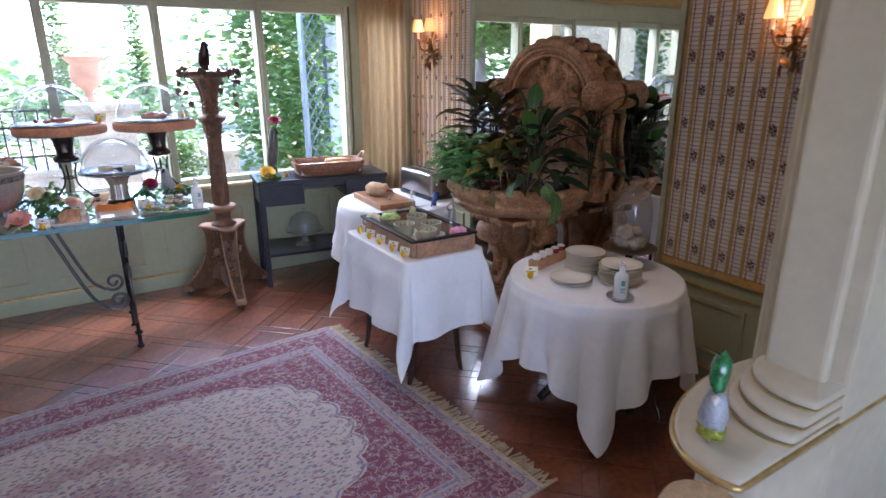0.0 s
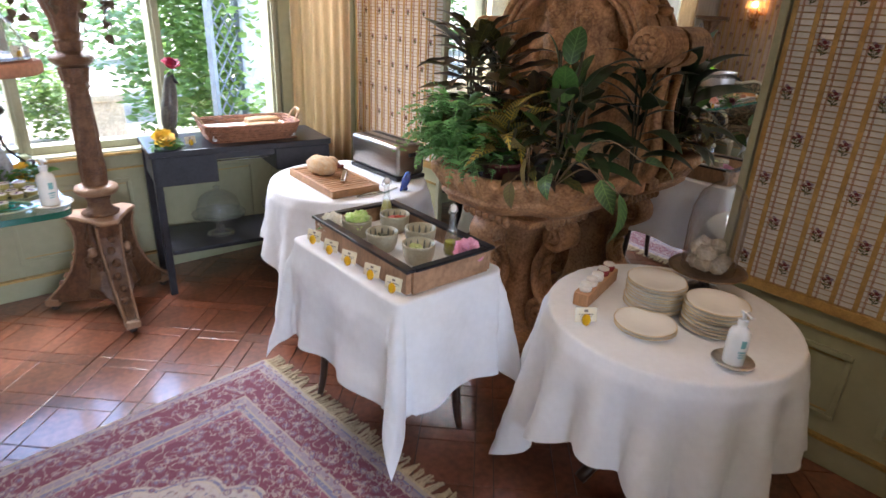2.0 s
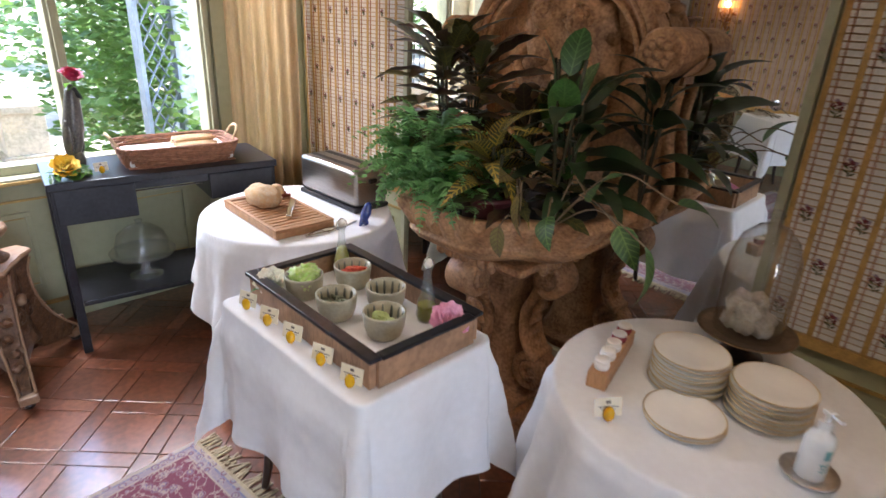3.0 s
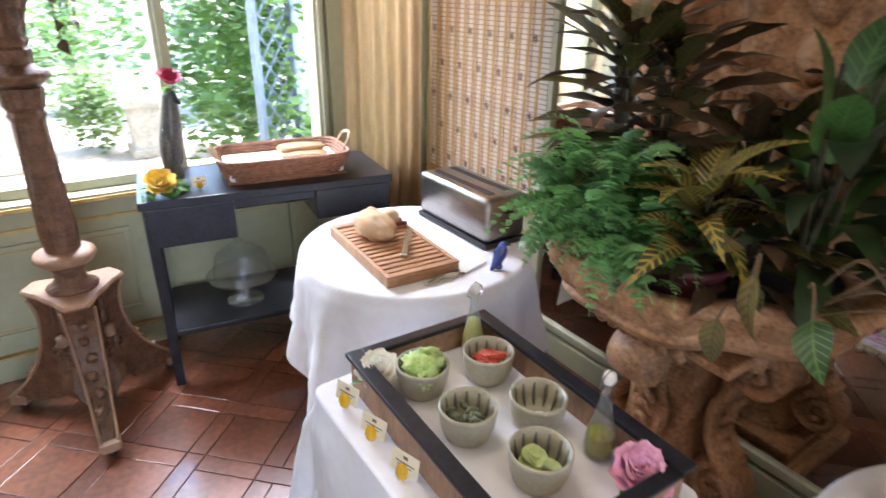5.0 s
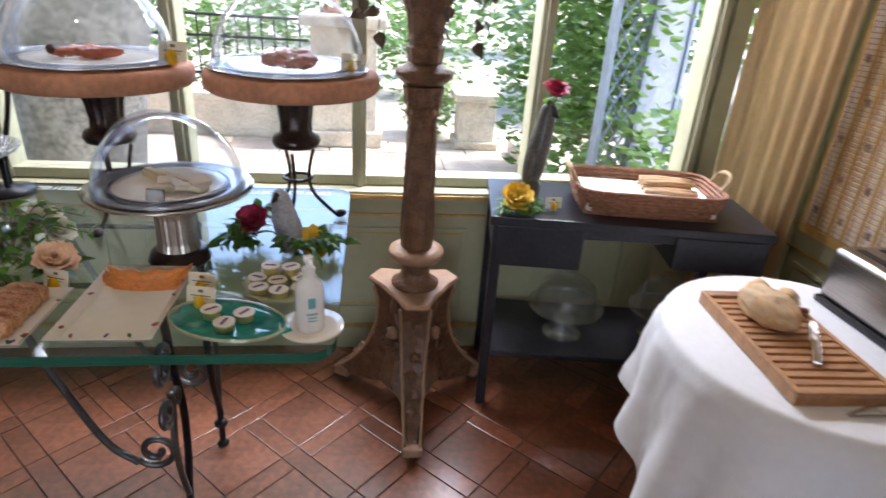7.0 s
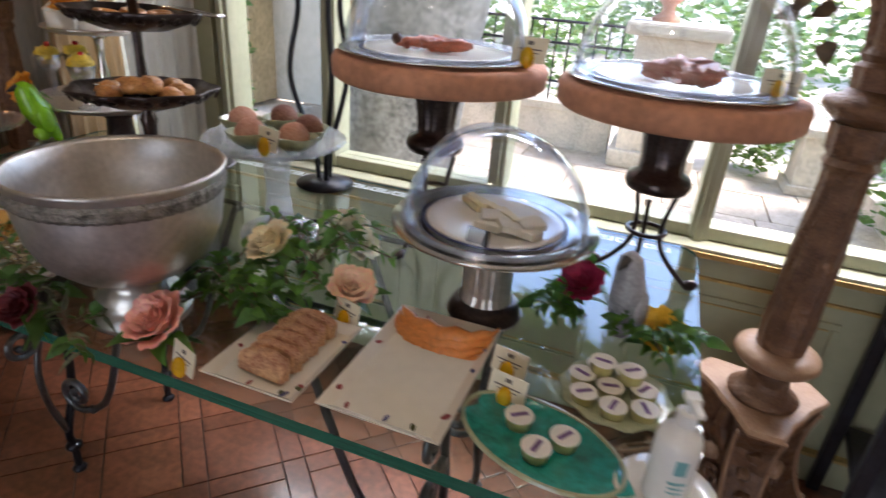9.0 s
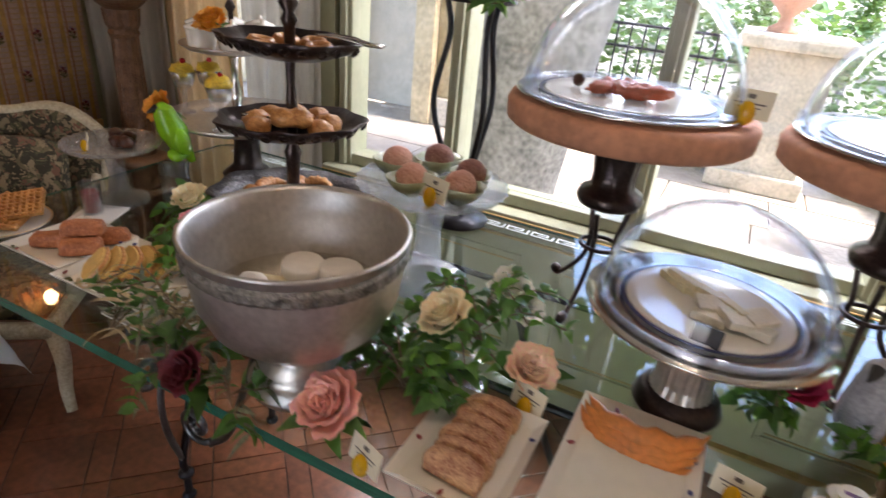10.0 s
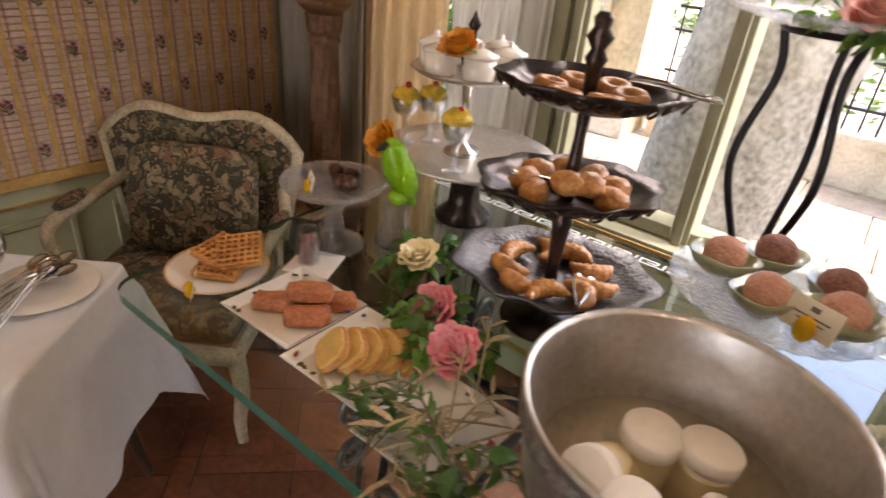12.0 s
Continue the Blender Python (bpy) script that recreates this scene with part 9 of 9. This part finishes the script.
structure("ground", B(-300, -300, -0.3, 300, 300, -0.14), mat("garden_gravel", (0.42, 0.37, 0.29), 0.9, vary=0.25, scale=1.5, bump=0.3), "pale gravel garden ground", "ground")
terrace = structure("pavement", B(-6, Y1 + 0.22, -0.15, 7, 9.7, -0.03), M_PAVE, "pale stone slab terrace outside the windows", "terrace")
r = random.Random(21)
y = Y1 + 0.24
while y < 9.5:
    d = r.choice((0.45, 0.55, 0.65))
    x = -3.0 + r.random() * 0.5
    while x < 4.6:
        w = r.choice((0.6, 0.8, 1.0))
        part("slab", B(x + 0.006, y + 0.006, -0.031, x + w - 0.006, min(y + d, 9.68) - 0.006, r.uniform(-0.004, 0.0), 0.004), M_PAVE, terrace)
        x += w
    y += d

pier = thing("garden_pier", pose(1.24, 9.05, 0), "pale stone pier carrying a terracotta urn", "pier")
part("shaft", B(-0.32, -0.32, 0, 0.32, 0.32, 1.16, 0.015), M_WHITESTONE, pier)
part("plinth", B(-0.38, -0.38, 0, 0.38, 0.38, 0.16, 0.02), M_WHITESTONE, pier)
part("cap", B(-0.42, -0.42, 1.16, 0.42, 0.42, 1.27, 0.03), M_WHITESTONE, pier)
single("garden_urn", lathe([(0, 0), (0.12, 0), (0.12, 0.03), (0.06, 0.07), (0.05, 0.12), (0.10, 0.18), (0.17, 0.24), (0.18, 0.34), (0.16, 0.46), (0.23, 0.53), (0.24, 0.55), (0.20, 0.55), (0.14, 0.46), (0, 0.44)], 28), M_TERRACOTTA, pose(1.12, 9.0, 1.27), "terracotta urn on the stone pier", "urn", smooth=True)
lowp = thing("garden_pier", pose(2.62, 8.95, 0), "low pale stone pier on the terrace edge", "pier")
part("shaft", B(-0.19, -0.19, 0.0, 0.19, 0.19, 0.5, 0.01), M_WHITESTONE, lowp)
part("plinth", B(-0.23, -0.23, 0.0, 0.23, 0.23, 0.08, 0.012), M_WHITESTONE, lowp)
part("cap", B(-0.25, -0.25, 0.5, 0.25, 0.25, 0.58, 0.015), M_WHITESTONE, lowp)
kerb = thing("stone_kerb", pose(0, 0, 0), "low pale stone kerb along the planting bed", "kerb")
part("kerb_stone", B(2.95, 6.2, 0.0, 3.12, 8.7, 0.16, 0.015), M_WHITESTONE, kerb)
lw = thing("garden_wall", pose(0, 0, 0), "low stone garden wall with an iron railing", "wall")
part("coping", B(-1.4, 9.0, 0.36, 0.82, 9.3, 0.44, 0.012), M_WHITESTONE, lw)
part("wall_body", B(-1.4, 9.03, 0, 0.82, 9.27, 0.36), M_WHITESTONE, lw)
for z in (0.62, 0.98, 1.18):
    part("rail", tube([(-1.4, 9.15, z), (0.86, 9.15, z)], 0.014, 6), M_IRON, lw)
_bal = mesh_of("baluster", tube([(0, 0, 0.44), (0, 0, 1.18)], 0.009, 6), M_IRON)
for i in range(18):
    part("baluster", _bal, None, lw, m=pose(-1.35 + i * 0.125, 9.15, 0))

# stone house front across the terrace
house = thing("stone_house", pose(0, 0, 0), "yellow limestone house front with a doorway and pilasters", "house")
part("wall", B(-9, 8.7, 0, -3.1, 9.3, 4.2), M_STONE, house)
part("wall", B(-2.05, 8.7, 0, -1.5, 9.3, 4.2), M_STONE, house)
part("wall", B(-3.1, 8.7, 2.3, -2.05, 9.3, 4.2), M_STONE, house)
part("pilaster", B(-2.08, 8.58, 0, -1.86, 8.695, 4.1, 0.02), M_STONE, house)
part("pilaster", B(-3.35, 8.58, 0, -3.13, 8.695, 4.1, 0.02), M_STONE, house)
part("plinth", B(-2.06, 8.62, 0.0, -1.48, 8.698, 0.28, 0.015), M_WHITESTONE, house)
part("door", B(-3.08, 9.1, 0.0, -2.07, 9.16, 2.29, 0.01), mat("pale_door_paint", (0.5, 0.45, 0.35), 0.5, vary=0.1), house)
part("roof", B(-9.2, 8.5, 4.2, -1.3, 12, 4.4), M_TERRACOTTA, house)


def tree(name, x, y, r0, h, crown, label, seed, lean=(0, 0), swell=0.0):
    t = thing(name, pose(x, y, -0.02), label, "tree")
    rr = random.Random(seed)
    pts = smooth_path([(0, 0, 0), (lean[0] * 0.3, lean[1] * 0.3, h * 0.4), (lean[0], lean[1], h)], 7)
    bm = tube(pts, r0, 20, taper=lambda k: 1.25 - 0.25 * min(1, k * 6) - 0.35 * k + 2 * swell * k)
    for v in bm.verts:
        a = math.atan2(v.co.y, v.co.x)
        f = 1 + 0.05 * math.sin(3 * a + v.co.z) + 0.04 * noise.noise(v.co * 3)
        v.co.x, v.co.y = v.co.x * f, v.co.y * f
    part("trunk", bm, M_BARK, t, "mottled grey plane bark", True)
    boxes = []
    for k in range(5):
        a = k * 1.3 + rr.random()
        e = Vector((lean[0] + crown * 0.6 * math.cos(a), lean[1] + crown * 0.6 * math.sin(a), h + crown * 0.3 * rr.random()))
        part("limb", tube([(lean[0], lean[1], h * 0.93), tuple((Vector((lean[0], lean[1], h)) + e) / 2 + Vector((0, 0, 0.15))), tuple(e)], r0 * 0.35, 8, taper=lambda q: 1 - 0.7 * q), M_BARK, t, smooth=True)
        boxes.append((tuple(e), (crown * 0.55, crown * 0.55, crown * 0.4)))
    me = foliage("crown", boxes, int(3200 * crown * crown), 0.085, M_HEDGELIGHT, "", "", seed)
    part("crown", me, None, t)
    return t


tree("plane_tree", -0.20, 6.12, 0.31, 3.4, 1.9, "plane tree with a thick mottled trunk close to the window", 31, (0.50, 0.3), 0.25)
tree("plane_tree", -2.12, 7.0, 0.24, 3.8, 1.6, "plane tree with an ivy covered trunk on the terrace", 32, (-0.1, 0.2))
tree("garden_tree", 7.2, 12.0, 0.2, 2.4, 2.4, "leafy garden tree beyond the terrace", 35)
tree("garden_tree", -4.5, 15.0, 0.2, 2.6, 2.6, "leafy garden tree beyond the terrace", 36)


def leaves(name, boxes, n, size, material, label, seed):
    ob = new(name, foliage(name, boxes, n, size, material, label, "", seed))
    return tagged(ob, label, "ivy" if "ivy" in name else "shrub", "", "stuff")


leaves("ivy", [((-2.07, 6.88, 0.9), (0.30, 0.30, 1.1)), ((-2.02, 6.88, 2.3), (0.28, 0.28, 0.8))], 2200, 0.045, M_HEDGE, "dense green ivy climbing the tree trunk", 41)
leaves("ivy", [((3.25, 7.35, 0.6), (0.35, 0.75, 0.7)), ((3.3, 7.3, 1.6), (0.4, 0.7, 0.8)), ((2.95, 7.9, 2.2), (0.35, 0.5, 0.6)), ((3.35, 7.0, 2.7), (0.5, 0.8, 0.6)), ((3.0, 8.1, 0.9), (0.3, 0.4, 0.9))], 6500, 0.05, M_HEDGE, "dense climbing ivy on the garden trellis", 42)
leaves("ivy", [((3.6, 6.3, 0.5), (0.35, 0.5, 0.5)), ((3.75, 6.2, 2.2), (0.35, 0.6, 0.7))], 1600, 0.05, M_HEDGE, "climbing ivy beside the window", 43)
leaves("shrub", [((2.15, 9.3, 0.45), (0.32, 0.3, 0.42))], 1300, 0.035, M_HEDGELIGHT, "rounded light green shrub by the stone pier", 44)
leaves("shrub", [((1.9, 12.5, 0.6), (1.4, 0.6, 0.7)), ((-0.8, 12, 0.7), (1.4, 0.6, 0.9)), ((4.8, 11.5, 0.9), (1.6, 0.8, 1.1))], 5200, 0.06, M_HEDGE, "clipped green garden shrubs", 45)
leaves("shrub", [((0.2, 20, 0.6), (6, 1.5, 1.5)), ((9.5, 19, 2.4), (5, 1.5, 3.0)), ((-9, 20, 2.4), (5, 1.5, 3.0))], 7000, 0.16, M_HEDGE, "dense trees at the end of the garden", 46)
cyp = [(0.95, 14.0), (2.35, 14.6)]
for i, (x, y) in enumerate(cyp):
    c = thing("cypress", pose(x, y, -0.14), "slim pale green cypress in the garden", "tree", "cypresses")
    part("trunk", tube([(0, 0, 0), (0, 0, 0.8)], 0.06, 8), M_BARK, c)
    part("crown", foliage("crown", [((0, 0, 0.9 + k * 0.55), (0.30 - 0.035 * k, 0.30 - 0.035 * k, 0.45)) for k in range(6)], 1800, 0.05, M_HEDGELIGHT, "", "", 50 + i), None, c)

# blue-grey trellis gate beside the ivy
tg = thing("trellis_gate", pose(3.05, 6.55, 0, 0, 0, 35), "blue-grey metal trellis panel overgrown with ivy", "trellis")
for x in (0, 0.45, 1.0):
    part("post", B(x - 0.025, -0.025, 0, x + 0.025, 0.025, 2.7, 0.004), M_TRELLIS, tg)
part("panel", B(0.475, -0.008, 0.05, 0.975, 0.008, 2.2), mat("blue_grey_panel", (0.22, 0.25, 0.28), 0.4, vary=0.2, scale=4), tg)
_d1 = mesh_of("lath", tube([(0, 0, 0), (0.40, 0, 0.40)], 0.008, 5), M_TRELLIS)
_d2 = mesh_of("lath", tube([(0.40, 0, 0), (0, 0, 0.40)], 0.008, 5), M_TRELLIS)
for i in range(15):
    part("lath", _d1, None, tg, m=pose(0.025, 0, 0.05 + i * 0.15))
    part("lath", _d2, None, tg, m=pose(0.025, 0.012, 0.05 + i * 0.15))

# ---- floor tiles, nearest the walk as pieces, the rest joined ----
TA, TB = 0.235, 0.075
TP = TA + TB
TROT = radians(45)
_c, _s = math.cos(TROT), math.sin(TROT)
tile_meshes = {}


def tile_mesh(w, d):
    key = (round(w, 3), round(d, 3))
    if key not in tile_meshes:
        tile_meshes[key] = mesh_of("tile", B(-w / 2 + 0.0022, -d / 2 + 0.0022, -0.006, w / 2 - 0.0022, d / 2 - 0.0022, 0.0, 0.0016), M_TILE)
    return tile_meshes[key]


spots = []
for i in range(-30, 31):
    for j in range(-30, 31):
        u, v = i * TP, j * TP
        spots.append((u + TA / 2, v + TA / 2, TA, TA))
        if (i + j) % 2:
            spots.append((u + TA + TB / 2, v + TP / 2, TB, TP))
            spots.append((u + TA / 2, v + TA + TB / 2, TA, TB))
        else:
            spots.append((u + TA + TB / 2, v + TA / 2, TB, TA))
            spots.append((u + TP / 2, v + TA + TB / 2, TP, TB))
inside, rest = [], []
for u, v, w, d in spots:
    x, y = 1.9 + u * _c - v * _s, 4.2 + u * _s + v * _c
    if not (X0 - 0.1 < x < X1 + 0.1 and Y0 < y < Y1 + 0.1):
        continue
    near = -0.9 < x < 3.3 and 3.35 < y < 5.05
    (inside if near else rest).append((x, y, w, d))
for x, y, w, d in inside[:300]:
    part("tile", tile_mesh(w, d), None, floor_ob, m=pose(x, y, 0, 0, 0, math.degrees(TROT)))
vs, fs = [], []
for x, y, w, d in rest + inside[300:]:
    o = len(vs)
    for z, e in ((-0.006, 0.0022), (-0.001, 0.0022), (0.0, 0.0036)):
        for sx, sy in ((-1, -1), (1, -1), (1, 1), (-1, 1)):
            a, b = sx * (w / 2 - e), sy * (d / 2 - e)
            vs.append((x + a * _c - b * _s, y + a * _s + b * _c, z))
    for k in (0, 4):
        for q in range(4):
            fs.append((o + k + q, o + k + (q + 1) % 4, o + k + 4 + (q + 1) % 4, o + k + 4 + q))
    fs.append((o + 8, o + 9, o + 10, o + 11))
me = bpy.data.meshes.new("tile_field")
me.from_pydata(vs, [], fs)
me.materials.append(M_TILE)
ob = new("tile_field", me)
ob.parent = floor_ob
tagged(ob, "terracotta tiles over the rest of the floor", kind="stuff")
